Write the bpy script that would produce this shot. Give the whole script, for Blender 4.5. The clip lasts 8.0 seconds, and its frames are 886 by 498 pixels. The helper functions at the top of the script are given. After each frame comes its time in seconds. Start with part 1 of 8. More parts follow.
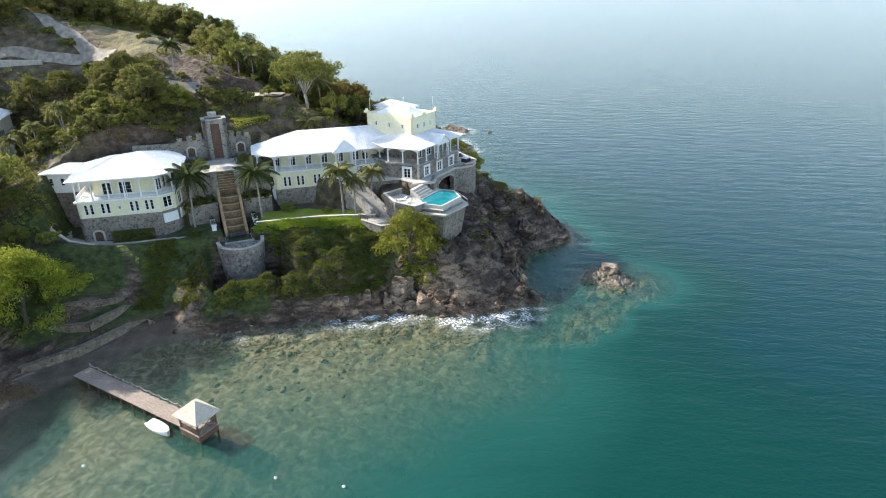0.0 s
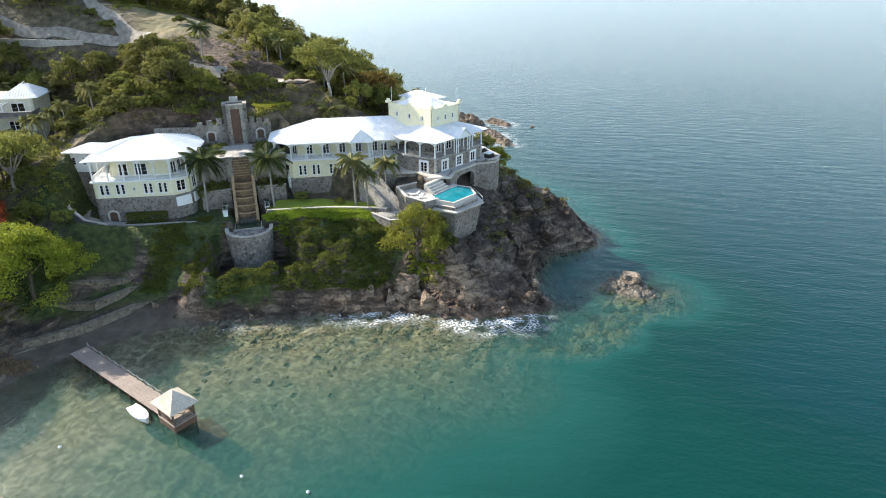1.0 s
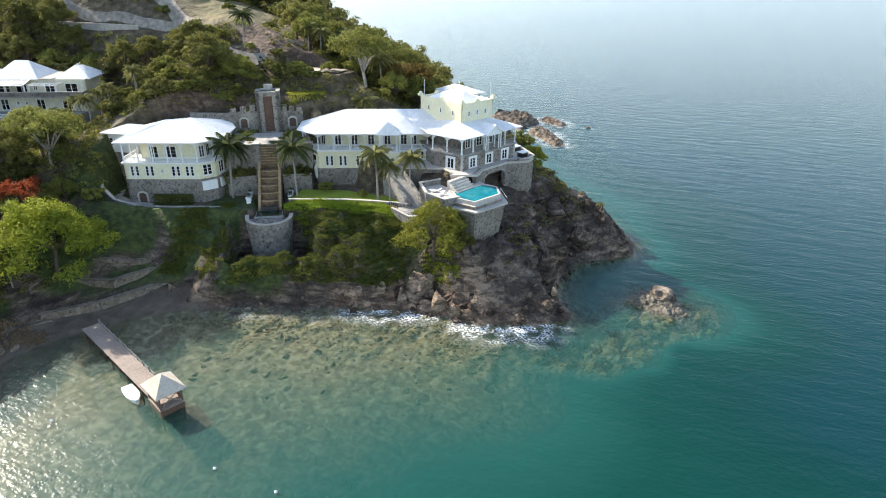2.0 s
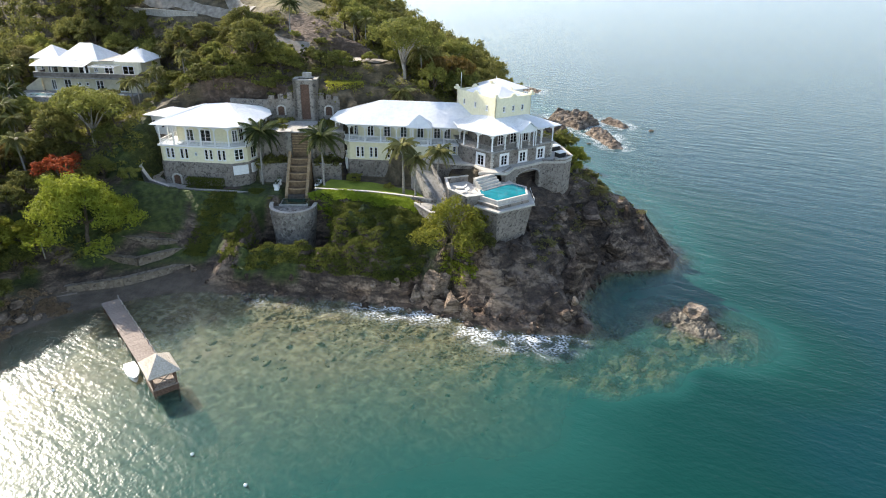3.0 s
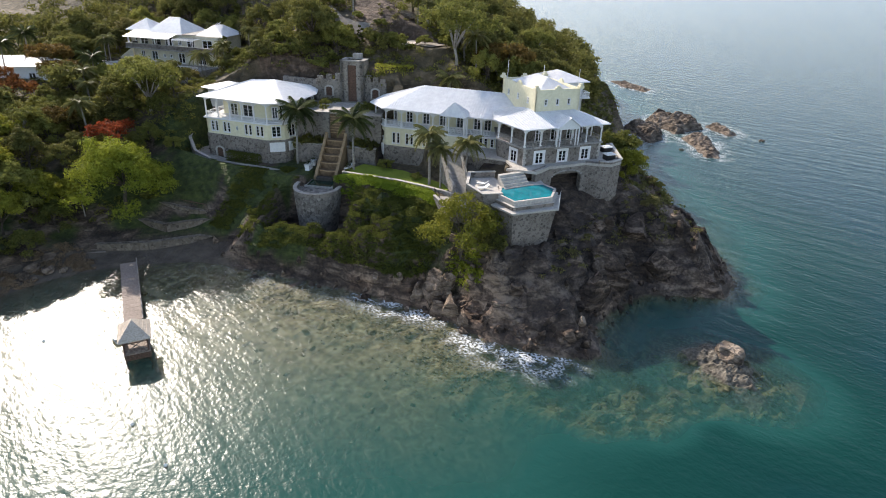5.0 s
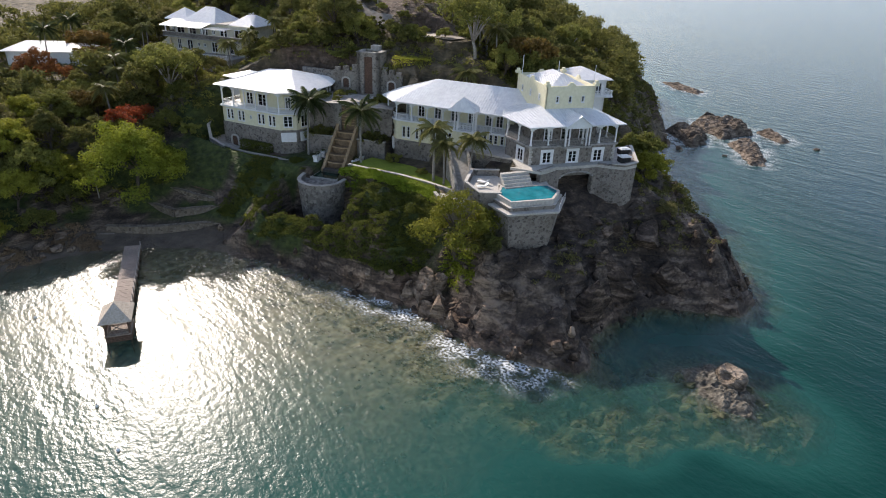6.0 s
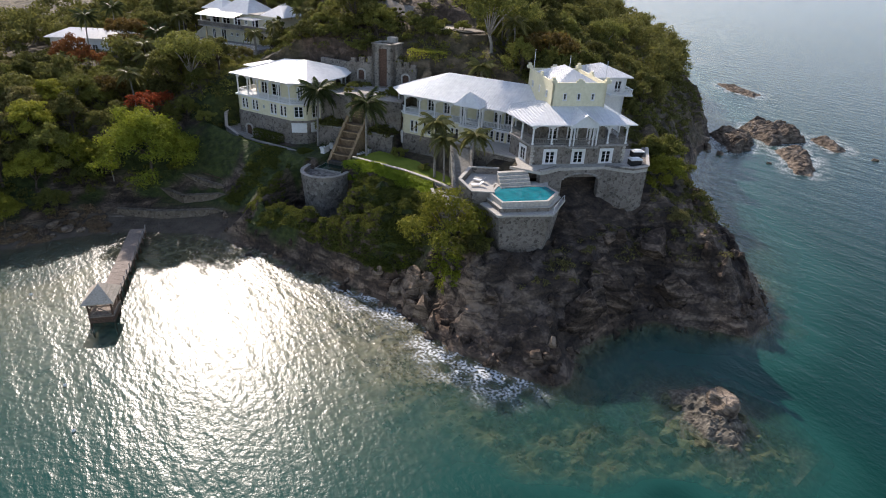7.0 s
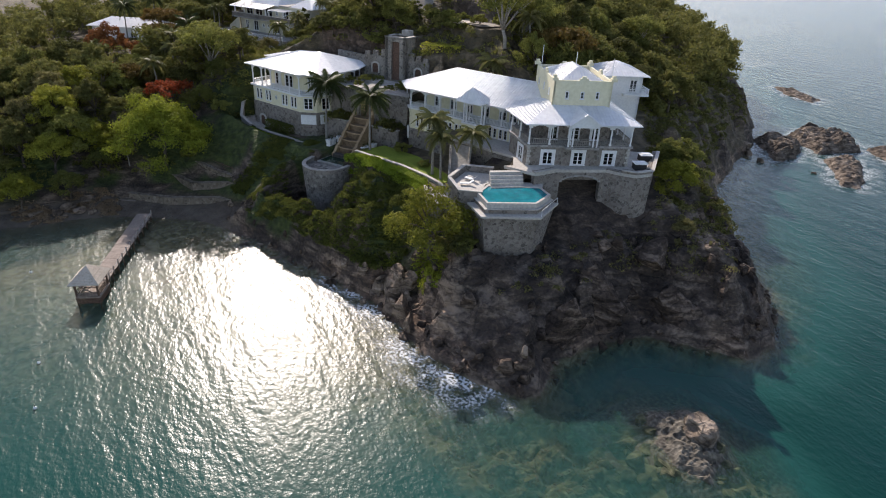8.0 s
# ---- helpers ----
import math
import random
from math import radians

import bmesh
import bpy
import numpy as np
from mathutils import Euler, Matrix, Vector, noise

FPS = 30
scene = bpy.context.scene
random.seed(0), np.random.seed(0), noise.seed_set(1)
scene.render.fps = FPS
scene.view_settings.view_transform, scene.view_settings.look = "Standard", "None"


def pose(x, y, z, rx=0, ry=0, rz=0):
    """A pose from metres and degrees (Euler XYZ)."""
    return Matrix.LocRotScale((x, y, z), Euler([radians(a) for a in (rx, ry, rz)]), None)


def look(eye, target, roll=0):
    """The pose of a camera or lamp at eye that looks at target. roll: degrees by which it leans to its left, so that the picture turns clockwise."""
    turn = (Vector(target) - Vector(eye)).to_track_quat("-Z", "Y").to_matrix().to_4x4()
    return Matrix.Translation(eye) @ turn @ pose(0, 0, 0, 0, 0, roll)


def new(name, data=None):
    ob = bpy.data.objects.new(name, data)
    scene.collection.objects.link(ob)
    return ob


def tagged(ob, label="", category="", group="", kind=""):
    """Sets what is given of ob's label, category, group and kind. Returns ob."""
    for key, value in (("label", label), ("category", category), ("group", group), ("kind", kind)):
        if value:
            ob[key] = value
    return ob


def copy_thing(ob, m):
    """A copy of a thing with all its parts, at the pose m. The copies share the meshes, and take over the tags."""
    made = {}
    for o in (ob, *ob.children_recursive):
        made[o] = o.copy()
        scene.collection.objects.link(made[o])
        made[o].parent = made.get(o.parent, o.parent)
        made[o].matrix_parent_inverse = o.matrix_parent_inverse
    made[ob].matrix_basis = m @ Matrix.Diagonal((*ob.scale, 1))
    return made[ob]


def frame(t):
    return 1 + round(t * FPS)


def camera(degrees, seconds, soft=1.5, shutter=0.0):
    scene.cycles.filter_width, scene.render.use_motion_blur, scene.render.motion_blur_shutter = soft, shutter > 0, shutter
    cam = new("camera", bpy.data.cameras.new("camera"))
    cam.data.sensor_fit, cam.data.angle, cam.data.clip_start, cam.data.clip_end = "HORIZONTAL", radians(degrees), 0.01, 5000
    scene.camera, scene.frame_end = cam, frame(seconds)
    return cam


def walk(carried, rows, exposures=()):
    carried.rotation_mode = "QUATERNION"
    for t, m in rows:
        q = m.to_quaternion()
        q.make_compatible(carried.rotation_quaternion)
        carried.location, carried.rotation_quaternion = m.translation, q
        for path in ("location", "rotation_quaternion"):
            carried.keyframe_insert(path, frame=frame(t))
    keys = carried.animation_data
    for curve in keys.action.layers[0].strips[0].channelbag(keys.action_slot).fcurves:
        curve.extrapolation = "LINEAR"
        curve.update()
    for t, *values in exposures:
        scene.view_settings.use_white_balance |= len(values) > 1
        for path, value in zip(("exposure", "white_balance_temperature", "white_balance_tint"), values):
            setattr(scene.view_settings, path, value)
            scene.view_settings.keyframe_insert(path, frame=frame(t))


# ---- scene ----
cam = camera(72.1, 8.0, soft=1.0)
PATH = [
    (0, (7.391, 1.24, 57.22), (7.223, 3.067, 56.423), -0.8),
    (0.5, (11.555, 4.19, 56.949), (11.3, 6.001, 56.139), -0.4),
    (1, (15.66, 7.209, 56.51), (15.312, 8.999, 55.689), 0.0),
    (1.5, (19.655, 10.338, 56.001), (19.204, 12.102, 55.173), 0.4),
    (3, (30.78, 20.654, 53.91), (30.008, 22.295, 53.067), 1.4),
    (3.5, (34.101, 24.404, 53.481), (33.229, 25.99, 52.629), 1.6),
    (4, (37.273, 28.307, 52.992), (36.318, 29.84, 52.134), 1.8),
    (4.5, (40.338, 32.318, 52.566), (39.309, 33.798, 51.699), 2.0),
    (6, (48.827, 45.747, 51.056), (47.588, 47.044, 50.169), 2.5),
    (6.5, (51.355, 50.583, 50.699), (50.054, 51.81, 49.804), 2.6),
    (7, (53.754, 55.566, 50.404), (52.393, 56.72, 49.5), 2.7),
    (7.5, (55.963, 60.639, 50.179), (54.547, 61.716, 49.266), 2.7),
    (8, (58.062, 65.823, 50.01), (56.595, 66.823, 49.089), 2.8),
]
walk(cam, [(t, look(eye, target, roll)) for t, eye, target, roll in PATH], [(0.0, 1.38, 7050, 8), (1.5, 1.38, 7100, 9), (3.5, 1.22, 7150, 12), (4.5, 1.0, 7150, 14), (6.0, 0.56, 7100, 16), (8.0, 0.46, 7050, 18)])


# ---- light ----
SUN_AZ, SUN_EL = radians(-74.0), radians(34.0)
world = bpy.data.worlds.new("sky")
world.use_nodes = True
scene.world = world
wn = world.node_tree
sky = wn.nodes.new("ShaderNodeTexSky")
sky.sky_type, sky.sun_disc = "NISHITA", False
sky.sun_elevation, sky.sun_rotation = SUN_EL, SUN_AZ
sky.dust_density, sky.air_density, sky.ozone_density = 0.85, 1.0, 1.2
wn.nodes["Background"].inputs[1].default_value = 0.15
wn.links.new(sky.outputs[0], wn.nodes["Background"].inputs[0])
sun = new("sun", bpy.data.lights.new("sun", "SUN"))
sun.data.energy, sun.data.angle, sun.data.color = 3.9, radians(0.55), (1.0, 0.965, 0.905)
sun_to = Vector((math.sin(SUN_AZ) * math.cos(SUN_EL), math.cos(SUN_AZ) * math.cos(SUN_EL), math.sin(SUN_EL)))
sun.matrix_world = look(sun_to * 300, (0, 0, 0))


# ---- materials ----
def material(name, colours, scale=1.0, rough=0.8, metal=0.0, bump=0.2, detail=6.0, stain=0.25, spec=0.4, coords="Object", spread=(0.35, 0.65)):
    """Noise between colours, with larger stains over it and a fine relief."""
    m = bpy.data.materials.new(name)
    m.use_nodes = True
    t = m.node_tree
    b = t.nodes["Principled BSDF"]
    b.inputs["Roughness"].default_value, b.inputs["Metallic"].default_value = rough, metal
    b.inputs["Specular IOR Level"].default_value = spec
    pos = t.nodes.new("ShaderNodeNewGeometry").outputs["Position"]
    n = t.nodes.new("ShaderNodeTexNoise")
    n.inputs["Scale"].default_value, n.inputs["Detail"].default_value = scale, detail
    t.links.new(pos, n.inputs["Vector"])
    r = t.nodes.new("ShaderNodeValToRGB")
    while len(r.color_ramp.elements) < len(colours):
        r.color_ramp.elements.new(0.5)
    for k, c in enumerate(colours):
        e = r.color_ramp.elements[k]
        e.position = spread[0] + (spread[1] - spread[0]) * k / max(1, len(colours) - 1)
        e.color = (*c, 1)
    t.links.new(n.outputs[0], r.inputs[0])
    big = t.nodes.new("ShaderNodeTexNoise")
    big.inputs["Scale"].default_value, big.inputs["Detail"].default_value = scale * 0.13, 4
    t.links.new(pos, big.inputs["Vector"])
    mix = t.nodes.new("ShaderNodeMix")
    mix.data_type, mix.blend_type = "RGBA", "MULTIPLY"
    mr = t.nodes.new("ShaderNodeMapRange")
    mr.inputs[1].default_value, mr.inputs[2].default_value = 0.4, 0.7
    mr.inputs[4].default_value = stain
    t.links.new(big.outputs[0], mr.inputs[0])
    t.links.new(mr.outputs[0], mix.inputs[0])
    t.links.new(r.outputs[0], mix.inputs[6])
    mix.inputs[7].default_value = (0.45, 0.42, 0.38, 1)
    t.links.new(mix.outputs[2], b.inputs["Base Color"])
    if bump:
        bp = t.nodes.new("ShaderNodeBump")
        bp.inputs["Strength"].default_value, bp.inputs["Distance"].default_value = bump, 0.3 / scale
        t.links.new(n.outputs[0], bp.inputs["Height"])
        t.links.new(bp.outputs[0], b.inputs["Normal"])
    return m


def masonry(name, tones, joint, size=2.2, bump=0.8):
    """Rubble stone: cells of many tones with recessed mortar joints."""
    m = bpy.data.materials.new(name)
    m.use_nodes = True
    t = m.node_tree
    b = t.nodes["Principled BSDF"]
    b.inputs["Roughness"].default_value = 0.9
    pos = t.nodes.new("ShaderNodeNewGeometry").outputs["Position"]
    warp = t.nodes.new("ShaderNodeTexNoise")
    warp.inputs["Scale"].default_value = 1.3
    t.links.new(pos, warp.inputs["Vector"])
    add = t.nodes.new("ShaderNodeMix")
    add.data_type, add.blend_type = "RGBA", "LINEAR_LIGHT"
    add.inputs[0].default_value = 0.25
    t.links.new(pos, add.inputs[6])
    t.links.new(warp.outputs[1], add.inputs[7])
    v = t.nodes.new("ShaderNodeTexVoronoi")
    v.inputs["Scale"].default_value = size
    e = t.nodes.new("ShaderNodeTexVoronoi")
    e.feature = "DISTANCE_TO_EDGE"
    e.inputs["Scale"].default_value = size
    for k in (v, e):
        t.links.new(add.outputs[2], k.inputs["Vector"])
    sep = t.nodes.new("ShaderNodeSeparateColor")
    t.links.new(v.outputs["Color"], sep.inputs[0])
    r = t.nodes.new("ShaderNodeValToRGB")
    while len(r.color_ramp.elements) < len(tones):
        r.color_ramp.elements.new(0.5)
    for k, c in enumerate(tones):
        r.color_ramp.elements[k].position = k / (len(tones) - 1)
        r.color_ramp.elements[k].color = (*c, 1)
    t.links.new(sep.outputs[0], r.inputs[0])
    mr = t.nodes.new("ShaderNodeMapRange")
    mr.inputs[1].default_value, mr.inputs[2].default_value = 0.03, 0.09
    t.links.new(e.outputs[0], mr.inputs[0])
    mix = t.nodes.new("ShaderNodeMix")
    mix.data_type = "RGBA"
    mix.inputs[6].default_value = (*joint, 1)
    t.links.new(mr.outputs[0], mix.inputs[0])
    t.links.new(r.outputs[0], mix.inputs[7])
    big = t.nodes.new("ShaderNodeTexNoise")
    big.inputs["Scale"].default_value = 0.25
    big.inputs["Detail"].default_value = 5
    t.links.new(pos, big.inputs["Vector"])
    mr2 = t.nodes.new("ShaderNodeMapRange")
    mr2.inputs[1].default_value, mr2.inputs[2].default_value, mr2.inputs[4].default_value = 0.45, 0.7, 0.6
    t.links.new(big.outputs[0], mr2.inputs[0])
    mu = t.nodes.new("ShaderNodeMix")
    mu.data_type, mu.blend_type = "RGBA", "MULTIPLY"
    mu.inputs[7].default_value = (0.5, 0.47, 0.43, 1)
    t.links.new(mr2.outputs[0], mu.inputs[0])
    t.links.new(mix.outputs[2], mu.inputs[6])
    t.links.new(mu.outputs[2], b.inputs["Base Color"])
    bp = t.nodes.new("ShaderNodeBump")
    bp.inputs["Strength"].default_value, bp.inputs["Distance"].default_value = bump, 0.12
    t.links.new(mr.outputs[0], bp.inputs["Height"])
    t.links.new(bp.outputs[0], b.inputs["Normal"])
    return m


def leafage(name, dark, light, rough=0.7):
    """Leaves: tone by leaf and by tree, with light coming through."""
    m = bpy.data.materials.new(name)
    m.use_nodes = True
    t = m.node_tree
    b = t.nodes["Principled BSDF"]
    b.inputs["Roughness"].default_value = rough
    b.inputs["Specular IOR Level"].default_value = 0.12
    g = t.nodes.new("ShaderNodeNewGeometry")
    o = t.nodes.new("ShaderNodeObjectInfo")
    add = t.nodes.new("ShaderNodeMath")
    add.operation = "MULTIPLY_ADD"
    add.inputs[1].default_value = 0.45
    t.links.new(g.outputs["Random Per Island"], add.inputs[0])
    h = t.nodes.new("ShaderNodeMath")
    h.operation = "MULTIPLY"
    h.inputs[1].default_value = 0.55
    t.links.new(o.outputs["Random"], h.inputs[0])
    t.links.new(h.outputs[0], add.inputs[2])
    mix = t.nodes.new("ShaderNodeMix")
    mix.data_type = "RGBA"
    mix.inputs[6].default_value, mix.inputs[7].default_value = (*dark, 1), (*light, 1)
    t.links.new(add.outputs[0], mix.inputs[0])
    t.links.new(mix.outputs[2], b.inputs["Base Color"])
    tr = t.nodes.new("ShaderNodeBsdfTranslucent")
    t.links.new(mix.outputs[2], tr.inputs[0])
    ms = t.nodes.new("ShaderNodeMixShader")
    ms.inputs[0].default_value = 0.42
    t.links.new(b.outputs[0], ms.inputs[1])
    t.links.new(tr.outputs[0], ms.inputs[2])
    t.links.new(ms.outputs[0], t.nodes["Material Output"].inputs[0])
    return m


def pane_glass(name):
    m = bpy.data.materials.new(name)
    m.use_nodes = True
    t = m.node_tree
    t.nodes.remove(t.nodes["Principled BSDF"])
    f = t.nodes.new("ShaderNodeFresnel")
    f.inputs[0].default_value = 1.5
    tr, gl = t.nodes.new("ShaderNodeBsdfTransparent"), t.nodes.new("ShaderNodeBsdfGlossy")
    tr.inputs[0].default_value = (0.55, 0.6, 0.6, 1)
    gl.inputs["Roughness"].default_value = 0.03
    ms = t.nodes.new("ShaderNodeMixShader")
    t.links.new(f.outputs[0], ms.inputs[0])
    t.links.new(tr.outputs[0], ms.inputs[1])
    t.links.new(gl.outputs[0], ms.inputs[2])
    t.links.new(ms.outputs[0], t.nodes["Material Output"].inputs[0])
    return m


M_STONE = masonry("grey rubble stone", [(0.11, 0.095, 0.082), (0.23, 0.2, 0.172), (0.32, 0.28, 0.245), (0.18, 0.15, 0.13)], (0.31, 0.28, 0.245))
M_STONE_PALE = masonry("pale rubble stone", [(0.2, 0.19, 0.18), (0.36, 0.34, 0.32), (0.45, 0.42, 0.39), (0.28, 0.26, 0.24)], (0.42, 0.4, 0.38))
M_STONE_GATE = masonry("buff rubble stone", [(0.14, 0.125, 0.108), (0.27, 0.24, 0.205), (0.36, 0.325, 0.28), (0.21, 0.185, 0.155)], (0.34, 0.31, 0.27))
M_BEACHWALL = masonry("tan rubble stone", [(0.1, 0.078, 0.058), (0.22, 0.175, 0.13), (0.29, 0.24, 0.185), (0.16, 0.125, 0.092)], (0.2, 0.165, 0.13))
M_YELLOW = material("pale yellow plaster", [(0.71, 0.66, 0.46), (0.79, 0.74, 0.54)], 2.0, 0.85, stain=0.12, bump=0.05)
M_WHITE = material("white paint", [(0.74, 0.74, 0.74), (0.82, 0.82, 0.81)], 3.0, 0.5, stain=0.1, bump=0.03)
# grey-brown rails of the wing, with the veranda's shade put into the colour
M_SHADE_RAIL = material("shade-toned grey-brown rail", [(0.26, 0.23, 0.2), (0.36, 0.325, 0.29)], 3.0, 0.7, stain=0.2, bump=0.03)
M_ROOF = material("white metal roof", [(0.72, 0.72, 0.73), (0.82, 0.82, 0.82)], 1.2, 0.38, stain=0.18, bump=0.04, spec=0.5)
M_PAVING = material("pale stone paving", [(0.42, 0.39, 0.35), (0.55, 0.52, 0.47)], 3.0, 0.8, stain=0.3)
M_CONCRETE = material("weathered concrete", [(0.33, 0.31, 0.28), (0.46, 0.43, 0.39)], 2.0, 0.85, stain=0.4)
M_ROAD = material("pale dusty road", [(0.2, 0.175, 0.145), (0.34, 0.305, 0.26)], 0.8, 0.9, stain=0.4)
M_TAN = material("tan cascade stone", [(0.3, 0.2, 0.11), (0.45, 0.32, 0.19)], 3.0, 0.8, stain=0.4)
M_BROWN = material("wet brown stone", [(0.12, 0.08, 0.045), (0.24, 0.16, 0.095)], 2.0, 0.6, stain=0.5)
M_WOOD = material("grey weathered wood", [(0.2, 0.155, 0.125), (0.34, 0.28, 0.24)], 4.0, 0.8, stain=0.3)
M_WOOD_DARK = material("brown timber", [(0.09, 0.05, 0.035), (0.17, 0.1, 0.07)], 4.0, 0.75, stain=0.3)
M_SHINGLE = material("sun-bleached shingles", [(0.42, 0.36, 0.29), (0.58, 0.51, 0.43)], 5.0, 0.9, stain=0.3, bump=0.5)
# near-black tone standing in for shade inside rooms and the cascade's spout
M_DARK = material("dark interior shade tone", [(0.05, 0.045, 0.04), (0.09, 0.08, 0.07)], 2.0, 0.8)
M_IRON = material("black iron", [(0.02, 0.02, 0.02), (0.035, 0.035, 0.035)], 4.0, 0.5)


def cracked(name, tones, size=0.55, flat=1.7):
    """Bedded, fractured rock: tilted cells of several tones, dark cracks at two sizes, fine grain."""
    m = bpy.data.materials.new(name)
    m.use_nodes = True
    t = m.node_tree
    b = t.nodes["Principled BSDF"]
    b.inputs["Roughness"].default_value = 0.88
    b.inputs["Specular IOR Level"].default_value = 0.25
    cracked_nodes(t, b, tones, size, flat)
    return m


def cracked_nodes(t, b, tones, size, flat):
    """Tilted strata, broad stains, a few open cracks and fine grain. Gives the colour and the relief's node."""
    pos = t.nodes.new("ShaderNodeNewGeometry").outputs["Position"]

    def noise_tex(scale, detail, vector=pos, dist=0.0):
        n = t.nodes.new("ShaderNodeTexNoise")
        n.inputs["Scale"].default_value, n.inputs["Detail"].default_value, n.inputs["Distortion"].default_value = scale, detail, dist
        t.links.new(vector, n.inputs["Vector"])
        return n

    def calc(op, a, c, d=0.0):
        k = t.nodes.new("ShaderNodeMath")
        k.operation = op
        for i, v in enumerate((a, c, d)):
            if isinstance(v, (int, float)):
                k.inputs[i].default_value = v
            else:
                t.links.new(v, k.inputs[i])
        return k.outputs[0]

    mp = t.nodes.new("ShaderNodeMapping")
    mp.inputs["Rotation"].default_value = (0.55, 0.3, 0.5)
    mp.inputs["Scale"].default_value = (1, 0.7, flat * 1.6)
    t.links.new(pos, mp.inputs[0])
    strata = noise_tex(size * 1.5, 9, mp.outputs[0], 0.5).outputs[0]
    broad = noise_tex(0.11, 4).outputs[0]
    grain = noise_tex(2.4, 10).outputs[0]
    warp = noise_tex(0.8, 5)
    add = t.nodes.new("ShaderNodeMix")
    add.data_type, add.blend_type = "RGBA", "LINEAR_LIGHT"
    add.inputs[0].default_value = 0.7
    t.links.new(mp.outputs[0], add.inputs[6])
    t.links.new(warp.outputs[1], add.inputs[7])
    cells = t.nodes.new("ShaderNodeTexVoronoi")
    cells.inputs["Scale"].default_value = size
    t.links.new(add.outputs[2], cells.inputs["Vector"])
    sep = t.nodes.new("ShaderNodeSeparateColor")
    t.links.new(cells.outputs["Color"], sep.inputs[0])
    tone = calc("ADD", calc("ADD", calc("MULTIPLY", strata, 0.5), calc("MULTIPLY", broad, 0.3)), calc("MULTIPLY_ADD", grain, 0.2, calc("MULTIPLY", sep.outputs[0], 0.05)))
    r = t.nodes.new("ShaderNodeValToRGB")
    while len(r.color_ramp.elements) < len(tones):
        r.color_ramp.elements.new(0.5)
    for k, c in enumerate(tones):
        r.color_ramp.elements[k].position = 0.42 + 0.22 * k / (len(tones) - 1)
        r.color_ramp.elements[k].color = (*c, 1)
    t.links.new(tone, r.inputs[0])
    e = t.nodes.new("ShaderNodeTexVoronoi")
    e.feature = "DISTANCE_TO_EDGE"
    e.inputs["Scale"].default_value = size
    t.links.new(add.outputs[2], e.inputs["Vector"])
    crack = t.nodes.new("ShaderNodeMapRange")
    crack.inputs[2].default_value = 0.05
    t.links.new(e.outputs[0], crack.inputs[0])
    lift = t.nodes.new("ShaderNodeMapRange")
    lift.inputs[3].default_value = 0.62
    t.links.new(crack.outputs[0], lift.inputs[0])
    mul = t.nodes.new("ShaderNodeMix")
    mul.data_type, mul.blend_type = "RGBA", "MULTIPLY"
    mul.inputs[0].default_value = 1.0
    t.links.new(r.outputs[0], mul.inputs[6])
    t.links.new(lift.outputs[0], mul.inputs[7])
    t.links.new(mul.outputs[2], b.inputs["Base Color"])
    height = calc("ADD", calc("MULTIPLY_ADD", strata, 2.0, calc("MULTIPLY", crack.outputs[0], 0.2)), calc("MULTIPLY_ADD", grain, 0.35, calc("MULTIPLY", sep.outputs[1], 0.3)))
    bp = t.nodes.new("ShaderNodeBump")
    bp.inputs["Strength"].default_value, bp.inputs["Distance"].default_value = 0.8, 0.8
    t.links.new(height, bp.inputs["Height"])
    t.links.new(bp.outputs[0], b.inputs["Normal"])
    return mul.outputs[2], bp


M_ROCK = cracked("dark cliff rock", [(0.026, 0.018, 0.013), (0.09, 0.064, 0.048), (0.27, 0.2, 0.15)], 0.28)
M_ROCK_RED = cracked("reddish shore rock", [(0.08, 0.058, 0.042), (0.23, 0.17, 0.125), (0.42, 0.33, 0.25)], 0.28)
M_ROCK_TAN = cracked("grey-tan sea rock", [(0.045, 0.034, 0.026), (0.15, 0.117, 0.09), (0.31, 0.25, 0.195)], 0.4)
M_GLASS = pane_glass("window glass")
M_BARK = material("grey-brown bark", [(0.06, 0.045, 0.032), (0.14, 0.115, 0.09)], 6.0, 0.9)
M_PALMBARK = material("pale palm bark", [(0.22, 0.2, 0.18), (0.36, 0.34, 0.31)], 5.0, 0.9)
M_LEAF = leafage("deep green leaves", (0.055, 0.058, 0.02), (0.26, 0.25, 0.07))
M_LEAF_YEL = leafage("yellow-green leaves", (0.13, 0.16, 0.018), (0.4, 0.43, 0.06))
M_LEAF_OLIVE = leafage("olive leaves", (0.09, 0.088, 0.034), (0.32, 0.28, 0.11))
M_LEAF_RED = leafage("scarlet blossom", (0.07, 0.055, 0.016), (0.46, 0.075, 0.035))
M_LEAF_RUST = leafage("rusty leaves", (0.045, 0.052, 0.013), (0.2, 0.12, 0.035))
M_PALM = leafage("palm fronds", (0.035, 0.05, 0.018), (0.14, 0.16, 0.06), 0.4)
M_PALM_YEL = leafage("pale palm fronds", (0.1, 0.11, 0.035), (0.34, 0.32, 0.13), 0.45)
M_HEDGE = leafage("clipped hedge leaves", (0.13, 0.19, 0.016), (0.34, 0.42, 0.05))
M_BOAT = material("white boat hull", [(0.72, 0.72, 0.7), (0.8, 0.8, 0.79)], 3.0, 0.35, stain=0.1, bump=0.02)

# ---- building helpers ----
AT = {}


def thing(name, at, label, category, group="", kind=""):
    ob = new(name)
    ob.empty_display_size = 0.5
    ob.location = at
    AT[ob] = Vector(at)
    return tagged(ob, label, category, group, kind)


def mesh_of(name, bm, mat, smooth=False):
    me = bpy.data.meshes.new(name)
    bm.normal_update()
    bm.to_mesh(me)
    bm.free()
    me.materials.append(mat)
    if smooth:
        me.polygons.foreach_set("use_smooth", [True] * len(me.polygons))
    return me


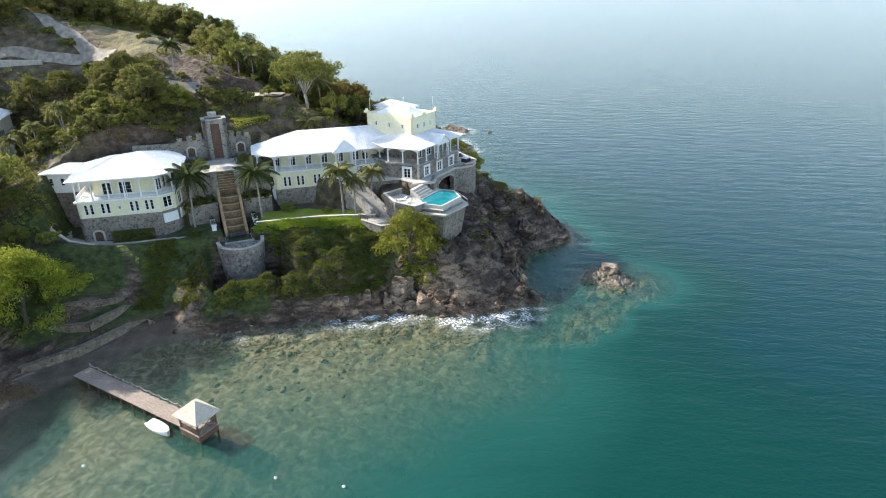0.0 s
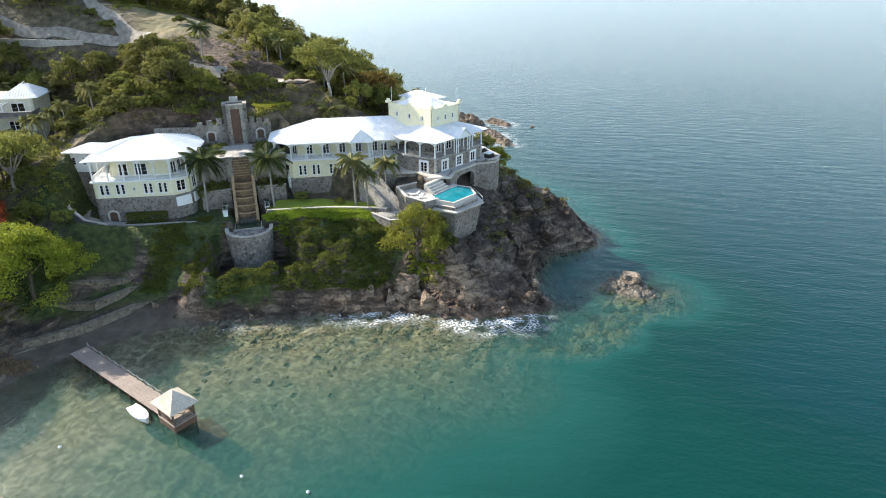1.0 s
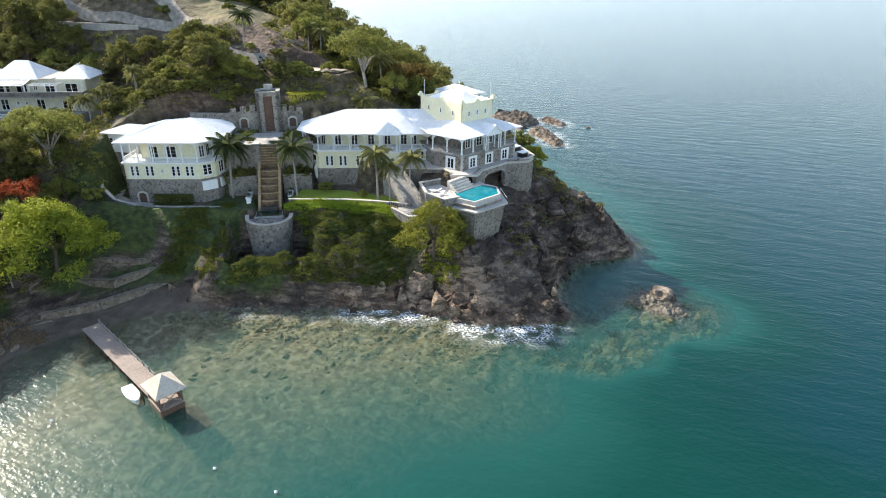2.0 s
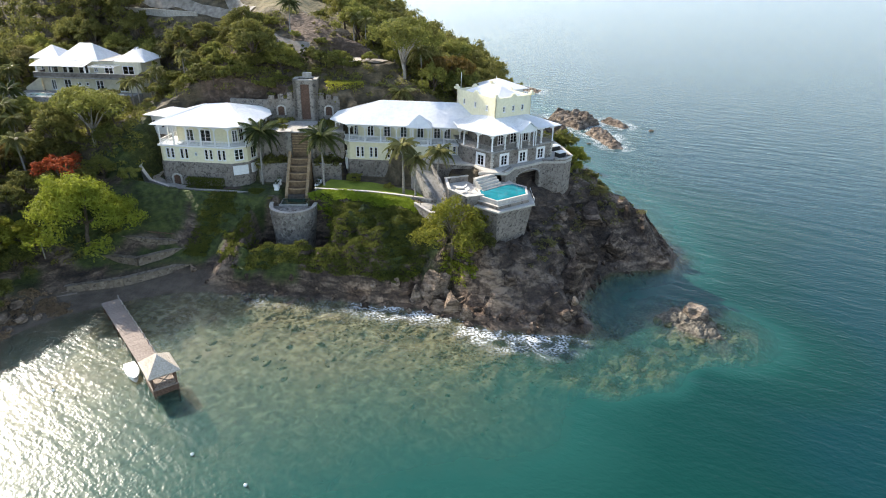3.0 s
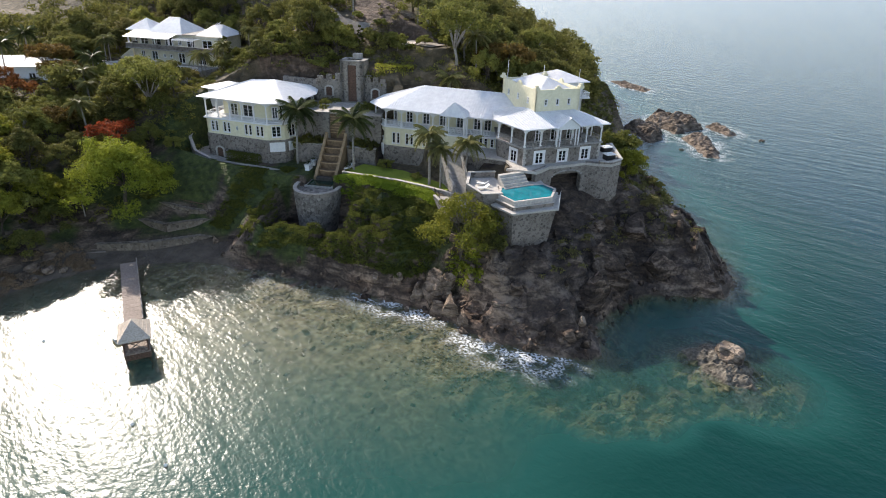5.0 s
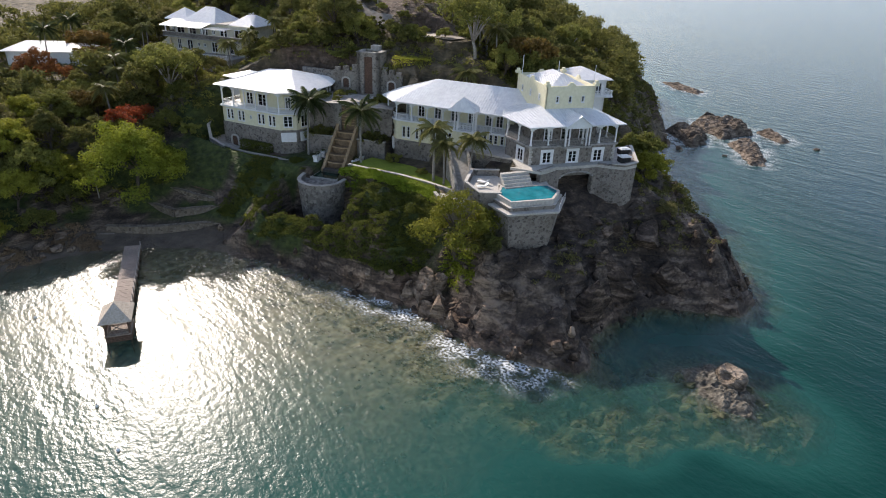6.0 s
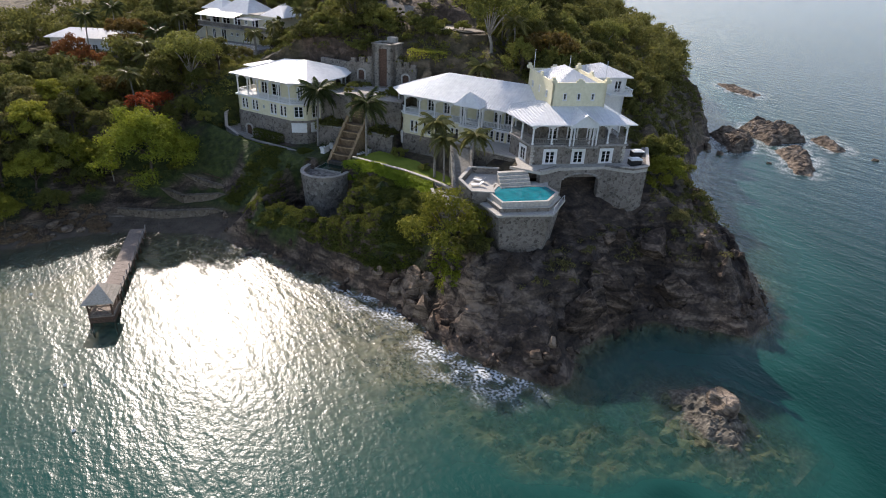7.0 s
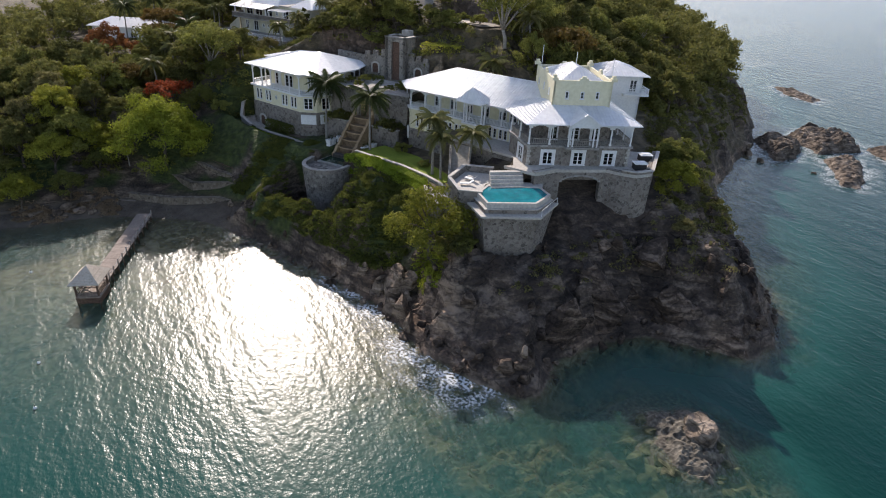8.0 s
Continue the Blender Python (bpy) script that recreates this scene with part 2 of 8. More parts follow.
def part(name, bm, mat, parent=None, label="", smooth=False):
    """One mesh, given in world places, as a part of its thing."""
    if parent is not None:
        bm.transform(Matrix.Translation(-AT[parent]))
    ob = new(name, mesh_of(name, bm, mat, smooth))
    if parent is not None:
        ob.parent = parent
        AT[ob] = AT[parent]
    else:
        AT[ob] = Vector((0, 0, 0))
    return tagged(ob, label)


def shared(name, me, parent, m, label=""):
    """A part that shares its mesh, at the world pose m."""
    ob = new(name, me)
    ob.parent = parent
    ob.matrix_basis = Matrix.Translation(-AT[parent]) @ m
    return tagged(ob, label)


def box(bm, x0, x1, y0, y1, z0, z1, m=None):
    vs = [Vector((x, y, z)) for z in (z0, z1) for x, y in ((x0, y0), (x1, y0), (x1, y1), (x0, y1))]
    if m is not None:
        vs = [m @ v for v in vs]
    vs = [bm.verts.new(v) for v in vs]
    for f in ((3, 2, 1, 0), (4, 5, 6, 7), (0, 1, 5, 4), (1, 2, 6, 5), (2, 3, 7, 6), (3, 0, 4, 7)):
        bm.faces.new([vs[i] for i in f])


def prism(bm, poly, z0, z1):
    """Upright prism over a counter-clockwise outline; z1 may be a list."""
    n = len(poly)
    tops = z1 if isinstance(z1, (list, tuple)) else [z1] * n
    lows = z0 if isinstance(z0, (list, tuple)) else [z0] * n
    lo = [bm.verts.new((x, y, z)) for (x, y), z in zip(poly, lows)]
    hi = [bm.verts.new((x, y, z)) for (x, y), z in zip(poly, tops)]
    bm.faces.new(lo[::-1])
    bm.faces.new(hi)
    for i in range(n):
        j = (i + 1) % n
        bm.faces.new((lo[i], lo[j], hi[j], hi[i]))


def beam(bm, a, b, w, h=None, up=(0, 0, 1)):
    """A bar of w by h from a to b."""
    a, b = Vector(a), Vector(b)
    d = b - a
    if d.length < 1e-4:
        return
    h = h or w
    z = d.normalized()
    x = z.cross(Vector(up))
    if x.length < 1e-3:
        x = Vector((1, 0, 0))
    x.normalize()
    y = x.cross(z)
    vs = []
    for p in (a, b):
        for sx, sy in ((-1, -1), (1, -1), (1, 1), (-1, 1)):
            vs.append(bm.verts.new(p + x * (sx * w / 2) + y * (sy * h / 2)))
    for f in ((3, 2, 1, 0), (4, 5, 6, 7), (0, 1, 5, 4), (1, 2, 6, 5), (2, 3, 7, 6), (3, 0, 4, 7)):
        bm.faces.new([vs[i] for i in f])


def tube(bm, pts, radii, sides=7):
    rings = []
    for k, p in enumerate(pts):
        p = Vector(p)
        d = (Vector(pts[min(k + 1, len(pts) - 1)]) - Vector(pts[max(k - 1, 0)])).normalized()
        x = d.cross(Vector((0.31, 0.95, 0.05))).normalized()
        y = d.cross(x)
        rings.append([bm.verts.new(p + (x * math.cos(a) + y * math.sin(a)) * radii[k]) for a in [2 * math.pi * i / sides for i in range(sides)]])
    for r0, r1 in zip(rings, rings[1:]):
        for i in range(sides):
            j = (i + 1) % sides
            bm.faces.new((r0[i], r0[j], r1[j], r1[i]))
    bm.faces.new(rings[-1])
    bm.faces.new(rings[0][::-1])


def frame2(origin, degrees):
    """A plan's own axes: u along the front, v inwards."""
    c, s = math.cos(radians(degrees)), math.sin(radians(degrees))
    return lambda u, v: (origin[0] + u * c - v * s, origin[1] + u * s + v * c)


def inset(poly, d):
    """The outline moved inwards by d (outwards: minus)."""
    out = []
    n = len(poly)
    for i in range(n):
        p0, p1, p2 = Vector(poly[i - 1]), Vector(poly[i]), Vector(poly[(i + 1) % n])
        d1, d2 = (p1 - p0).normalized(), (p2 - p1).normalized()
        n1, n2 = Vector((-d1.y, d1.x)), Vector((-d2.y, d2.x))
        b = (n1 + n2) / (1 + n1.dot(n2))
        out.append(tuple(p1 + b * d))
    return out


def wall(bm, p, q, z0, z1, holes=(), th=0.3):
    """A wall from p to q, its outer face on the right, with openings (along, low, high, width)."""
    p, q = Vector(p), Vector(q)
    length = (q - p).length
    a = math.atan2(q.y - p.y, q.x - p.x)
    m = Matrix.Translation((p.x, p.y, 0)) @ Matrix.Rotation(a, 4, "Z")
    s = 0.0
    for along, lo, hi, w in sorted(holes):
        l, r = along - w / 2, along + w / 2
        box(bm, s, l, 0, th, z0, z1, m)
        if lo > z0 + 0.01:
            box(bm, l, r, 0, th, z0, lo, m)
        if hi < z1 - 0.01:
            box(bm, l, r, 0, th, hi, z1, m)
        s = r
    box(bm, s, length, 0, th, z0, z1, m)


def along_edge(p, q, s, z, out=0.0):
    """A pose on the wall from p to q: x along it, y inwards."""
    p, q = Vector(p), Vector(q)
    d = (q - p).normalized()
    pt = p + d * s + Vector((d.y, -d.x)) * out
    return Matrix.Translation((pt.x, pt.y, z)) @ Matrix.Rotation(math.atan2(d.y, d.x), 4, "Z")


WINDOWS = {}


def window(parent, m, w, h, leaves=2, surround=0.14, bars=2, name="window", sur_mat=None):
    """A window or glazed door: surround, leaves with bars, a pane in each leaf. The origin is its foot's middle."""
    key = (round(w, 2), round(h, 2), leaves, surround, bars)
    if key not in WINDOWS:
        f = bmesh.new()
        s = surround
        box(f, -w / 2 - s, -w / 2, -0.07, 0.12, 0, h)
        box(f, w / 2, w / 2 + s, -0.07, 0.12, 0, h)
        box(f, -w / 2 - s, w / 2 + s, -0.08, 0.12, h, h + s)
        box(f, -w / 2 - s - 0.05, w / 2 + s + 0.05, -0.12, 0.12, -0.1, 0)
        lw = w / leaves
        for k in range(leaves):
            x0 = -w / 2 + k * lw
            st = 0.09
            box(f, x0, x0 + st, 0.03, 0.09, 0, h)
            box(f, x0 + lw - st, x0 + lw, 0.03, 0.09, 0, h)
            box(f, x0 + st, x0 + lw - st, 0.03, 0.09, 0, 0.14)
            box(f, x0 + st, x0 + lw - st, 0.03, 0.09, h - 0.1, h)
            for j in range(1, bars + 1):
                z = 0.14 + (h - 0.24) * j / (bars + 1)
                box(f, x0 + st, x0 + lw - st, 0.04, 0.08, z - 0.025, z + 0.025)
        g = bmesh.new()
        box(g, -lw / 2 + 0.085, lw / 2 - 0.085, 0.055, 0.067, 0.13, h - 0.09)
        WINDOWS[key] = (mesh_of("window", f, M_WHITE), mesh_of("pane", g, M_GLASS))
    fm, gm = WINDOWS[key]
    ob = shared(name, fm, parent, m)
    AT[ob] = Vector((0, 0, 0))
    lw = w / leaves
    for k in range(leaves):
        g = new("pane", gm)
        g.parent = ob
        g.matrix_basis = Matrix.Translation((-w / 2 + (k + 0.5) * lw, 0, 0))
        g.visible_shadow = False
    return ob


def clip_strip(poly, x0, x1):
    """The range in y over which the strip x0..x1 lies within a convex outline."""
    lo, hi = [], []
    for x in (x0, x1):
        ys = []
        for i in range(len(poly)):
            (ax, ay), (bx, by) = poly[i], poly[(i + 1) % len(poly)]
            if (ax - x) * (bx - x) < 0:
                ys.append(ay + (by - ay) * (x - ax) / (bx - ax))
        if len(ys) < 2:
            return None
        lo.append(min(ys))
        hi.append(max(ys))
    return max(lo), min(hi)


def roof(parent, faces, thick=0.16, seams=0.5, mat=None, name="roof"):
    """A roof of plane faces (world corners, seen from above counter-clockwise, the first edge the eave), each a slab with standing seams."""
    bm, sm = bmesh.new(), bmesh.new()
    for f in faces:
        f = [Vector(p) for p in f]
        n = (f[1] - f[0]).cross(f[2] - f[0]).normalized()
        if n.z < 0:
            n = -n
        top = [bm.verts.new(p) for p in f]
        low = [bm.verts.new(p - Vector((0, 0, thick))) for p in f]
        bm.faces.new(top)
        bm.faces.new(low[::-1])
        for i in range(len(f)):
            j = (i + 1) % len(f)
            bm.faces.new((low[i], low[j], top[j], top[i]))
        if seams:
            x = (f[1] - f[0]).normalized()
            y = n.cross(x)
            flat = [((p - f[0]).dot(x), (p - f[0]).dot(y)) for p in f]
            a, b = min(p[0] for p in flat), max(p[0] for p in flat)
            k = a + seams / 2
            while k < b:
                r = clip_strip(flat, k - 0.03, k + 0.03)
                if r and r[1] - r[0] > 0.3:
                    p, q = f[0] + x * k + y * (r[0] + 0.02) + n * 0.03, f[0] + x * k + y * (r[1] - 0.02) + n * 0.03
                    beam(sm, p, q, 0.05, 0.07, n)
                k += seams
    bmesh.ops.remove_doubles(bm, verts=bm.verts, dist=0.001)
    ob = part(name, bm, mat or M_ROOF, parent)
    if seams:
        part("roof_seams", sm, mat or M_ROOF, ob)
    return ob


def hip(eave, z, ridge, zr):
    """Faces of a hip roof: each eave edge goes up to the nearest end of the ridge, or to both."""
    r = [Vector((*p, zr)) for p in ridge]
    near = [min(range(len(r)), key=lambda k: (Vector(p) - r[k].xy).length) for p in eave]
    faces = []
    for i in range(len(eave)):
        j = (i + 1) % len(eave)
        f = [(*eave[i], z), (*eave[j], z), tuple(r[near[j]])]
        if near[i] != near[j]:
            f.append(tuple(r[near[i]]))
        faces.append(f)
    return faces


def balustrade(parent, pts, z, h=0.95, gap=0.28, mat=None, closed=False):
    """Rails and balusters along a line of plan points."""
    bm = bmesh.new()
    n = len(pts)
    for i in range(n if closed else n - 1):
        a, b = Vector(pts[i]), Vector(pts[(i + 1) % n])
        za, zb = (z[i], z[(i + 1) % n]) if isinstance(z, (list, tuple)) else (z, z)
        beam(bm, (*a, za + h), (*b, zb + h), 0.12, 0.09)
        beam(bm, (*a, za + 0.12), (*b, zb + 0.12), 0.08, 0.07)
        k = max(1, int((b - a).length / gap))
        for j in range(k):
            t = (j + 0.5) / k
            p = a.lerp(b, t)
            zz = za + (zb - za) * t
            beam(bm, (*p, zz + 0.1), (*p, zz + h), 0.06)
    return part("balustrade", bm, mat or M_WHITE, parent)


def spaced(p, q, gap):
    p, q = Vector(p), Vector(q)
    n = max(1, round((q - p).length / gap))
    return [tuple(p.lerp(q, k / n)) for k in range(n)]


POST = {}


def veranda(parent, outline, z0, z1, gap=3.2, open_edges=None, rail=None):
    """Posts, arched fascia and balustrade round an open upper floor."""
    n = len(outline)
    edges = range(n) if open_edges is None else open_edges
    h = z1 - z0
    if round(h, 2) not in POST:
        b = bmesh.new()
        box(b, -0.11, 0.11, -0.11, 0.11, 0, h)
        box(b, -0.17, 0.17, -0.17, 0.17, 0, 0.25)
        box(b, -0.17, 0.17, -0.17, 0.17, h - 0.55, h - 0.4)
        POST[round(h, 2)] = mesh_of("post", b, M_WHITE)
    fas = bmesh.new()
    for e in edges:
        p, q = outline[e], outline[(e + 1) % n]
        pts = spaced(p, q, gap)
        for k, c in enumerate(pts):
            shared("post", POST[round(h, 2)], parent, along_edge(p, q, (Vector(c) - Vector(p)).length, z0))
        beam(fas, (*p, z1 - 0.12), (*q, z1 - 0.12), 0.16, 0.3)
        for a, b in zip(pts, pts[1:] + [q]):
            a, b = Vector(a), Vector(b)
            for k in range(8):
                t0, t1 = k / 8, (k + 1) / 8
                drop = lambda t: 0.62 * (abs(2 * t - 1) ** 2.6)
                d = (drop(t0) + drop(t1)) / 2 + 0.05
                m0, m1 = a.lerp(b, t0), a.lerp(b, t1)
                beam(fas, (*m0, z1 - 0.25 - d / 2), (*m1, z1 - 0.25 - d / 2), 0.07, d)
    part("fascia", fas, M_WHITE, parent)
    line = [outline[e] for e in edges] + [outline[(list(edges)[-1] + 1) % n]]
    balustrade(parent, line, z0, mat=rail)

# ---- ground and sea ----
SHORE = [(-72, 20), (-67, 45), (-64, 58), (-64, 66), (-62.5, 72), (-59.5, 77.5), (-53.5, 85.5), (-46.5, 90.3), (-40, 92.5), (-33, 95), (-25, 97.6), (-17, 99.6),
         (-8, 102), (-2, 101.6), (4, 101.9), (10, 103.2), (16, 106.2), (17, 109), (13, 115), (13, 124), (15, 131), (20.5, 135), (25.5, 139.5),
         (25.5, 146), (21.5, 152.5), (16, 159), (6, 167), (-6, 178), (-18, 194), (-26, 213), (-33, 233), (-50, 258), (-72, 284), (-110, 326),
         (-180, 410), (-300, 520), (-700, 640), (-700, 20)]


def vnoise(x, y, seed=0):
    """Smooth value noise in 0..1 over arrays."""
    xi, yi = np.floor(x).astype(np.int64), np.floor(y).astype(np.int64)
    fx, fy = x - xi, y - yi
    fx, fy = fx * fx * (3 - 2 * fx), fy * fy * (3 - 2 * fy)

    def h(a, b):
        v = (a * 374761393 + b * 668265263 + seed * 974711) & 0x7FFFFFFF
        v = ((v ^ (v >> 13)) * 1274126177) & 0x7FFFFFFF
        return ((v ^ (v >> 16)) & 0xFFFF) / 65535.0

    return (h(xi, yi) * (1 - fx) + h(xi + 1, yi) * fx) * (1 - fy) + (h(xi, yi + 1) * (1 - fx) + h(xi + 1, yi + 1) * fx) * fy


def fbm(x, y, octaves=4, seed=0):
    total, amp = 0, 0.5
    for k in range(octaves):
        total = total + amp * vnoise(x * 2 ** k + 17.3 * k, y * 2 ** k - 9.1 * k, seed + k)
        amp *= 0.5
    return total


def blocks(x, y, size, seed):
    """A random level in 0..1 for each of many irregular cells."""
    u, v = x / size, y / size
    i, j = np.floor(u), np.floor(v)
    best, level = np.full(x.shape, 1e9), np.zeros(x.shape)
    for di in (-1, 0, 1):
        for dj in (-1, 0, 1):
            a, b = i + di, j + dj
            h = lambda k: np.modf(np.abs(np.sin(a * 127.1 + b * 311.7 + k * 74.7 + seed) * 43758.5453))[0]
            d = (u - a - h(1)) ** 2 + (v - b - h(2)) ** 2
            level = np.where(d < best, h(3), level)
            best = np.minimum(best, d)
    return level


def outline_distance(x, y, poly, closed=True):
    """Distance to an outline, plus inside it and minus outside."""
    best = np.full(x.shape, 1e9)
    inside = np.zeros(x.shape, bool)
    n = len(poly)
    for i in range(n if closed else n - 1):
        (ax, ay), (bx, by) = poly[i], poly[(i + 1) % n]
        dx, dy = bx - ax, by - ay
        t = np.clip(((x - ax) * dx + (y - ay) * dy) / (dx * dx + dy * dy), 0, 1)
        best = np.minimum(best, np.hypot(x - ax - t * dx, y - ay - t * dy))
        if abs(by - ay) > 1e-9:
            cross = (ay > y) != (by > y)
            inside ^= cross & (x < ax + (y - ay) / (by - ay) * dx)
    return np.where(inside, best, -best) if closed else best


def smooth(a, b, v):
    t = np.clip((v - a) / (b - a), 0, 1)
    return t * t * (3 - 2 * t)


LH = frame2((-71.5, 104.0), 20)
MH = frame2((-40.3, 122.2), 22)
WG = frame2((-9.2, 126.4), 61)
AX = frame2((-44.6, 111.6), 28.7)    # the cascade's axis: v runs uphill from its foot

PADS = [  # outline, level, width of the bank round it
    ([(-58, 140.8), (-43, 141.2), (-42, 147.2), (-57, 147)], 33.6, 2.0),
    ([LH(-5, -3.2), LH(14, -4.5), LH(20, -2), LH(20, 8), LH(17, 20), LH(0, 18), LH(-5, 12)], 12.1, 2.5),
    ([(-40.5, 113.2), (-33, 115.2), (-25, 116.6), (-17.5, 118.0), (-19, 127), MH(14, 2.5), MH(-2, 5), (-44, 119)], 13.4, 1.6),
    ([MH(13, -3.5), MH(27, -4), WG(-2, 1), WG(3, 1.5), WG(13, 1.5), WG(17, -1.5), WG(21, 8), WG(20, 14), MH(22, 15), MH(0, 14.4)], 18.6, 1.1),
    ([(-8, 112.6), (-1.5, 113), (3, 119), (2.6, 126), (-6, 126), (-10, 115)], 9.2, 4.5),
    ([(-11, 117), (-5, 118), (-3, 121), (-4, 124), (-9, 126), (-13, 121)], 15.0, 2.5),
    ([AX(-9, 6.6), AX(9, 6.6), AX(9, 8.6), AX(-9, 8.6)], 16.2, 0.5),
    ([AX(-9, -1.5), AX(9, -1.5), AX(9, 6.5), AX(-9, 6.5)], 12.4, 1.6),
    ([AX(-6.5, -13), AX(7.5, -13), AX(6.6, -5.2), AX(-6.0, -5.2)], 3.2, 1.8),
    ([AX(-9, 9.2), AX(9, 9.2), AX(8.5, 19.6), AX(-9.5, 19.6)], 22.3, 0.6),
    ([AX(-2.4, -6.2), AX(2.4, -6.2), AX(2.0, 8.5), AX(-2.0, 8.5)], 10.5, 0.8),
]


SHELF = [(8, 100), (12, 94.5), (22, 93.5), (30, 99), (33, 106), (41, 113), (43, 121), (36, 127.5), (27, 125), (23, 115), (18, 108)]


def land_height(x, y):
    s = outline_distance(x + 2.0 * (fbm(x / 9, y / 9, 3, 5) - 0.45), y + 2.0 * (fbm(x / 9, y / 9, 3, 8) - 0.45), SHORE)
    beach = smooth(-44, -52, x) * smooth(104, 90, y)
    gully = (1 - 2 * np.abs(fbm(x / 8, y / 8, 3, 33) - 0.47) * 2.2) * smooth(0.5, 5, s) * smooth(20, 12, s) * (1 - beach)
    s2 = s + 3.2 * (gully - 0.45) * smooth(0.5, 5, s) * smooth(20, 12, s) * (1 - beach)
    cliff = np.interp(s2, [0, 1.2, 4, 9, 16, 30, 42, 56, 72, 110, 200, 400], [0, 1.7, 4.2, 8.6, 12.7, 19.5, 28, 37.5, 44, 53, 62, 66])
    gentle = np.interp(s, [0, 6, 8, 10, 12, 22, 40, 70, 110, 200, 400], [0, 1.0, 2.6, 2.9, 4.2, 12, 15, 20, 26, 36, 50])
    wallside = smooth(-52, -47, x) * smooth(-13, -19, x) * smooth(116, 110, y)
    cliff = cliff * (1 - wallside) + wallside * np.interp(s2, [0, 0.5, 1.5, 5.5, 11, 16, 30], [0, 0.7, 4.4, 8.2, 12, 12.8, 20])
    seaward = smooth(150, 172, y)
    cliff = cliff * (1 - seaward) + seaward * np.interp(s2, [0, 1.5, 5, 9, 16, 30, 42, 56, 72, 110, 200, 400], [0, 3.5, 9, 13.5, 17, 23, 29, 37.5, 44, 53, 62, 66])
    low = smooth(-74, -106, x) * smooth(168, 132, y)
    z = cliff * (1 - np.maximum(beach, low)) + gentle * np.maximum(beach, low)
    steep = (1 - beach) * smooth(0, 2, s) * (1 - smooth(11, 19, s))
    rough = np.abs(fbm(x / 5, y / 5, 3, 21) - 0.47) * 6 + blocks(x + 0.6 * y, y, 3.4, 3) * 1.5 + blocks(x + 0.4 * y, y, 1.25, 7) * 0.4 - 1.8
    z = z + steep * rough * smooth(-0.5, 3, s)
    ledge = 1.5
    q = (z + 1.3 * fbm(x / 6, y / 6, 3, 44)) / ledge
    z = z + 0.35 * steep * ((np.floor(q) + smooth(0.55, 1.0, q - np.floor(q))) * ledge - q * ledge + 0.25)
    z = z + (1 - steep) * smooth(20, 40, s) * (fbm(x / 14, y / 14, 3, 3) - 0.45) * 4
    # last term: added depth beside the cape, darkening the water as cliff shadow
    shelf = 1 + 2.8 * smooth(-30, 75, x) + 1.6 * smooth(2, 13, x) * smooth(108, 104, y) * smooth(78, 94, y) + 1.2 * smooth(125, 160, y) + 2.5 * smooth(130, 230, y) + 1.6 * smooth(-46, -58, x) * smooth(76, 62, y) + 3.4 * smooth(10, 56, x) * smooth(60, 116, y) * smooth(145, 118, y) + 5.0 * smooth(10, 18, x) * smooth(105, 112, y) * smooth(175, 150, y)
    sea = -np.interp(-s, [0, 2, 8, 18, 40, 80, 200], [0, 0.35, 0.7, 1.4, 3.1, 4.8, 8.5]) * shelf
    sea = sea + (fbm(x / 2.2, y / 2.2, 3, 40) - 0.42) * 1.5 * smooth(22, 6, -s) * smooth(-52, -44, x)
    shelf = smooth(-4.5, 1.5, outline_distance(x, y, SHELF) + 3 * (fbm(x / 4, y / 4, 3, 42) - 0.45))
    sea = sea * (1 - shelf) + shelf * np.maximum(sea, -2.1 + 3.5 * (fbm(x / 2.2, y / 2.2, 4, 43) - 0.45))
    isle = np.hypot((x - 32) / 6.8, (y - 117.5) / 5.2)
    sea = np.maximum(sea, -0.5 - 2.6 * np.maximum(isle - 0.6, 0) ** 1.5 + (fbm(x / 2.5, y / 2.5, 3, 41) - 0.45) * 2.2)
    z = np.where(s > 0, z, np.minimum(sea, 0.2))
    spur = smooth(-1, 6, x) * smooth(115, 108, y) * smooth(0, 2, s)
    z = z * (1 - 0.4 * spur)
    for poly, level, bank in PADS:
        d = outline_distance(x, y, poly)
        z = z + (level - z) * smooth(-bank, 0, d)
    crag = smooth(-14, -10, x) * smooth(8, 4, x) * smooth(104, 107, y) * smooth(128, 122, y) * smooth(0, 2, s)
    z = z + crag * ((fbm(x / 2.6, y / 2.6, 3, 23) - 0.45) * 2.4 + 1.2 * blocks(x + 0.5 * y, y, 2.2, 9) - 0.7)
    return z, s, steep


def height_at(x, y):
    return float(land_height(np.array([float(x)]), np.array([float(y)]))[0][0])


def sheet(name, xs, ys, zf):
    X, Y = np.meshgrid(np.array(xs), np.array(ys))
    Z = zf(X, Y)
    ny, nx = X.shape
    idx = np.arange(ny * nx).reshape(ny, nx)
    quads = np.stack([idx[:-1, :-1], idx[:-1, 1:], idx[1:, 1:], idx[1:, :-1]], -1).reshape(-1, 4)
    me = bpy.data.meshes.new(name)
    me.from_pydata(np.stack([X, Y, Z], -1).reshape(-1, 3).tolist(), [], quads.tolist())
    return me, X.ravel(), Y.ravel()


def steps(*parts):
    out = []
    for a, b, d in parts:
        out += list(np.arange(a, b, d))
    return out


def attribute(me, name, values):
    me.attributes.new(name, "FLOAT", "POINT").data.foreach_set("value", np.asarray(values, dtype=np.float32))


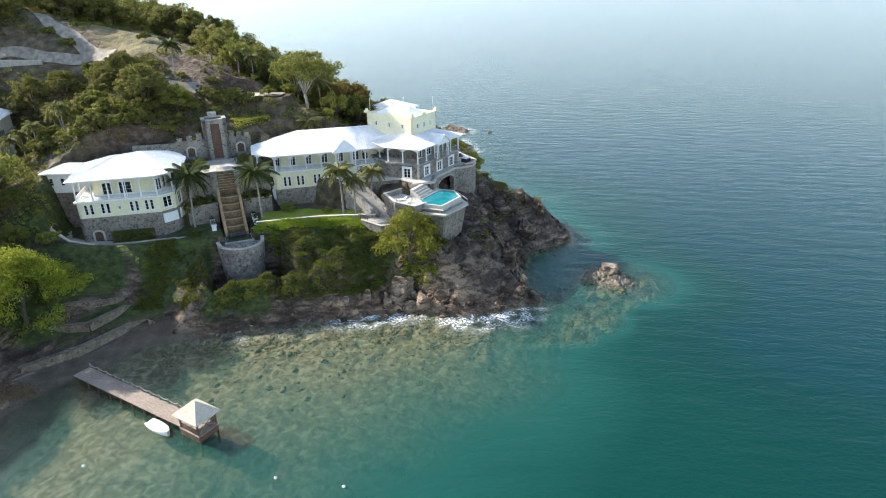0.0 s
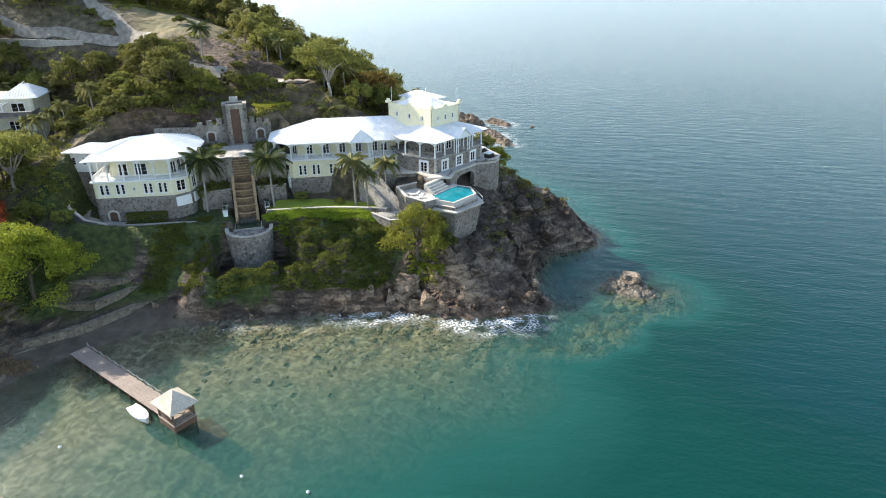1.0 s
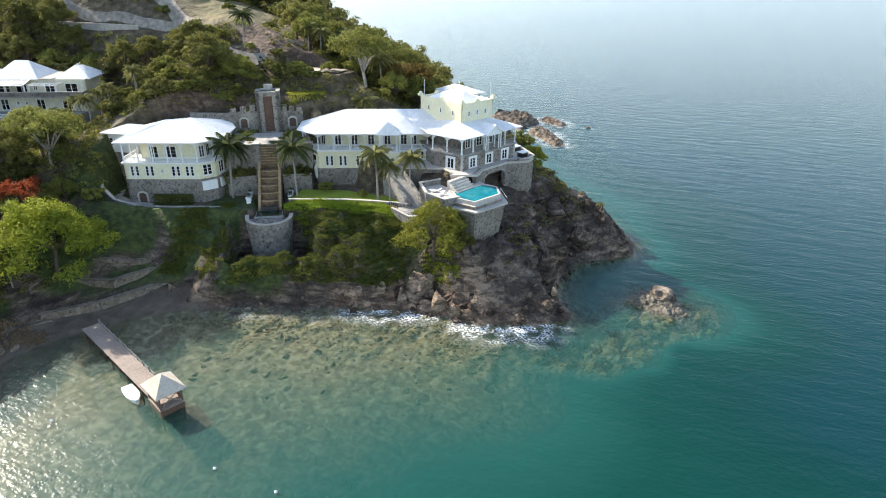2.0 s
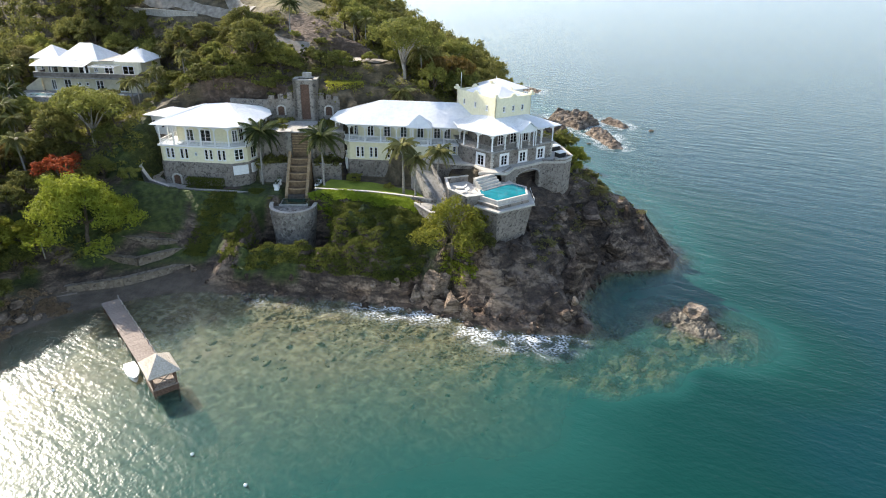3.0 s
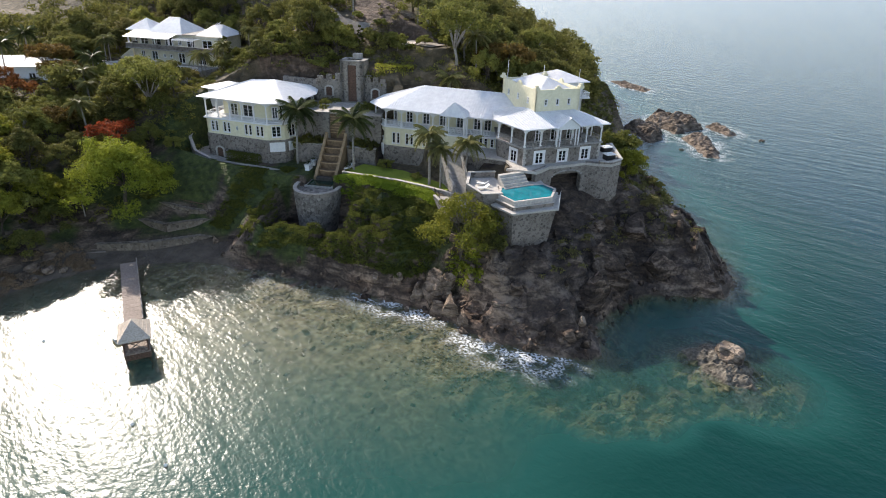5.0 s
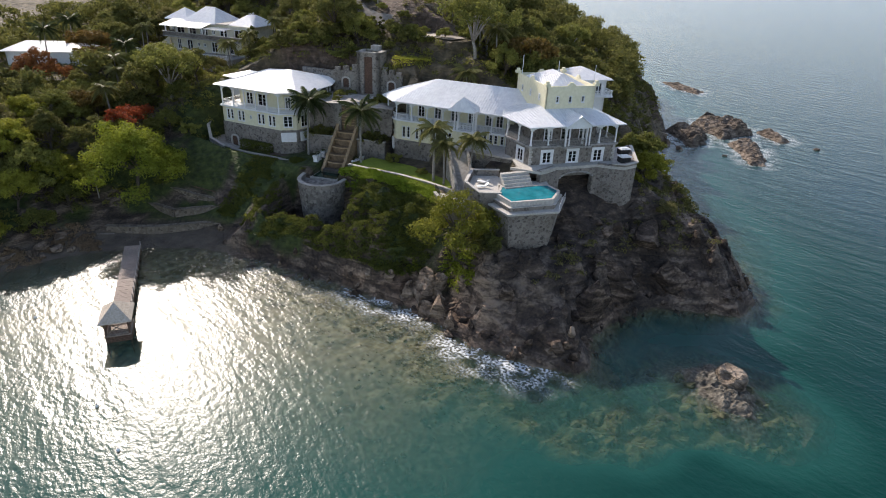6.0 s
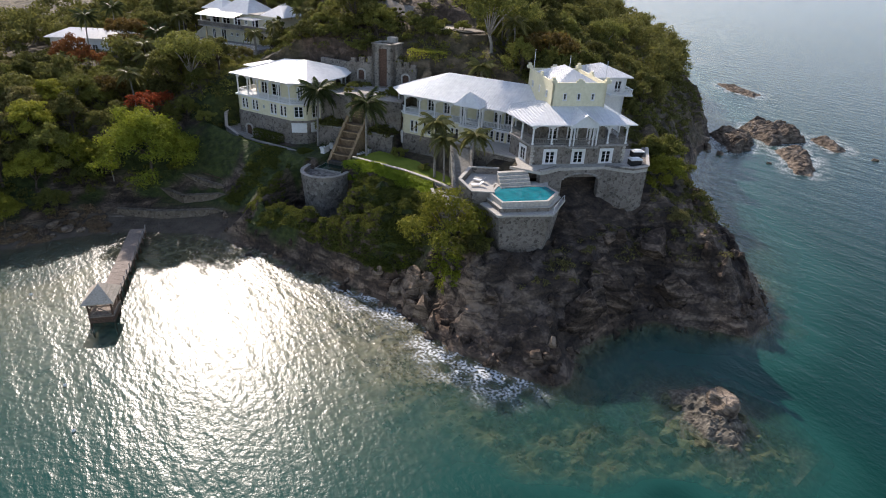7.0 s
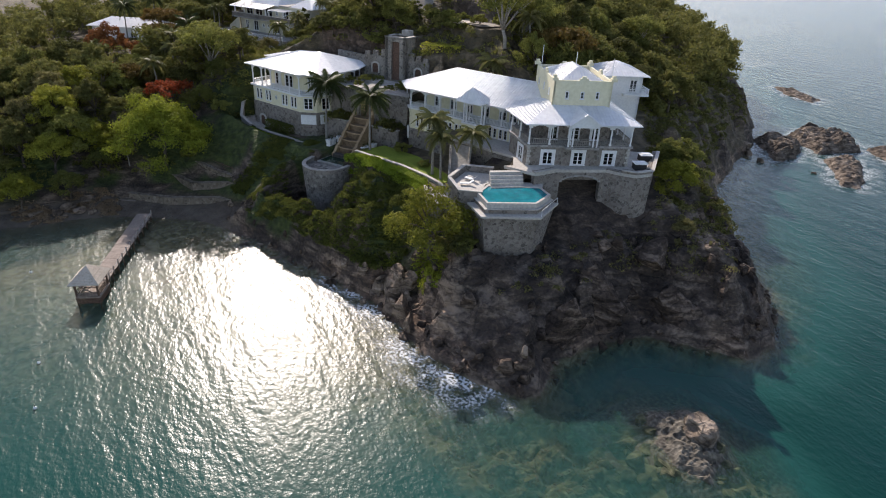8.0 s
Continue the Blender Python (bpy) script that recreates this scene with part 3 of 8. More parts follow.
MEADOW = [(-104, 168), (-96, 158), (-84, 150.5), (-72, 153), (-62, 155), (-62, 164), (-72, 180), (-84, 192), (-98, 190)]
me, X, Y = sheet("ground", steps((-700, -300, 40), (-300, -180, 8), (-180, -100, 1.8), (-100, -60, 0.9), (-60, 30, 0.42), (30, 42, 0.9), (42, 131, 6)),
                 steps((-20, 60, 8), (60, 91, 0.9), (91, 156, 0.42), (156, 168, 0.9), (168, 250, 1.8), (250, 340, 6), (340, 661, 40)), lambda x, y: land_height(x, y)[0])
Z, S, STEEP = land_height(X, Y)
gx, gy = land_height(X + 0.5, Y)[0] - Z, land_height(X, Y + 0.5)[0] - Z
slope = np.hypot(gx, gy) * 2
patch = fbm(X / 6, Y / 6, 4, 60)
grass = smooth(0.42, 0.52, patch + 0.012 * (Z - 7) + 0.08 * smooth(-36, -46, X)) * smooth(1.4, 3.4, Z) * smooth(-4, -16, X - 30 * smooth(150, 170, Y))
sand = smooth(-43, -49, X) * smooth(1.9, 1.0, Z) * smooth(-6, 1, Z)
attribute(me, "grass", grass)
attribute(me, "sand", np.maximum(sand, 0.9 * smooth(5, 2, np.hypot(X + 49.8, (Y - 88.0) * 1.3)) * smooth(0.35, 0.5, fbm(X / 3, Y / 3, 3, 55) + 0.12)))
attribute(me, "lush", smooth(-86, -80, X) * smooth(116, 111, Y))
attribute(me, "tan", np.clip(1.3 * np.exp(-((X + 8) / 9.0) ** 2 - ((Y - 103) / 4.5) ** 2), 0, 1) + (0.5 + 0.4 * smooth(-48, -40, X) * smooth(-14, -20, X)) * smooth(4.5, 1.0, Z) * smooth(0.42, 0.55, fbm(X / 3, Y / 3, 3, 15)) * smooth(-0.3, 0.4, Z))
attribute(me, "bed", smooth(0.05, -0.25, Z) * smooth(0.78, 0.55, fbm(X / 1.4, Y / 1.4, 4, 12)) * smooth(-60, -50, X))
attribute(me, "weed", smooth(-5, 2, outline_distance(X, Y, SHELF)) * smooth(0.05, -0.25, Z))
attribute(me, "bare", smooth(-1.5, 1.5, np.maximum(outline_distance(X, Y, [(-76, 147), (-64, 142.5), (-50, 144.5), (-50, 151), (-58, 156), (-72, 153.5)]), outline_distance(X, Y, [(-80, 122), (-62, 124), (-58, 134), (-70, 134), (-80, 131)])) + 5 * (fbm(X / 4, Y / 4, 3, 67) - 0.45)))
attribute(me, "dry", smooth(-3, 3, outline_distance(X, Y, MEADOW) + 8 * (fbm(X / 7, Y / 7, 3, 66) - 0.45)))
ground = tagged(new("ground", me), "rocky headland with grassy banks and a dark beach", "ground", kind="structure")


def ground_material():
    m = bpy.data.materials.new("rock, soil and grass")
    m.use_nodes = True
    t = m.node_tree
    b = t.nodes["Principled BSDF"]
    b.inputs["Roughness"].default_value = 0.92
    pos = t.nodes.new("ShaderNodeNewGeometry").outputs["Position"]

    def noise_ramp(scale, cols, detail=9, dist=0.0):
        n = t.nodes.new("ShaderNodeTexNoise")
        n.inputs["Scale"].default_value, n.inputs["Detail"].default_value = scale, detail
        n.inputs["Distortion"].default_value = dist
        t.links.new(pos, n.inputs["Vector"])
        r = t.nodes.new("ShaderNodeValToRGB")
        while len(r.color_ramp.elements) < len(cols):
            r.color_ramp.elements.new(0.5)
        for k, c in enumerate(cols):
            r.color_ramp.elements[k].position = 0.3 + 0.4 * k / (len(cols) - 1)
            r.color_ramp.elements[k].color = (*c, 1)
        t.links.new(n.outputs[0], r.inputs[0])
        return r.outputs[0], n.outputs[0]

    rock, relief = cracked_nodes(t, b, [(0.022, 0.015, 0.011), (0.072, 0.051, 0.038), (0.22, 0.165, 0.122)], 0.24, 1.7)
    lush, h2 = noise_ramp(0.9, [(0.018, 0.028, 0.006), (0.042, 0.06, 0.012), (0.08, 0.1, 0.024)])
    litter, h7 = noise_ramp(0.5, [(0.045, 0.037, 0.022), (0.1, 0.08, 0.048), (0.18, 0.138, 0.088)])
    sandc, h3 = noise_ramp(0.5, [(0.065, 0.05, 0.038), (0.14, 0.11, 0.08)])

    def mix(fac, a, c):
        k = t.nodes.new("ShaderNodeMix")
        k.data_type = "RGBA"
        t.links.new(fac, k.inputs[0])
        t.links.new(a, k.inputs[6])
        t.links.new(c, k.inputs[7])
        return k.outputs[2]

    def attr(name):
        a = t.nodes.new("ShaderNodeAttribute")
        a.attribute_name = name
        return a.outputs["Fac"]

    barec, h6 = noise_ramp(0.8, [(0.05, 0.034, 0.024), (0.1, 0.068, 0.047), (0.19, 0.135, 0.1)], 12, 0.6)
    dryc, h4 = noise_ramp(0.3, [(0.05, 0.054, 0.02), (0.13, 0.108, 0.046), (0.2, 0.155, 0.08)])
    warm = t.nodes.new("ShaderNodeMix")
    warm.data_type, warm.blend_type = "RGBA", "MULTIPLY"
    warm.clamp_result = False
    warm.inputs[7].default_value = (2.2, 2.0, 1.8, 1)
    t.links.new(attr("tan"), warm.inputs[0])
    t.links.new(rock, warm.inputs[6])
    rock = warm.outputs[2]
    green = mix(attr("lush"), litter, lush)
    col = mix(attr("sand"), mix(attr("dry"), mix(attr("bare"), mix(attr("grass"), rock, green), barec), dryc), sandc)
    bedc, h5 = noise_ramp(0.8, [(0.05, 0.041, 0.022), (0.14, 0.118, 0.074), (0.26, 0.23, 0.16)], 15, 0.9)
    weedc, h8 = noise_ramp(0.7, [(0.026, 0.034, 0.016), (0.075, 0.085, 0.042), (0.19, 0.19, 0.11)], 15, 0.9)
    col = mix(attr("weed"), mix(attr("bed"), col, bedc), weedc)
    calm = t.nodes.new("ShaderNodeMapRange")
    calm.inputs[3].default_value, calm.inputs[4].default_value = 0.7, 0.12
    t.links.new(attr("bed"), calm.inputs[0])
    t.links.new(calm.outputs[0], relief.inputs["Strength"])
    t.links.new(col, b.inputs["Base Color"])
    return m


me.materials.append(ground_material())

SKERRIES = [  # outline and height of the rocks off the far coast
    ([(-33, 251), (-36, 262), (-25, 267), (-15.5, 257), (-20, 243.5)], 3.8),
    ([(-36, 238), (-35, 246), (-28, 247), (-20.5, 234), (-22.5, 226.5)], 3.3),
    ([(-17, 240), (-15.5, 250), (-7.5, 243), (-0.5, 226), (-3, 223)], 1.7),
    ([(-16, 261), (-13.5, 268), (-5, 259.5), (-5.3, 254)], 1.8),
    ([(-78, 318), (-70.5, 320), (-56, 312), (-55, 306), (-66.5, 308)], 1.3),
]
me, X, Y = sheet("water", [-4500, -2000, -900, -450, -250] + steps((-150, -52, 2.0), (-52, 46, 1.0), (46, 110, 2.0)) + [120, 160, 260, 500, 1000, 2200, 4500],
                 [-3000, -900, -300, -100, -20] + steps((10, 78, 2.0), (78, 132, 1.0), (132, 200, 2.0)) + steps((200, 330, 2.5)) + [400, 600, 1000, 1800, 3000, 4600], lambda x, y: x * 0)
Z, S, STEEP = land_height(X, Y)
attribute(me, "depth", np.where(S > 0, 0.2, np.clip(-Z, 0, 20)))
# white foam, raised along the front and the point to paint sun glint too
attribute(me, "surf_and_glint", (0.5 + 1.6 * smooth(-30, -18, X) + 0.6 * smooth(-24, -20, X) * smooth(-6, -10, X)) * smooth(-6.5, -0.4, S) * smooth(-50, -44, X) * (0.45 + 0.85 * smooth(0.4, 0.55, fbm(X / 5, Y / 5, 2, 77))) * smooth(107, 103, Y) * smooth(12, 6, X)
          + 1.3 * smooth(-9.0, -1.0, S) * smooth(-2, 3, X) * smooth(19, 13, X) * smooth(108, 104, Y) + 0.6 * smooth(-4, -0.3, S) * smooth(160, 200, Y)
          + np.max([0.9 * smooth(-5.5, -0.5, outline_distance(X, Y, p)) for p, h in SKERRIES], axis=0))
water = tagged(new("water", me), "clear turquoise sea, deepening to blue-green", "sea", kind="structure")


def water_material():
    m = bpy.data.materials.new("sea water")
    m.use_nodes = True
    t = m.node_tree
    t.nodes.remove(t.nodes["Principled BSDF"])
    pos = t.nodes.new("ShaderNodeNewGeometry").outputs["Position"]

    def noise_of(scale, detail=3, stretch=None):
        n = t.nodes.new("ShaderNodeTexNoise")
        n.inputs["Scale"].default_value, n.inputs["Detail"].default_value = scale, detail
        if stretch:
            mp = t.nodes.new("ShaderNodeMapping")
            mp.inputs["Scale"].default_value = stretch
            mp.inputs["Rotation"].default_value = (0, 0, radians(25))
            t.links.new(pos, mp.inputs[0])
            t.links.new(mp.outputs[0], n.inputs["Vector"])
        else:
            t.links.new(pos, n.inputs["Vector"])
        return n.outputs[0]

    def math_(op, a, b_):
        k = t.nodes.new("ShaderNodeMath")
        k.operation = op
        for i, v in enumerate((a, b_)):
            if isinstance(v, (int, float)):
                k.inputs[i].default_value = v
            else:
                t.links.new(v, k.inputs[i])
        return k.outputs[0]

    def ranged(v, a, b_, c=0.0, d=1.0):
        k = t.nodes.new("ShaderNodeMapRange")
        for i, q in zip((1, 2, 3, 4), (a, b_, c, d)):
            k.inputs[i].default_value = q
        t.links.new(v, k.inputs[0])
        return k.outputs[0]

    def attr(name):
        a = t.nodes.new("ShaderNodeAttribute")
        a.attribute_name = name
        return a.outputs["Fac"]

    depth = math_("ADD", attr("depth"), ranged(noise_of(0.09, 6), 0.3, 0.7, -0.3, 0.3))
    ramp = t.nodes.new("ShaderNodeValToRGB")
    cols = ((0.0, (0.045, 0.11, 0.08)), (0.1, (0.02, 0.092, 0.072)), (0.22, (0.007, 0.063, 0.052)), (0.4, (0.0008, 0.037, 0.03)), (0.68, (0.0006, 0.031, 0.027)), (1.0, (0.0008, 0.03, 0.034)))
    while len(ramp.color_ramp.elements) < len(cols):
        ramp.color_ramp.elements.new(0.5)
    for e, (p, c) in zip(ramp.color_ramp.elements, cols):
        e.position, e.color = p, (*c, 1)
    t.links.new(ranged(depth, 0, 20), ramp.inputs[0])
    body = t.nodes.new("ShaderNodeBsdfDiffuse")
    t.links.new(ramp.outputs[0], body.inputs[0])
    clear = t.nodes.new("ShaderNodeBsdfTransparent")
    clear.inputs[0].default_value = (0.93, 0.96, 0.88, 1)
    under = t.nodes.new("ShaderNodeMixShader")
    t.links.new(ranged(depth, 0.0, 5.0, 0.03, 1.0), under.inputs[0])
    t.links.new(clear.outputs[0], under.inputs[1])
    t.links.new(body.outputs[0], under.inputs[2])
    waves = math_("ADD", math_("MULTIPLY", noise_of(0.9, 3, (1.0, 1.7, 1.0)), 0.5), math_("ADD", math_("MULTIPLY", noise_of(2.6, 3), 0.14), noise_of(0.16, 2, (0.6, 2.0, 1.0))))
    bp = t.nodes.new("ShaderNodeBump")
    bp.inputs["Strength"].default_value, bp.inputs["Distance"].default_value = 0.4, 0.5
    t.links.new(waves, bp.inputs["Height"])
    t.links.new(bp.outputs[0], body.inputs["Normal"])
    gloss = t.nodes.new("ShaderNodeBsdfGlossy")
    gloss.inputs["Roughness"].default_value = 0.26
    t.links.new(bp.outputs[0], gloss.inputs["Normal"])
    facing = t.nodes.new("ShaderNodeLayerWeight")
    facing.inputs[0].default_value = 0.5
    t.links.new(bp.outputs[0], facing.inputs["Normal"])
    mirror = math_("MULTIPLY_ADD", math_("POWER", facing.outputs["Facing"], 5.0), 0.86)
    mirror.node.inputs[2].default_value = 0.02
    broad = t.nodes.new("ShaderNodeBsdfGlossy")
    broad.inputs["Roughness"].default_value = 0.45
    t.links.new(bp.outputs[0], broad.inputs["Normal"])
    both = t.nodes.new("ShaderNodeMixShader")
    both.inputs[0].default_value = 0.04
    t.links.new(gloss.outputs[0], both.inputs[1])
    t.links.new(broad.outputs[0], both.inputs[2])
    top = t.nodes.new("ShaderNodeMixShader")
    t.links.new(mirror, top.inputs[0])
    t.links.new(under.outputs[0], top.inputs[1])
    t.links.new(both.outputs[0], top.inputs[2])
    # white for the breaking water and for sun sparkle painted along the shore
    foam_and_glint = t.nodes.new("ShaderNodeBsdfDiffuse")
    foam_and_glint.inputs[0].default_value = (0.66, 0.68, 0.68, 1)
    ff = math_("MULTIPLY", math_("MULTIPLY", attr("surf_and_glint"), ranged(noise_of(0.35, 6), 0.4, 0.58)), ranged(noise_of(2.4, 15), 0.41, 0.62, 0.0, 0.92))
    out = t.nodes.new("ShaderNodeMixShader")
    t.links.new(ff, out.inputs[0])
    t.links.new(top.outputs[0], out.inputs[1])
    t.links.new(foam_and_glint.outputs[0], out.inputs[2])
    t.links.new(out.outputs[0], t.nodes["Material Output"].inputs[0])
    return m


me.materials.append(water_material())

# ---- houses ----
def storey(parent, poly, z0, z1, mat, holes=None, name="wall", th=0.3, label=""):
    """Walls round an outline, with openings by edge."""
    for i in range(len(poly)):
        bm = bmesh.new()
        wall(bm, poly[i], poly[(i + 1) % len(poly)], z0, z1, (holes or {}).get(i, ()), th)
        bmesh.ops.remove_doubles(bm, verts=bm.verts, dist=0.001)
        part(name, bm, mat, parent, label)


def slab(parent, poly, z0, z1, mat, name="floor_slab", label=""):
    bm = bmesh.new()
    prism(bm, poly, z0, z1)
    return part(name, bm, mat, parent, label)


def left_house():
    h = thing("villa", (*LH(8, 8), 12.0), "pale yellow villa on stone base with white veranda and hip roof", "house")
    poly = [LH(*p) for p in ((-0.2, 0), (14.2, 0), (16.9, 2.0), (17.9, 6), (17.8, 12), (15, 18), (3, 17), (-0.2, 13))]
    door = (2.6, 12.0, 14.3, 1.5)
    storey(h, inset(poly, -0.12), 11.2, 16.9, M_STONE, {0: [door]}, "stone_base", 0.45, "grey rubble stone base")
    wins = {0: [(c + k, 17.5, 19.6, 0.62) for c in (1.9, 4.8, 9.9, 12.6) for k in (-0.48, 0.48)],
            1: [(1.7, 17.5, 19.7, 1.7)], 2: [(2.0, 17.3, 19.7, 1.6)], 3: [(2.0, 17.5, 19.5, 1.2), (4.5, 17.5, 19.5, 1.2)]}
    storey(h, poly, 16.9, 20.2, M_YELLOW, wins)
    for e, ws in wins.items():
        for s, lo, hi, w in ws:
            window(h, along_edge(poly[e], poly[(e + 1) % len(poly)], s, lo), w, hi - lo, 1 if w < 0.8 else 2, 0.06, 2)
    # oval light between the windows
    bm = bmesh.new()
    bmesh.ops.create_cone(bm, cap_ends=True, segments=16, radius1=0.4, radius2=0.4, depth=0.1)
    bm.transform(along_edge(poly[0], poly[1], 7.3, 18.6, 0.03) @ Matrix.Rotation(radians(90), 4, "X") @ Matrix.Diagonal((0.7, 1.15, 1, 1)))
    ov = part("oval_window", bm, M_WHITE, h)
    bm = bmesh.new()
    bmesh.ops.create_cone(bm, cap_ends=True, segments=16, radius1=0.3, radius2=0.3, depth=0.1)
    bm.transform(along_edge(poly[0], poly[1], 7.3, 18.6, 0.05) @ Matrix.Rotation(radians(90), 4, "X") @ Matrix.Diagonal((0.7, 1.15, 1, 1)))
    part("pane", bm, M_GLASS, ov)
    arch_door(h, along_edge(poly[0], poly[1], 2.6, 12.0, 0.12), 1.5, 2.3)
    slab(h, inset(poly, -0.35), 20.05, 20.35, M_WHITE)
    # dark floor: the room's shade is put into its colour
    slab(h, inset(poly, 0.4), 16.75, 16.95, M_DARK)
    veranda(h, inset(poly, 0.12), 20.35, 24.3, 3.1)
    inner = inset(poly, 2.6)
    iw = {0: [(2.5, 20.5, 22.9, 1.6), (5.8, 20.5, 22.9, 2.2)], 1: [(1.0, 20.5, 22.9, 1.0)], 2: [(1.2, 20.5, 22.9, 1.2)]}
    storey(h, inner, 20.35, 24.4, M_YELLOW, iw)
    for e, ws in iw.items():
        for s, lo, hi, w in ws:
            window(h, along_edge(inner[e], inner[(e + 1) % len(inner)], s, lo), w, hi - lo)
    slab(h, inset(poly, 0.2), 24.3, 24.38, M_WHITE, "soffit")
    roof(h, hip(inset(poly, -1.0), 24.5, [LH(6.5, 7.5), LH(10.5, 9.5)], 27.1))
    # white tent-like awnings under the bay windows
    for e in (1, 2):
        L = (Vector(poly[e + 1]) - Vector(poly[e])).length
        bm = bmesh.new()
        box(bm, -1.5, 1.5, -0.5, -0.2, 0, 1.9)
        bm.transform(along_edge(poly[e], poly[e + 1], L / 2, 14.6))
        part("bay_panel", bm, M_WHITE, h, "white painted panelled bay under the window")
    # the small wing behind, with its own low roof
    an = [LH(*p) for p in ((-8, 10.5), (-3.2, 9.5), (0.2, 10.5), (1.5, 15.5), (-6.8, 17))]
    aw = {0: [(1.2, 21.0, 22.6, 0.8), (3.4, 21.0, 22.6, 0.8)], 4: [(2.0, 21.0, 22.6, 0.8), (4.2, 21.0, 22.6, 0.8)]}
    storey(h, an, 12, 19.6, M_STONE, None, "stone_base")
    storey(h, an, 19.6, 23.6, M_WHITE, aw)
    for e, ws in aw.items():
        for s, lo, hi, w in ws:
            window(h, along_edge(an[e], an[(e + 1) % len(an)], s, lo), w, hi - lo, 1)
    roof(h, hip(inset(an, -0.7), 23.7, [LH(-3.5, 13)], 24.9))
    return h


def arch_door(parent, m, w, h):
    """A round-headed stone surround with plank leaves."""
    bm = bmesh.new()
    pts = [(-w / 2, 0)] + [(-w / 2 * math.cos(a), h * 0.72 + w / 2 * 0.6 * math.sin(a)) for a in [math.pi * k / 8 for k in range(9)]] + [(w / 2, 0)]
    o = 0.34
    big = [(-w / 2 - o, 0)] + [((-w / 2 - o) * math.cos(a), h * 0.72 + (w / 2 * 0.6 + o) * math.sin(a)) for a in [math.pi * k / 8 for k in range(9)]] + [(w / 2 + o, 0)]
    for i in range(len(pts) - 1):
        q = [pts[i], pts[i + 1], big[i + 1], big[i]]
        lo = [bm.verts.new((x, -0.16, z)) for x, z in q]
        hi = [bm.verts.new((x, 0.1, z)) for x, z in q]
        bm.faces.new(lo)
        bm.faces.new(hi[::-1])
        for a in range(4):
            b = (a + 1) % 4
            bm.faces.new((lo[b], lo[a], hi[a], hi[b]))
    bm.transform(m)
    s = part("door_surround", bm, M_PAVING, parent, "pale stone round-headed surround")
    for k in (-1, 1):
        bm = bmesh.new()
        box(bm, min(0, k * w / 2) + 0.01, max(0, k * w / 2) - 0.01, 0.1, 0.18, 0, h * 0.98)
        for j in range(1, 4):
            box(bm, k * w / 2 * j / 4 - 0.02, k * w / 2 * j / 4 + 0.02, 0.08, 0.1, 0.05, h * 0.95)
        bm.transform(m)
        part("door_leaf", bm, M_WOOD_DARK, s, "brown plank door leaf")


def main_house():
    h = thing("mansion", (*MH(14, 7), 14.0), "long pale yellow mansion with verandas, stone wing and square tower", "house")
    poly = [MH(*p) for p in ((1.2, 0.8), (27.3, 0.8), (27.3, 14), (0, 14.5), (-2.4, 11), (-2.4, 4.2))]
    storey(h, inset(poly, -0.1), 12.6, 17.0, M_STONE, {}, "stone_base", 0.45, "grey rubble stone base")
    ws = [(s + k, 17.5, 19.7, 0.6) for s in (2.2, 5.0, 8.6, 10.9) for k in (-0.48, 0.48)] + [(s + k, 18.85, 20.55, 0.62) for s in (17.9, 20.0, 22.2, 24.2) for k in (-0.48, 0.48)]
    wins = {0: ws, 5: [(2.47, 17.5, 19.9, 3.2)], 4: [(2.0, 17.6, 19.8, 1.2), (4.5, 17.6, 19.8, 1.2)]}
    storey(h, poly, 17.0, 20.8, M_YELLOW, wins)
    for e, w_ in wins.items():
        for s, lo, hi, w in w_:
            if w < 3:
                window(h, along_edge(poly[e], poly[(e + 1) % len(poly)], s, lo), w, hi - lo, 1 if w < 0.8 else 2, 0.06)
    bay = along_edge(poly[5], poly[0], 2.47, 17.5)
    rail = [tuple((bay @ Vector((x, 0.1, 0))).xy) for x in (-1.6, 1.6)]
    balustrade(h, rail, 17.5)
    bm = bmesh.new()
    for k in range(10):
        a, b = -1.6 + 0.32 * k, -1.28 + 0.32 * k
        z = 2.0 + 0.4 * math.sqrt(max(0, 1 - ((a + b) / 3.2) ** 2))
        box(bm, a, b, 0.02, 0.28, z, 2.42, bay)
    part("loggia_arch", bm, M_YELLOW, h)
    bm = bmesh.new()
    box(bm, -1.9, 1.9, -0.35, -0.1, -2.7, -0.35, bay)
    for k in range(5):
        box(bm, -1.75 + 0.7 * k, -1.2 + 0.7 * k, -0.42, -0.35, -2.5, -0.6, bay)
    part("bay_panel", bm, M_WHITE, h, "white panelled bay under the loggia")
    slab(h, inset(poly, -0.35), 20.7, 21.0, M_WHITE)
    # dark floor behind the windows, coloured as indoor shade
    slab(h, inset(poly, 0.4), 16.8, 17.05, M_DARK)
    veranda(h, inset(poly, 0.12), 21.0, 24.35, 3.3, [4, 5, 0])
    inner = inset(poly, 3.4)
    iw = {0: [(s, 21.1, 23.4, 1.3) for s in (2.5, 6, 9.5, 13, 16.5, 18.6)], 5: [(1.2, 21.1, 23.4, 1.2)]}
    storey(h, inner, 21.0, 24.4, M_YELLOW, iw)
    for e, w_ in iw.items():
        for s, lo, hi, w in w_:
            window(h, along_edge(inner[e], inner[(e + 1) % len(inner)], s, lo), w, hi - lo)
    slab(h, inset(poly, 0.2), 24.35, 24.42, M_WHITE, "soffit")
    roof(h, hip(inset(poly, -0.95), 24.55, [MH(7, 7.4), MH(26, 7.4)], 28.1))
    # the porch over the veranda's middle
    for u in (14.0, 14.6, 17.6, 18.2):
        shared("post", POST[3.35], h, Matrix.Translation((*MH(u, -0.6), 21.0)) @ Matrix.Rotation(radians(22), 4, "Z"))
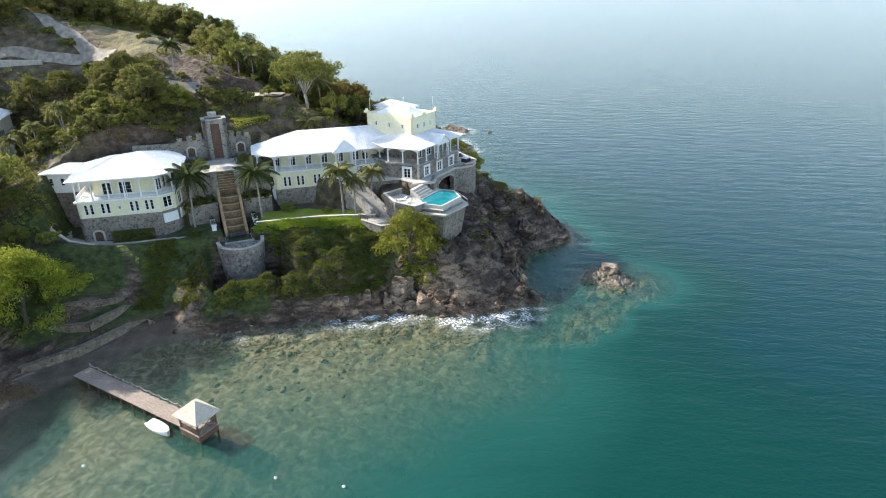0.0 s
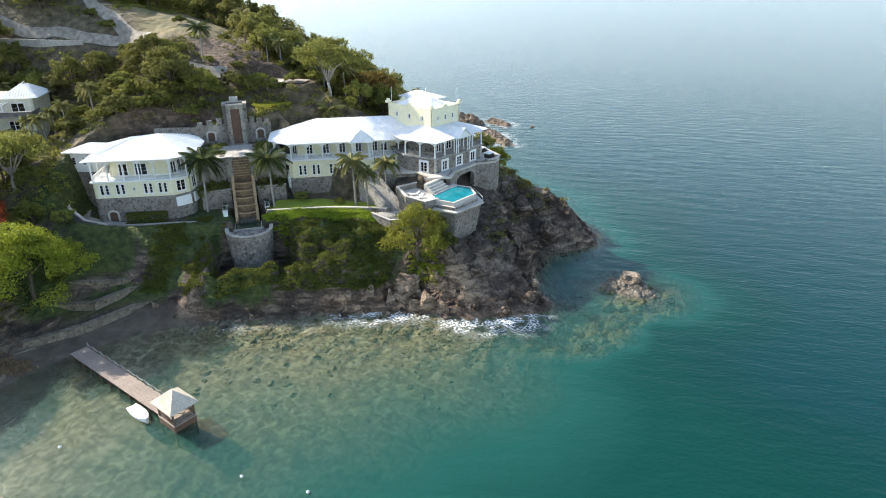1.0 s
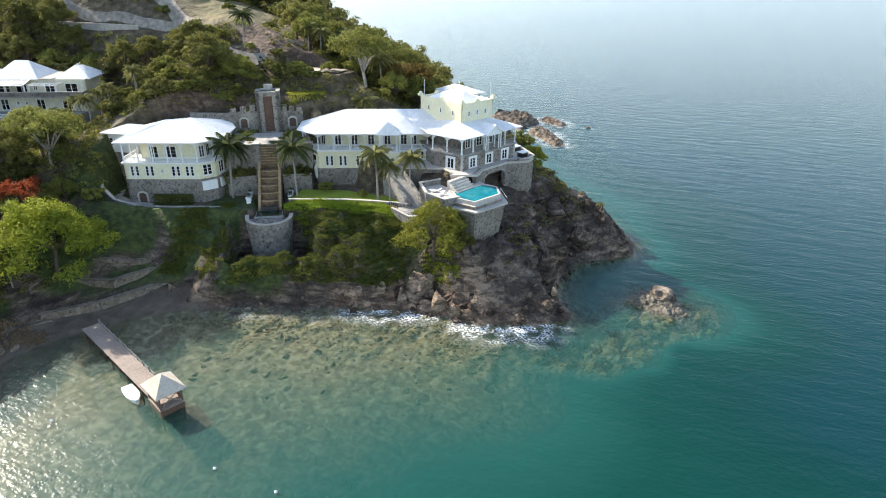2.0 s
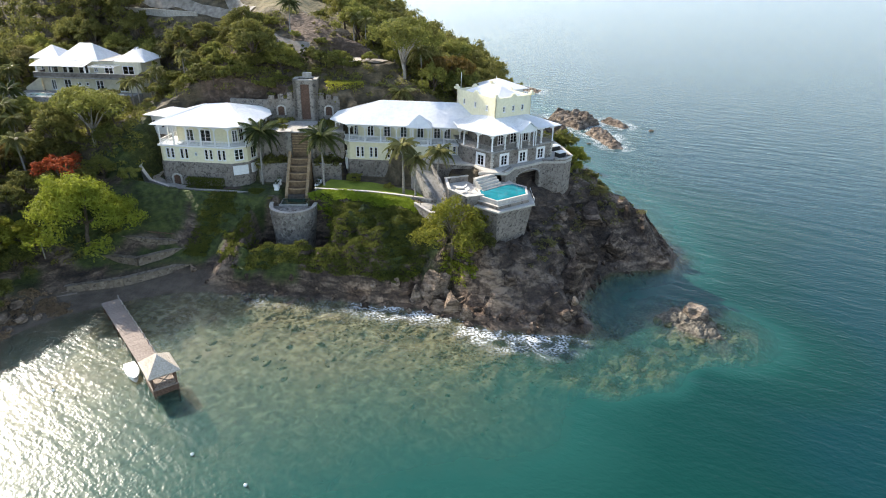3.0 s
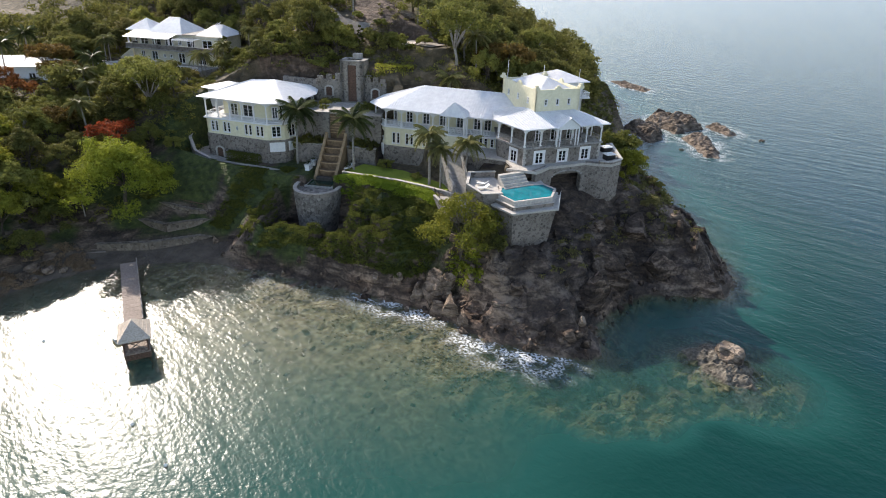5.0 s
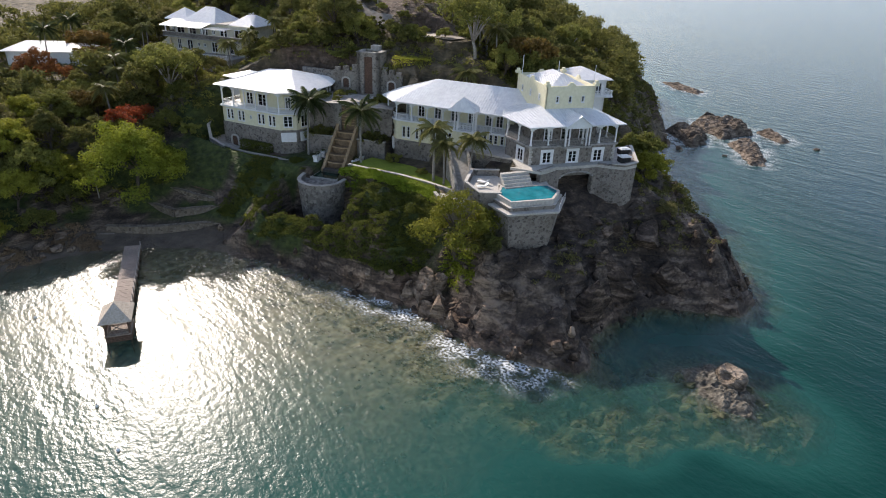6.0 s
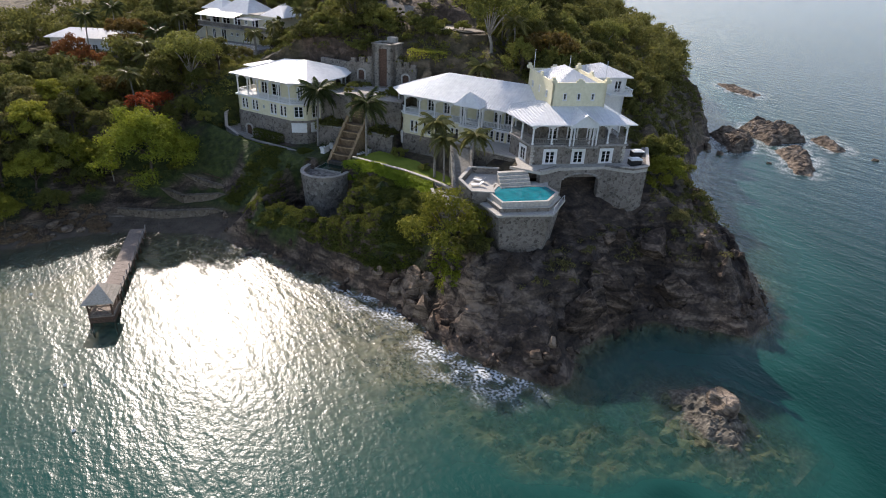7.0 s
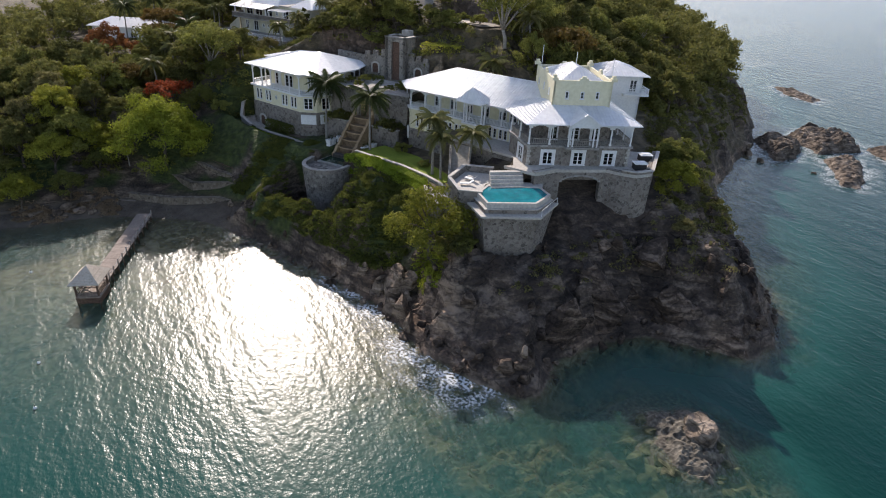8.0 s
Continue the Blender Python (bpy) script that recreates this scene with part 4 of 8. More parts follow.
    slab(h, [MH(13.7, -0.9), MH(18.5, -0.9), MH(18.5, 0.8), MH(13.7, 0.8)], 20.7, 21.0, M_WHITE)
    slab(h, [MH(13.7, -0.9), MH(18.5, -0.9), MH(18.5, 0.8), MH(13.7, 0.8)], 14.0, 20.7, M_YELLOW, "wall")
    balustrade(h, [MH(14, -0.6), MH(18.2, -0.6)], 21.0)
    roof(h, hip([MH(13.3, -2.3), MH(18.3, -2.3), MH(18.3, 2.2), MH(13.3, 2.2)], 24.85, [MH(15.8, -1.2)], 27.3), name="porch_roof")

    # stone wing
    wp = [WG(*p) for p in ((0, 0), (16, 0), (16, 15), (2, 15), (-1.5, 7))]
    wd = {0: [(3.2, 18.95, 20.95, 1.5), (8.0, 18.95, 20.95, 1.5), (12.8, 18.95, 20.95, 1.5)], 4: [(4.5, 18.9, 21.0, 1.5)]}
    storey(h, wp, 16.5, 21.85, M_STONE, wd, "stone_wall", 0.45, "grey rubble stone wall")
    for e, w_ in wd.items():
        for s, lo, hi, w in w_:
            window(h, along_edge(wp[e], wp[(e + 1) % len(wp)], s, lo, 0.02), w, hi - lo, 2, 0.42, 2, "glazed_door")
    for k in range(7):
        z = 18.8 + k * 0.42
        for u in (0, 16):
            quoin = bmesh.new()
            a = 0.55 if k % 2 else 0.35
            m = Matrix.Translation((*WG(u, 0), z)) @ Matrix.Rotation(radians(61), 4, "Z")
            sgn = 1 if u == 0 else -1
            box(quoin, min(-0.05 * sgn, a * sgn), max(-0.05 * sgn, a * sgn), -0.06, 0.5, 0, 0.36, m)
            part("quoin", quoin, M_PAVING, h, "pale stone quoin")
    slab(h, inset(wp, -0.3), 21.78, 22.1, M_STONE_PALE, label="stone-edged balcony floor")
    veranda(h, inset(wp, 0.1), 22.1, 25.35, 3.2, [4, 0, 1], M_SHADE_RAIL)
    wi = inset(wp, 2.6)
    wiw = {0: [(2.2, 22.2, 24.4, 1.3), (5.5, 22.2, 24.4, 1.6), (8.8, 22.2, 24.4, 1.3)]}
    storey(h, wi, 22.1, 25.4, M_STONE, wiw, "stone_wall", 0.3)
    for e, w_ in wiw.items():
        for s, lo, hi, w in w_:
            window(h, along_edge(wi[e], wi[(e + 1) % len(wi)], s, lo), w, hi - lo)
    slab(h, inset(wp, 0.2), 25.35, 25.41, M_WHITE, "soffit")
    ev = inset(wp, -1.0)
    roof(h, hip(ev, 25.5, [WG(5, 6), WG(11, 6)], 27.6))
    ga, gb, gc = [(*WG(5.7, -1.5), 25.5), (*WG(5.7, 4), 25.5)], [(*WG(8.1, -1.5), 27.2), (*WG(8.1, 4), 27.2)], [(*WG(10.5, -1.5), 25.5), (*WG(10.5, 4), 25.5)]
    roof(h, [[ga[1], ga[0], gb[0], gb[1]], [gc[0], gc[1], gb[1], gb[0]]], name="porch_roof")
    bm = bmesh.new()
    prism(bm, [WG(6.0, -1.2), WG(8.1, -1.2), WG(8.1, -1.0), WG(6.0, -1.0)], 25.1, [25.55, 27.0, 27.0, 25.55])
    prism(bm, [WG(8.1, -1.2), WG(10.2, -1.2), WG(10.2, -1.0), WG(8.1, -1.0)], 25.1, [27.0, 25.55, 25.55, 27.0])
    bmesh.ops.remove_doubles(bm, verts=bm.verts, dist=0.001)
    part("gable", bm, M_WHITE, h)
    for u in (5.9, 6.5, 9.7, 10.3):
        bm = bmesh.new()
        beam(bm, (*WG(u, -0.95), 22.1), (*WG(u, -0.95), 25.3), 0.2)
        part("post", bm, M_WHITE, h)
    slab(h, [WG(5.5, -1.25), WG(10.7, -1.25), WG(10.7, -0.35), WG(5.5, -0.35)], 21.76, 22.1, M_STONE_PALE)
    balustrade(h, [WG(5.9, -0.95), WG(10.3, -0.95)], 22.1, mat=M_SHADE_RAIL)

    # square tower
    tp = [WG(*p) for p in ((4, 4.4), (13.2, 4.4), (13.2, 17), (4, 17))]
    tw = {0: [(2.2, 28.1, 29.2, 0.5), (4.6, 28.1, 29.2, 0.5), (7.0, 28.1, 29.2, 0.5)], 3: [(2.6, 28.2, 29.2, 0.5), (6.3, 28.2, 29.2, 0.5), (10, 28.2, 29.2, 0.5)]}
    storey(h, tp, 22, 30.9, M_YELLOW, tw, "tower_wall")
    for e, w_ in tw.items():
        for s, lo, hi, w in w_:
            window(h, along_edge(tp[e], tp[(e + 1) % 4], s, lo), w, hi - lo, 1, 0.05, 1)
    for p in tp:
        bm = bmesh.new()
        c = Matrix.Translation((*p, 30.9)) @ Matrix.Rotation(radians(61), 4, "Z")
        box(bm, -0.45, 0.45, -0.45, 0.45, 0, 0.45, c)
        box(bm, -0.25, 0.25, -0.25, 0.25, 0.45, 0.85, c)
        part("merlon", bm, M_YELLOW, h)
    for e in range(4):
        bm = bmesh.new()
        L = (Vector(tp[(e + 1) % 4]) - Vector(tp[e])).length
        for s in (L / 2,):
            c = along_edge(tp[e], tp[(e + 1) % 4], s, 30.9)
            box(bm, -0.7, 0.7, -0.03, 0.3, 0, 0.3, c)
            box(bm, -0.35, 0.35, -0.03, 0.3, 0.3, 0.6, c)
        part("merlon", bm, M_YELLOW, h)
    roof(h, hip(inset(tp, 0.35), 30.2, [WG(8.6, 8.5), WG(8.6, 12.5)], 32.3), name="tower_roof")
    for u, v in ((4.6, 16.5), (8.6, 10), (13, 5)):
        bm = bmesh.new()
        beam(bm, (*WG(u, v), 30.5), (*WG(u, v), 34.2), 0.07)
        part("mast", bm, M_WHITE, h)
    # wing behind the tower
    bp = [WG(*p) for p in ((16.5, 17.8), (23.3, 17.8), (23.3, 26), (16.5, 26))]
    bw = {0: [(5.2, 26.4, 28.5, 1.2)], 1: [(2.5, 26.4, 28.3, 1.0), (5.5, 26.4, 28.3, 1.0)]}
    storey(h, bp, 12, 29.2, M_WHITE, bw)
    slab(h, [WG(19.8, 16.6), WG(24.4, 16.6), WG(24.4, 21), WG(23.3, 21), WG(23.3, 17.8), WG(19.8, 17.8)], 25.9, 26.2, M_WHITE, "balcony_floor")
    balustrade(h, [WG(19.9, 16.7), WG(24.3, 16.7), WG(24.3, 20.9)], 26.2)
    for e, w_ in bw.items():
        for s, lo, hi, w in w_:
            window(h, along_edge(bp[e], bp[(e + 1) % 4], s, lo), w, hi - lo)
    roof(h, hip(inset(bp, -0.9), 29.3, [WG(19.9, 21), WG(19.9, 23)], 30.9))
    return h


left_house()
main_house()

# ---- terraces, pool and walls ----
def retaining(name, pts, top, low, mat, label, width=0.5, coping=M_PAVING, closed=False, cap=0.14, category="wall"):
    """A stone wall along a line, with its coping. top: a level, or one for each point."""
    tops = [v + 0.003 * (k % 3) for k, v in enumerate(top if isinstance(top, (list, tuple)) else [top] * len(pts))]
    t = thing(name, (*pts[0], low), label, category)
    wb, cb = bmesh.new(), bmesh.new()
    n = len(pts)
    for i in range(n if closed else n - 1):
        a, b = Vector(pts[i]), Vector(pts[(i + 1) % n])
        za, zb = tops[i], tops[(i + 1) % n]
        d = (b - a).normalized()
        nn = Vector((-d.y, d.x))
        for bm, w, lo, hi, grow in ((wb, width, (low, low), (za, zb), 0.0), (cb, width + 0.16, (za, zb), (za + cap + 0.005 * (i % 2), zb + cap + 0.005 * (i % 2)), width * 0.3)):
            p, q = a - d * grow, b + d * grow
            c = [p - nn * w / 2, q - nn * w / 2, q + nn * w / 2, p + nn * w / 2]
            prism(bm, [tuple(v) for v in c], [lo[0], lo[1], lo[1], lo[0]], [hi[0], hi[1], hi[1], hi[0]])
    part("masonry", wb, mat, t)
    if cap:
        part("coping", cb, coping, t, "pale stone coping")
    return t


def block(name, poly, z0, z1, mat, label, category, kind=""):
    bm = bmesh.new()
    prism(bm, poly, z0, z1)
    return tagged(part(name, bm, mat), label, category, kind=kind)


def pool():
    rim = [(-6.9, 115.6), (-3.1, 114.5), (0.3, 120.7), (-1.3, 124.7), (-4.3, 125.4), (-8.6, 118.6)]
    t = thing("swimming_pool", (-4, 120, 9), "six-sided turquoise infinity pool on a high stone wall", "pool")
    bm = bmesh.new()
    prism(bm, inset(rim, 0.3), 15.2, 15.4)
    part("basin_floor", bm, M_POOLTILE, t)
    bm = bmesh.new()
    prism(bm, inset(rim, 0.28), 16.86, 16.98)
    part("pool_water", bm, M_POOLWATER, t, "still turquoise pool water")
    n = len(rim)
    low = inset(rim, 0.35)
    for i in range(n):
        bm = bmesh.new()
        j = (i + 1) % n
        prism(bm, [rim[i], rim[j], low[j], low[i]], 15.2, 17.08)
        part("pool_edge", bm, M_PAVING, t)
    bm = bmesh.new()
    prism(bm, inset(rim, -0.28), 15.4, 16.2)
    part("overflow_wall", bm, M_STONE, t)
    bm = bmesh.new()
    prism(bm, inset(rim, -0.42), 16.2, 16.3)
    part("overflow_lip", bm, M_PAVING, t)
    bm = bmesh.new()
    prism(bm, [(-7.4, 114.3), (-2.4, 113.1), (1.9, 120.3), (-1.0, 126.2), (-5, 122)], 15.3, 15.6)
    part("ledge", bm, M_PAVING, t, "pale ledge round the pool's outer edge")
    bm = bmesh.new()
    top = [(-8.4, 116), (-7.0, 114.7), (-2.6, 113.6), (1.4, 120.3), (-1.3, 125.8), (-6, 124)]
    low, high = [bm.verts.new((*p, 5.5)) for p in inset(top, 1.5)], [bm.verts.new((*p, 15.3)) for p in top]
    for i in range(len(top)):
        j = (i + 1) % len(top)
        bm.faces.new((low[i], low[j], high[j], high[i]))
    bm.faces.new(high)
    bm.faces.new(low[::-1])
    part("retaining_wall", bm, M_STONE, t, "high rubble stone retaining wall")
    for a, b in (((0.2, 123.4), (-0.9, 125.8)), ((1.6, 120.6), (0.2, 123.4))):
        bm = bmesh.new()
        beam(bm, (*a, 16.5), (*b, 16.5), 0.05)
        beam(bm, (*a, 15.6), (*a, 16.5), 0.05)
        beam(bm, (*b, 15.6), (*b, 16.5), 0.05)
        part("handrail", bm, M_WHITE, t)
    return t


def water_in_pool():
    m = bpy.data.materials.new("pool water")
    m.use_nodes = True
    t = m.node_tree
    b = t.nodes["Principled BSDF"]
    b.inputs["Roughness"].default_value = 0.06
    n = t.nodes.new("ShaderNodeTexNoise")
    n.inputs["Scale"].default_value = 0.7
    n.inputs["Detail"].default_value = 3
    t.links.new(t.nodes.new("ShaderNodeNewGeometry").outputs["Position"], n.inputs["Vector"])
    r = t.nodes.new("ShaderNodeValToRGB")
    r.color_ramp.elements[0].position, r.color_ramp.elements[1].position = 0.35, 0.65
    r.color_ramp.elements[0].color, r.color_ramp.elements[1].color = (0.004, 0.15, 0.185, 1), (0.008, 0.22, 0.265, 1)
    t.links.new(n.outputs[0], r.inputs[0])
    t.links.new(r.outputs[0], b.inputs["Base Color"])
    bp = t.nodes.new("ShaderNodeBump")
    bp.inputs["Strength"].default_value, bp.inputs["Distance"].default_value = 0.1, 0.2
    t.links.new(n.outputs[0], bp.inputs["Height"])
    t.links.new(bp.outputs[0], b.inputs["Normal"])
    return m


M_POOLTILE = material("pool tile", [(0.02, 0.3, 0.36), (0.03, 0.4, 0.45)], 3.0, 0.3)
M_POOLWATER = water_in_pool()
pool()

# patio beside the pool, with its parapet
PATIO = [(-12.3, 114.3), (-8.6, 113.6), (-6.6, 116.2), (-8.9, 118.9), (-9.0, 120.4), (-12.4, 122.6), (-15.4, 119.2)]
block("patio", PATIO, 8.5, 16.9, M_STONE, "stone patio bastion beside the pool", "terrace")
block("patio_paving", inset(PATIO, 0.3), 16.9, 16.98, M_PAVING, "pale stone patio paving", "paving")
retaining("parapet", [PATIO[5], PATIO[6], PATIO[0], PATIO[1], PATIO[2]], [17.9, 17.9, 17.8, 17.2, 17.1], 16.0, M_STONE, "low stone parapet with pale coping", 0.35)


def lounger(x, y, z, turn):
    t = thing("sun_lounger", (x, y, z), "white sun lounger on the patio paving", "lounger", "patio loungers")
    m = Matrix.Translation((x, y, z)) @ Matrix.Rotation(radians(turn), 4, "Z")
    bm = bmesh.new()
    box(bm, -0.95, 0.4, -0.32, 0.32, 0.26, 0.36, m)
    part("seat", bm, M_WHITE, t)
    bm = bmesh.new()
    prism(bm, [(-0.3, 0.4), (0.3, 0.4), (0.3, 1.0), (-0.3, 1.0)], [0.28, 0.28, 0.75, 0.75], [0.36, 0.36, 0.84, 0.84])
    bm.transform(m @ Matrix.Rotation(radians(-90), 4, "Z"))
    part("backrest", bm, M_WHITE, t)
    for sx in (-0.85, 0.35):
        for sy in (-0.27, 0.27):
            bm = bmesh.new()
            box(bm, sx - 0.03, sx + 0.03, sy - 0.03, sy + 0.03, 0, 0.27, m)
            part("leg", bm, M_WHITE, t)


lounger(-11.5, 117.6, 16.98, 20)
lounger(-10.2, 116.0, 16.98, 60)

# broad steps from the terrace down to the pool
stp = thing("garden_steps", (-8, 122, 16.6), "broad pale stone steps down to the pool", "steps")
for k in range(5):
    f = lambda a: (-9.3 + 2.0 * a[0] + 0.85 * a[1], 119.6 + 4.6 * a[0] - 0.5 * a[1])
    z = 18.6 - 0.36 * k
    y0 = -1.0 + 0.62 * k
    bm = bmesh.new()
    prism(bm, [f((0, y0)), f((0, y0 + 0.75)), f((1, y0 + 0.75)), f((1, y0))][::1], 15.0, z)
    bmesh.ops.recalc_face_normals(bm, faces=bm.faces)
    part("tread", bm, M_PAVING, stp)
block("pool_deck", [(-10.0, 120.4), (-8.7, 118.5), (-4.2, 125.6), (-5.6, 127.0)], 14.0, 16.95, M_PAVING, "pale paving along the pool", "paving")

# terrace before the mansion and the deck with its arched wall under the wing
DECK = [WG(*p) for p in ((-3.5, -0.5), (0.7, -3.7), (2.2, -3.1), (4.4, -1.9), (12.2, -1.6), (14.2, -3.0), (16.2, -3.9), (19.0, -3.0), (23.6, 6.6), (18, 8), (16, 0), (0, 0))]
TERRACE = [MH(14.5, -4.4), MH(27, -5.6), WG(-2.2, -1.2), WG(0.1, -0.15), WG(-0.6, 6.5), MH(27, 0.7), MH(14.5, 0.7)]
block("terrace_podium", inset(TERRACE, 0.12), 12.0, 18.45, M_STONE, "rubble stone base of the paved terrace", "terrace")
block("terrace_paving", TERRACE, 18.45, 18.75, M_PAVING, "pale paved terrace before the mansion", "terrace")
block("deck", DECK, 18.35, 18.8, M_PAVING, "stone deck along the wing", "terrace")


def arched_wall():
    t = thing("arched_wall", (*WG(8, -1.7), 8.0), "grey rubble stone sea wall with a wide arch", "wall")
    line = [WG(0.7, -3.6), WG(2.2, -3.0), WG(4.4, -1.8), WG(12.2, -1.5), WG(14.2, -2.9), WG(16.2, -3.8), WG(19.0, -2.9), WG(23.6, 6.6)]
    for i in range(len(line) - 1):
        a, b = Vector(line[i]), Vector(line[i + 1])
        d = (b - a).normalized()
        nn = Vector((-d.y, d.x))
        bm = bmesh.new()
        if i == 2:
            n = 24
            L = (b - a).length
            for k in range(n):
                s0, s1 = L * k / n, L * (k + 1) / n
                x = (k + 0.5) / n * 2 - 1
                x0 = abs(x) / 0.84
                lo = 16.3 + 1.35 * math.sqrt(max(0, 1 - x0 ** 2.2)) if x0 < 1 else 8.0
                p, q = a + d * s0, a + d * s1
                prism(bm, [tuple(p), tuple(q), tuple(q + nn * 1.1), tuple(p + nn * 1.1)], lo, 18.4)
        else:
            low = 8.0
            prism(bm, [tuple(a), tuple(b), tuple(b + nn * 0.9), tuple(a + nn * 0.9)], low, 19.2 if i > 3 else 18.9)
        part("masonry", bm, M_STONE, t)
    # the arch's ring of cut stones
    a, b = Vector(line[2]), Vector(line[3])
    d, L = (b - a).normalized(), (b - a).length
    nn = Vector((-d.y, d.x))
    for k in range(17):
        x = -0.84 + 1.68 * (k + 0.5) / 17
        x0 = abs(x) / 0.84
        z = 16.3 + 1.35 * math.sqrt(max(0, 1 - x0 ** 2.2))
        c = a + d * (L * (x + 1) / 2)
        bm = bmesh.new()
        m = Matrix.Translation((*c, z + 0.1)) @ Matrix.Rotation(math.atan2(d.y, d.x), 4, "Z")
        box(bm, -0.2, 0.2, -0.06, 0.5, -0.12, 0.14, m)
        part("voussoir", bm, M_STONE_PALE, t)
    # back of the vault
    bm = bmesh.new()
    p, q = a + nn * 5.2, b + nn * 5.2
    prism(bm, [tuple(p), tuple(q), tuple(q + nn * 0.4), tuple(p + nn * 0.4)], 8, 18.35)
    part("vault_back", bm, M_STONE, t)
    cop = bmesh.new()
    for i in (0, 1, 4, 5, 6):
        z = 19.2 if i > 3 else 18.9
        beam(cop, (*line[i], z + 0.06), (*line[i + 1], z + 0.06), 0.55, 0.14)
    part("coping", cop, M_PAVING, t)
    return t


arched_wall()


def service_box(x, y, z, turn):
    t = thing("planter_box", (x, y, z), "black box with a white lid on the deck", "box", "boxes on the deck")
    m = Matrix.Translation((x, y, z)) @ Matrix.Rotation(radians(turn), 4, "Z")
    bm = bmesh.new()
    box(bm, -0.9, 0.9, -0.7, 0.7, 0, 0.95, m)
    part("body", bm, M_IRON, t)
    bm = bmesh.new()
    box(bm, -1.0, 1.0, -0.8, 0.8, 0.95, 1.1, m)
    box(bm, -0.7, 0.7, -0.5, 0.5, 1.1, 1.2, m)
    part("lid", bm, M_WHITE, t)


service_box(*WG(17.6, -1.0), 18.8, 61)
service_box(*WG(20.0, 3.2), 18.8, 61)


# ramp from the terrace down to the lawn path
def ramp():
    t = thing("garden_ramp", (-19, 121, 13), "long pale stone ramp with side walls", "ramp")
    top, foot = [(-24.4, 122.6), (-21.8, 124.9)], [(-16.3, 117.0), (-14.4, 118.8)]
    bm = bmesh.new()
    prism(bm, [top[0], foot[0], foot[1], top[1]], 12.0, [18.3, 13.6, 13.6, 18.3])
    part("slope", bm, M_CONCRETE, t)
    for a, b in ((top[0], foot[0]), (top[1], foot[1])):
        bm = bmesh.new()
        d = (Vector(b) - Vector(a)).normalized()
        nn = Vector((-d.y, d.x)) * 0.2
        c = [Vector(a) - nn, Vector(b) - nn, Vector(b) + nn, Vector(a) + nn]
        prism(bm, [tuple(v) for v in c], 12.0, [19.2, 14.5, 14.5, 19.2])
        part("side_wall", bm, M_STONE_PALE, t)


ramp()
block("garden_path", [(-19.6, 115.2), (-15.0, 113.2), (-12.3, 114.6), (-14.2, 118.6), (-17.0, 117.2)], 10.0, 13.5, M_CONCRETE, "pale concrete garden path", "path")
retaining("path_wall", [(-19.4, 114.6), (-15.2, 112.7), (-13.0, 113.5)], [13.8, 13.3, 13.3], 9.5, M_STONE, "low stone wall beside the garden path", 0.35)
gr = thing("gate_rail", (-18.8, 114.4, 13.6), "black iron railing beside the path", "railing")
for k in range(5):
    bm = bmesh.new()
    p = (-20.4 + 0.55 * k, 115.7 - 0.3 * k)
    beam(bm, (*p, 13.0), (*p, 14.7), 0.07)
    part("post", bm, M_IRON, gr)
bm = bmesh.new()
beam(bm, (-20.4, 115.7, 14.6), (-18.2, 114.5, 14.6), 0.07)
part("rail", bm, M_IRON, gr)

# lawn, its wall and the hedge before it
M_LAWN = material("mown lawn", [(0.15, 0.21, 0.02), (0.26, 0.32, 0.04)], 6.0, 0.95, stain=0.35, bump=0.6)
LAWN = [(-40.6, 113.0), (-35.3, 114.7), (-30, 116.6), (-24.1, 117.5), (-19.6, 117.5), (-20.5, 121), (-33, 121.5), (-41.5, 119)]
block("lawn_bed", LAWN, 12.8, 13.5, M_LAWN, "bright green mown lawn", "lawn", "structure")
retaining("lawn_wall", [(-40.6, 112.6), (-35.3, 114.4), (-30, 116.3), (-24.1, 117.2), (-19.6, 117.2), (-17.0, 116.6)], [13.6, 13.6, 13.6, 13.7, 13.9, 14.2], 10.5, M_STONE_PALE, "curving stone garden wall with pale coping", 0.4)

# terrace wall before the villa, curling up on its flank
retaining("villa_terrace_wall", [(-82, 112.5), (-81, 107), (-77.5, 103), (-73, 101.2), (-68.8, 101.8)], [17.2, 16.4, 15.0, 13.4, 12.5], 9.5, M_STONE_PALE, "curving stone garden wall beside the villa", 0.45)
retaining("villa_terrace_wall", [(-67, 102.6), (-62.8, 103.6), (-56.7, 106.0), (-50.3, 107.8), (-47.5, 108.4)], 12.25, 8.5, M_STONE, "long stone terrace wall before the villa", 0.5, M_CONCRETE)
block("villa_path", [(-81.5, 110), (-77, 102.8), (-70, 102.2), (-66.5, 103.2), (-66.5, 104.6), (-71.5, 104.3), (-76, 106), (-79.5, 111)], 11.6, 12.2, M_CONCRETE, "pale concrete path round the villa", "path")


def shelter(x, y, z, w, d, turn, label):
    """An open lean-to on posts."""
    t = thing("shelter", (x, y, z), label, "shelter")
    m = Matrix.Translation((x, y, z)) @ Matrix.Rotation(radians(turn), 4, "Z")
    bm = bmesh.new()
    box(bm, -w / 2, w / 2, -d / 2, d / 2, 3.0, 3.15, m)
    part("roof", bm, M_CONCRETE, t)
    for sx in (-1, 1):
        for sy in (-1, 1):
            bm = bmesh.new()
            box(bm, sx * (w / 2 - 0.3) - 0.1, sx * (w / 2 - 0.3) + 0.1, sy * (d / 2 - 0.3) - 0.1, sy * (d / 2 - 0.3) + 0.1, -2, 3.0, m)
            part("post", bm, M_PALMBARK, t)


shelter(-80.5, 103.0, 7.6, 6.0, 4.5, 20, "open shelter with a flat pale roof on posts")


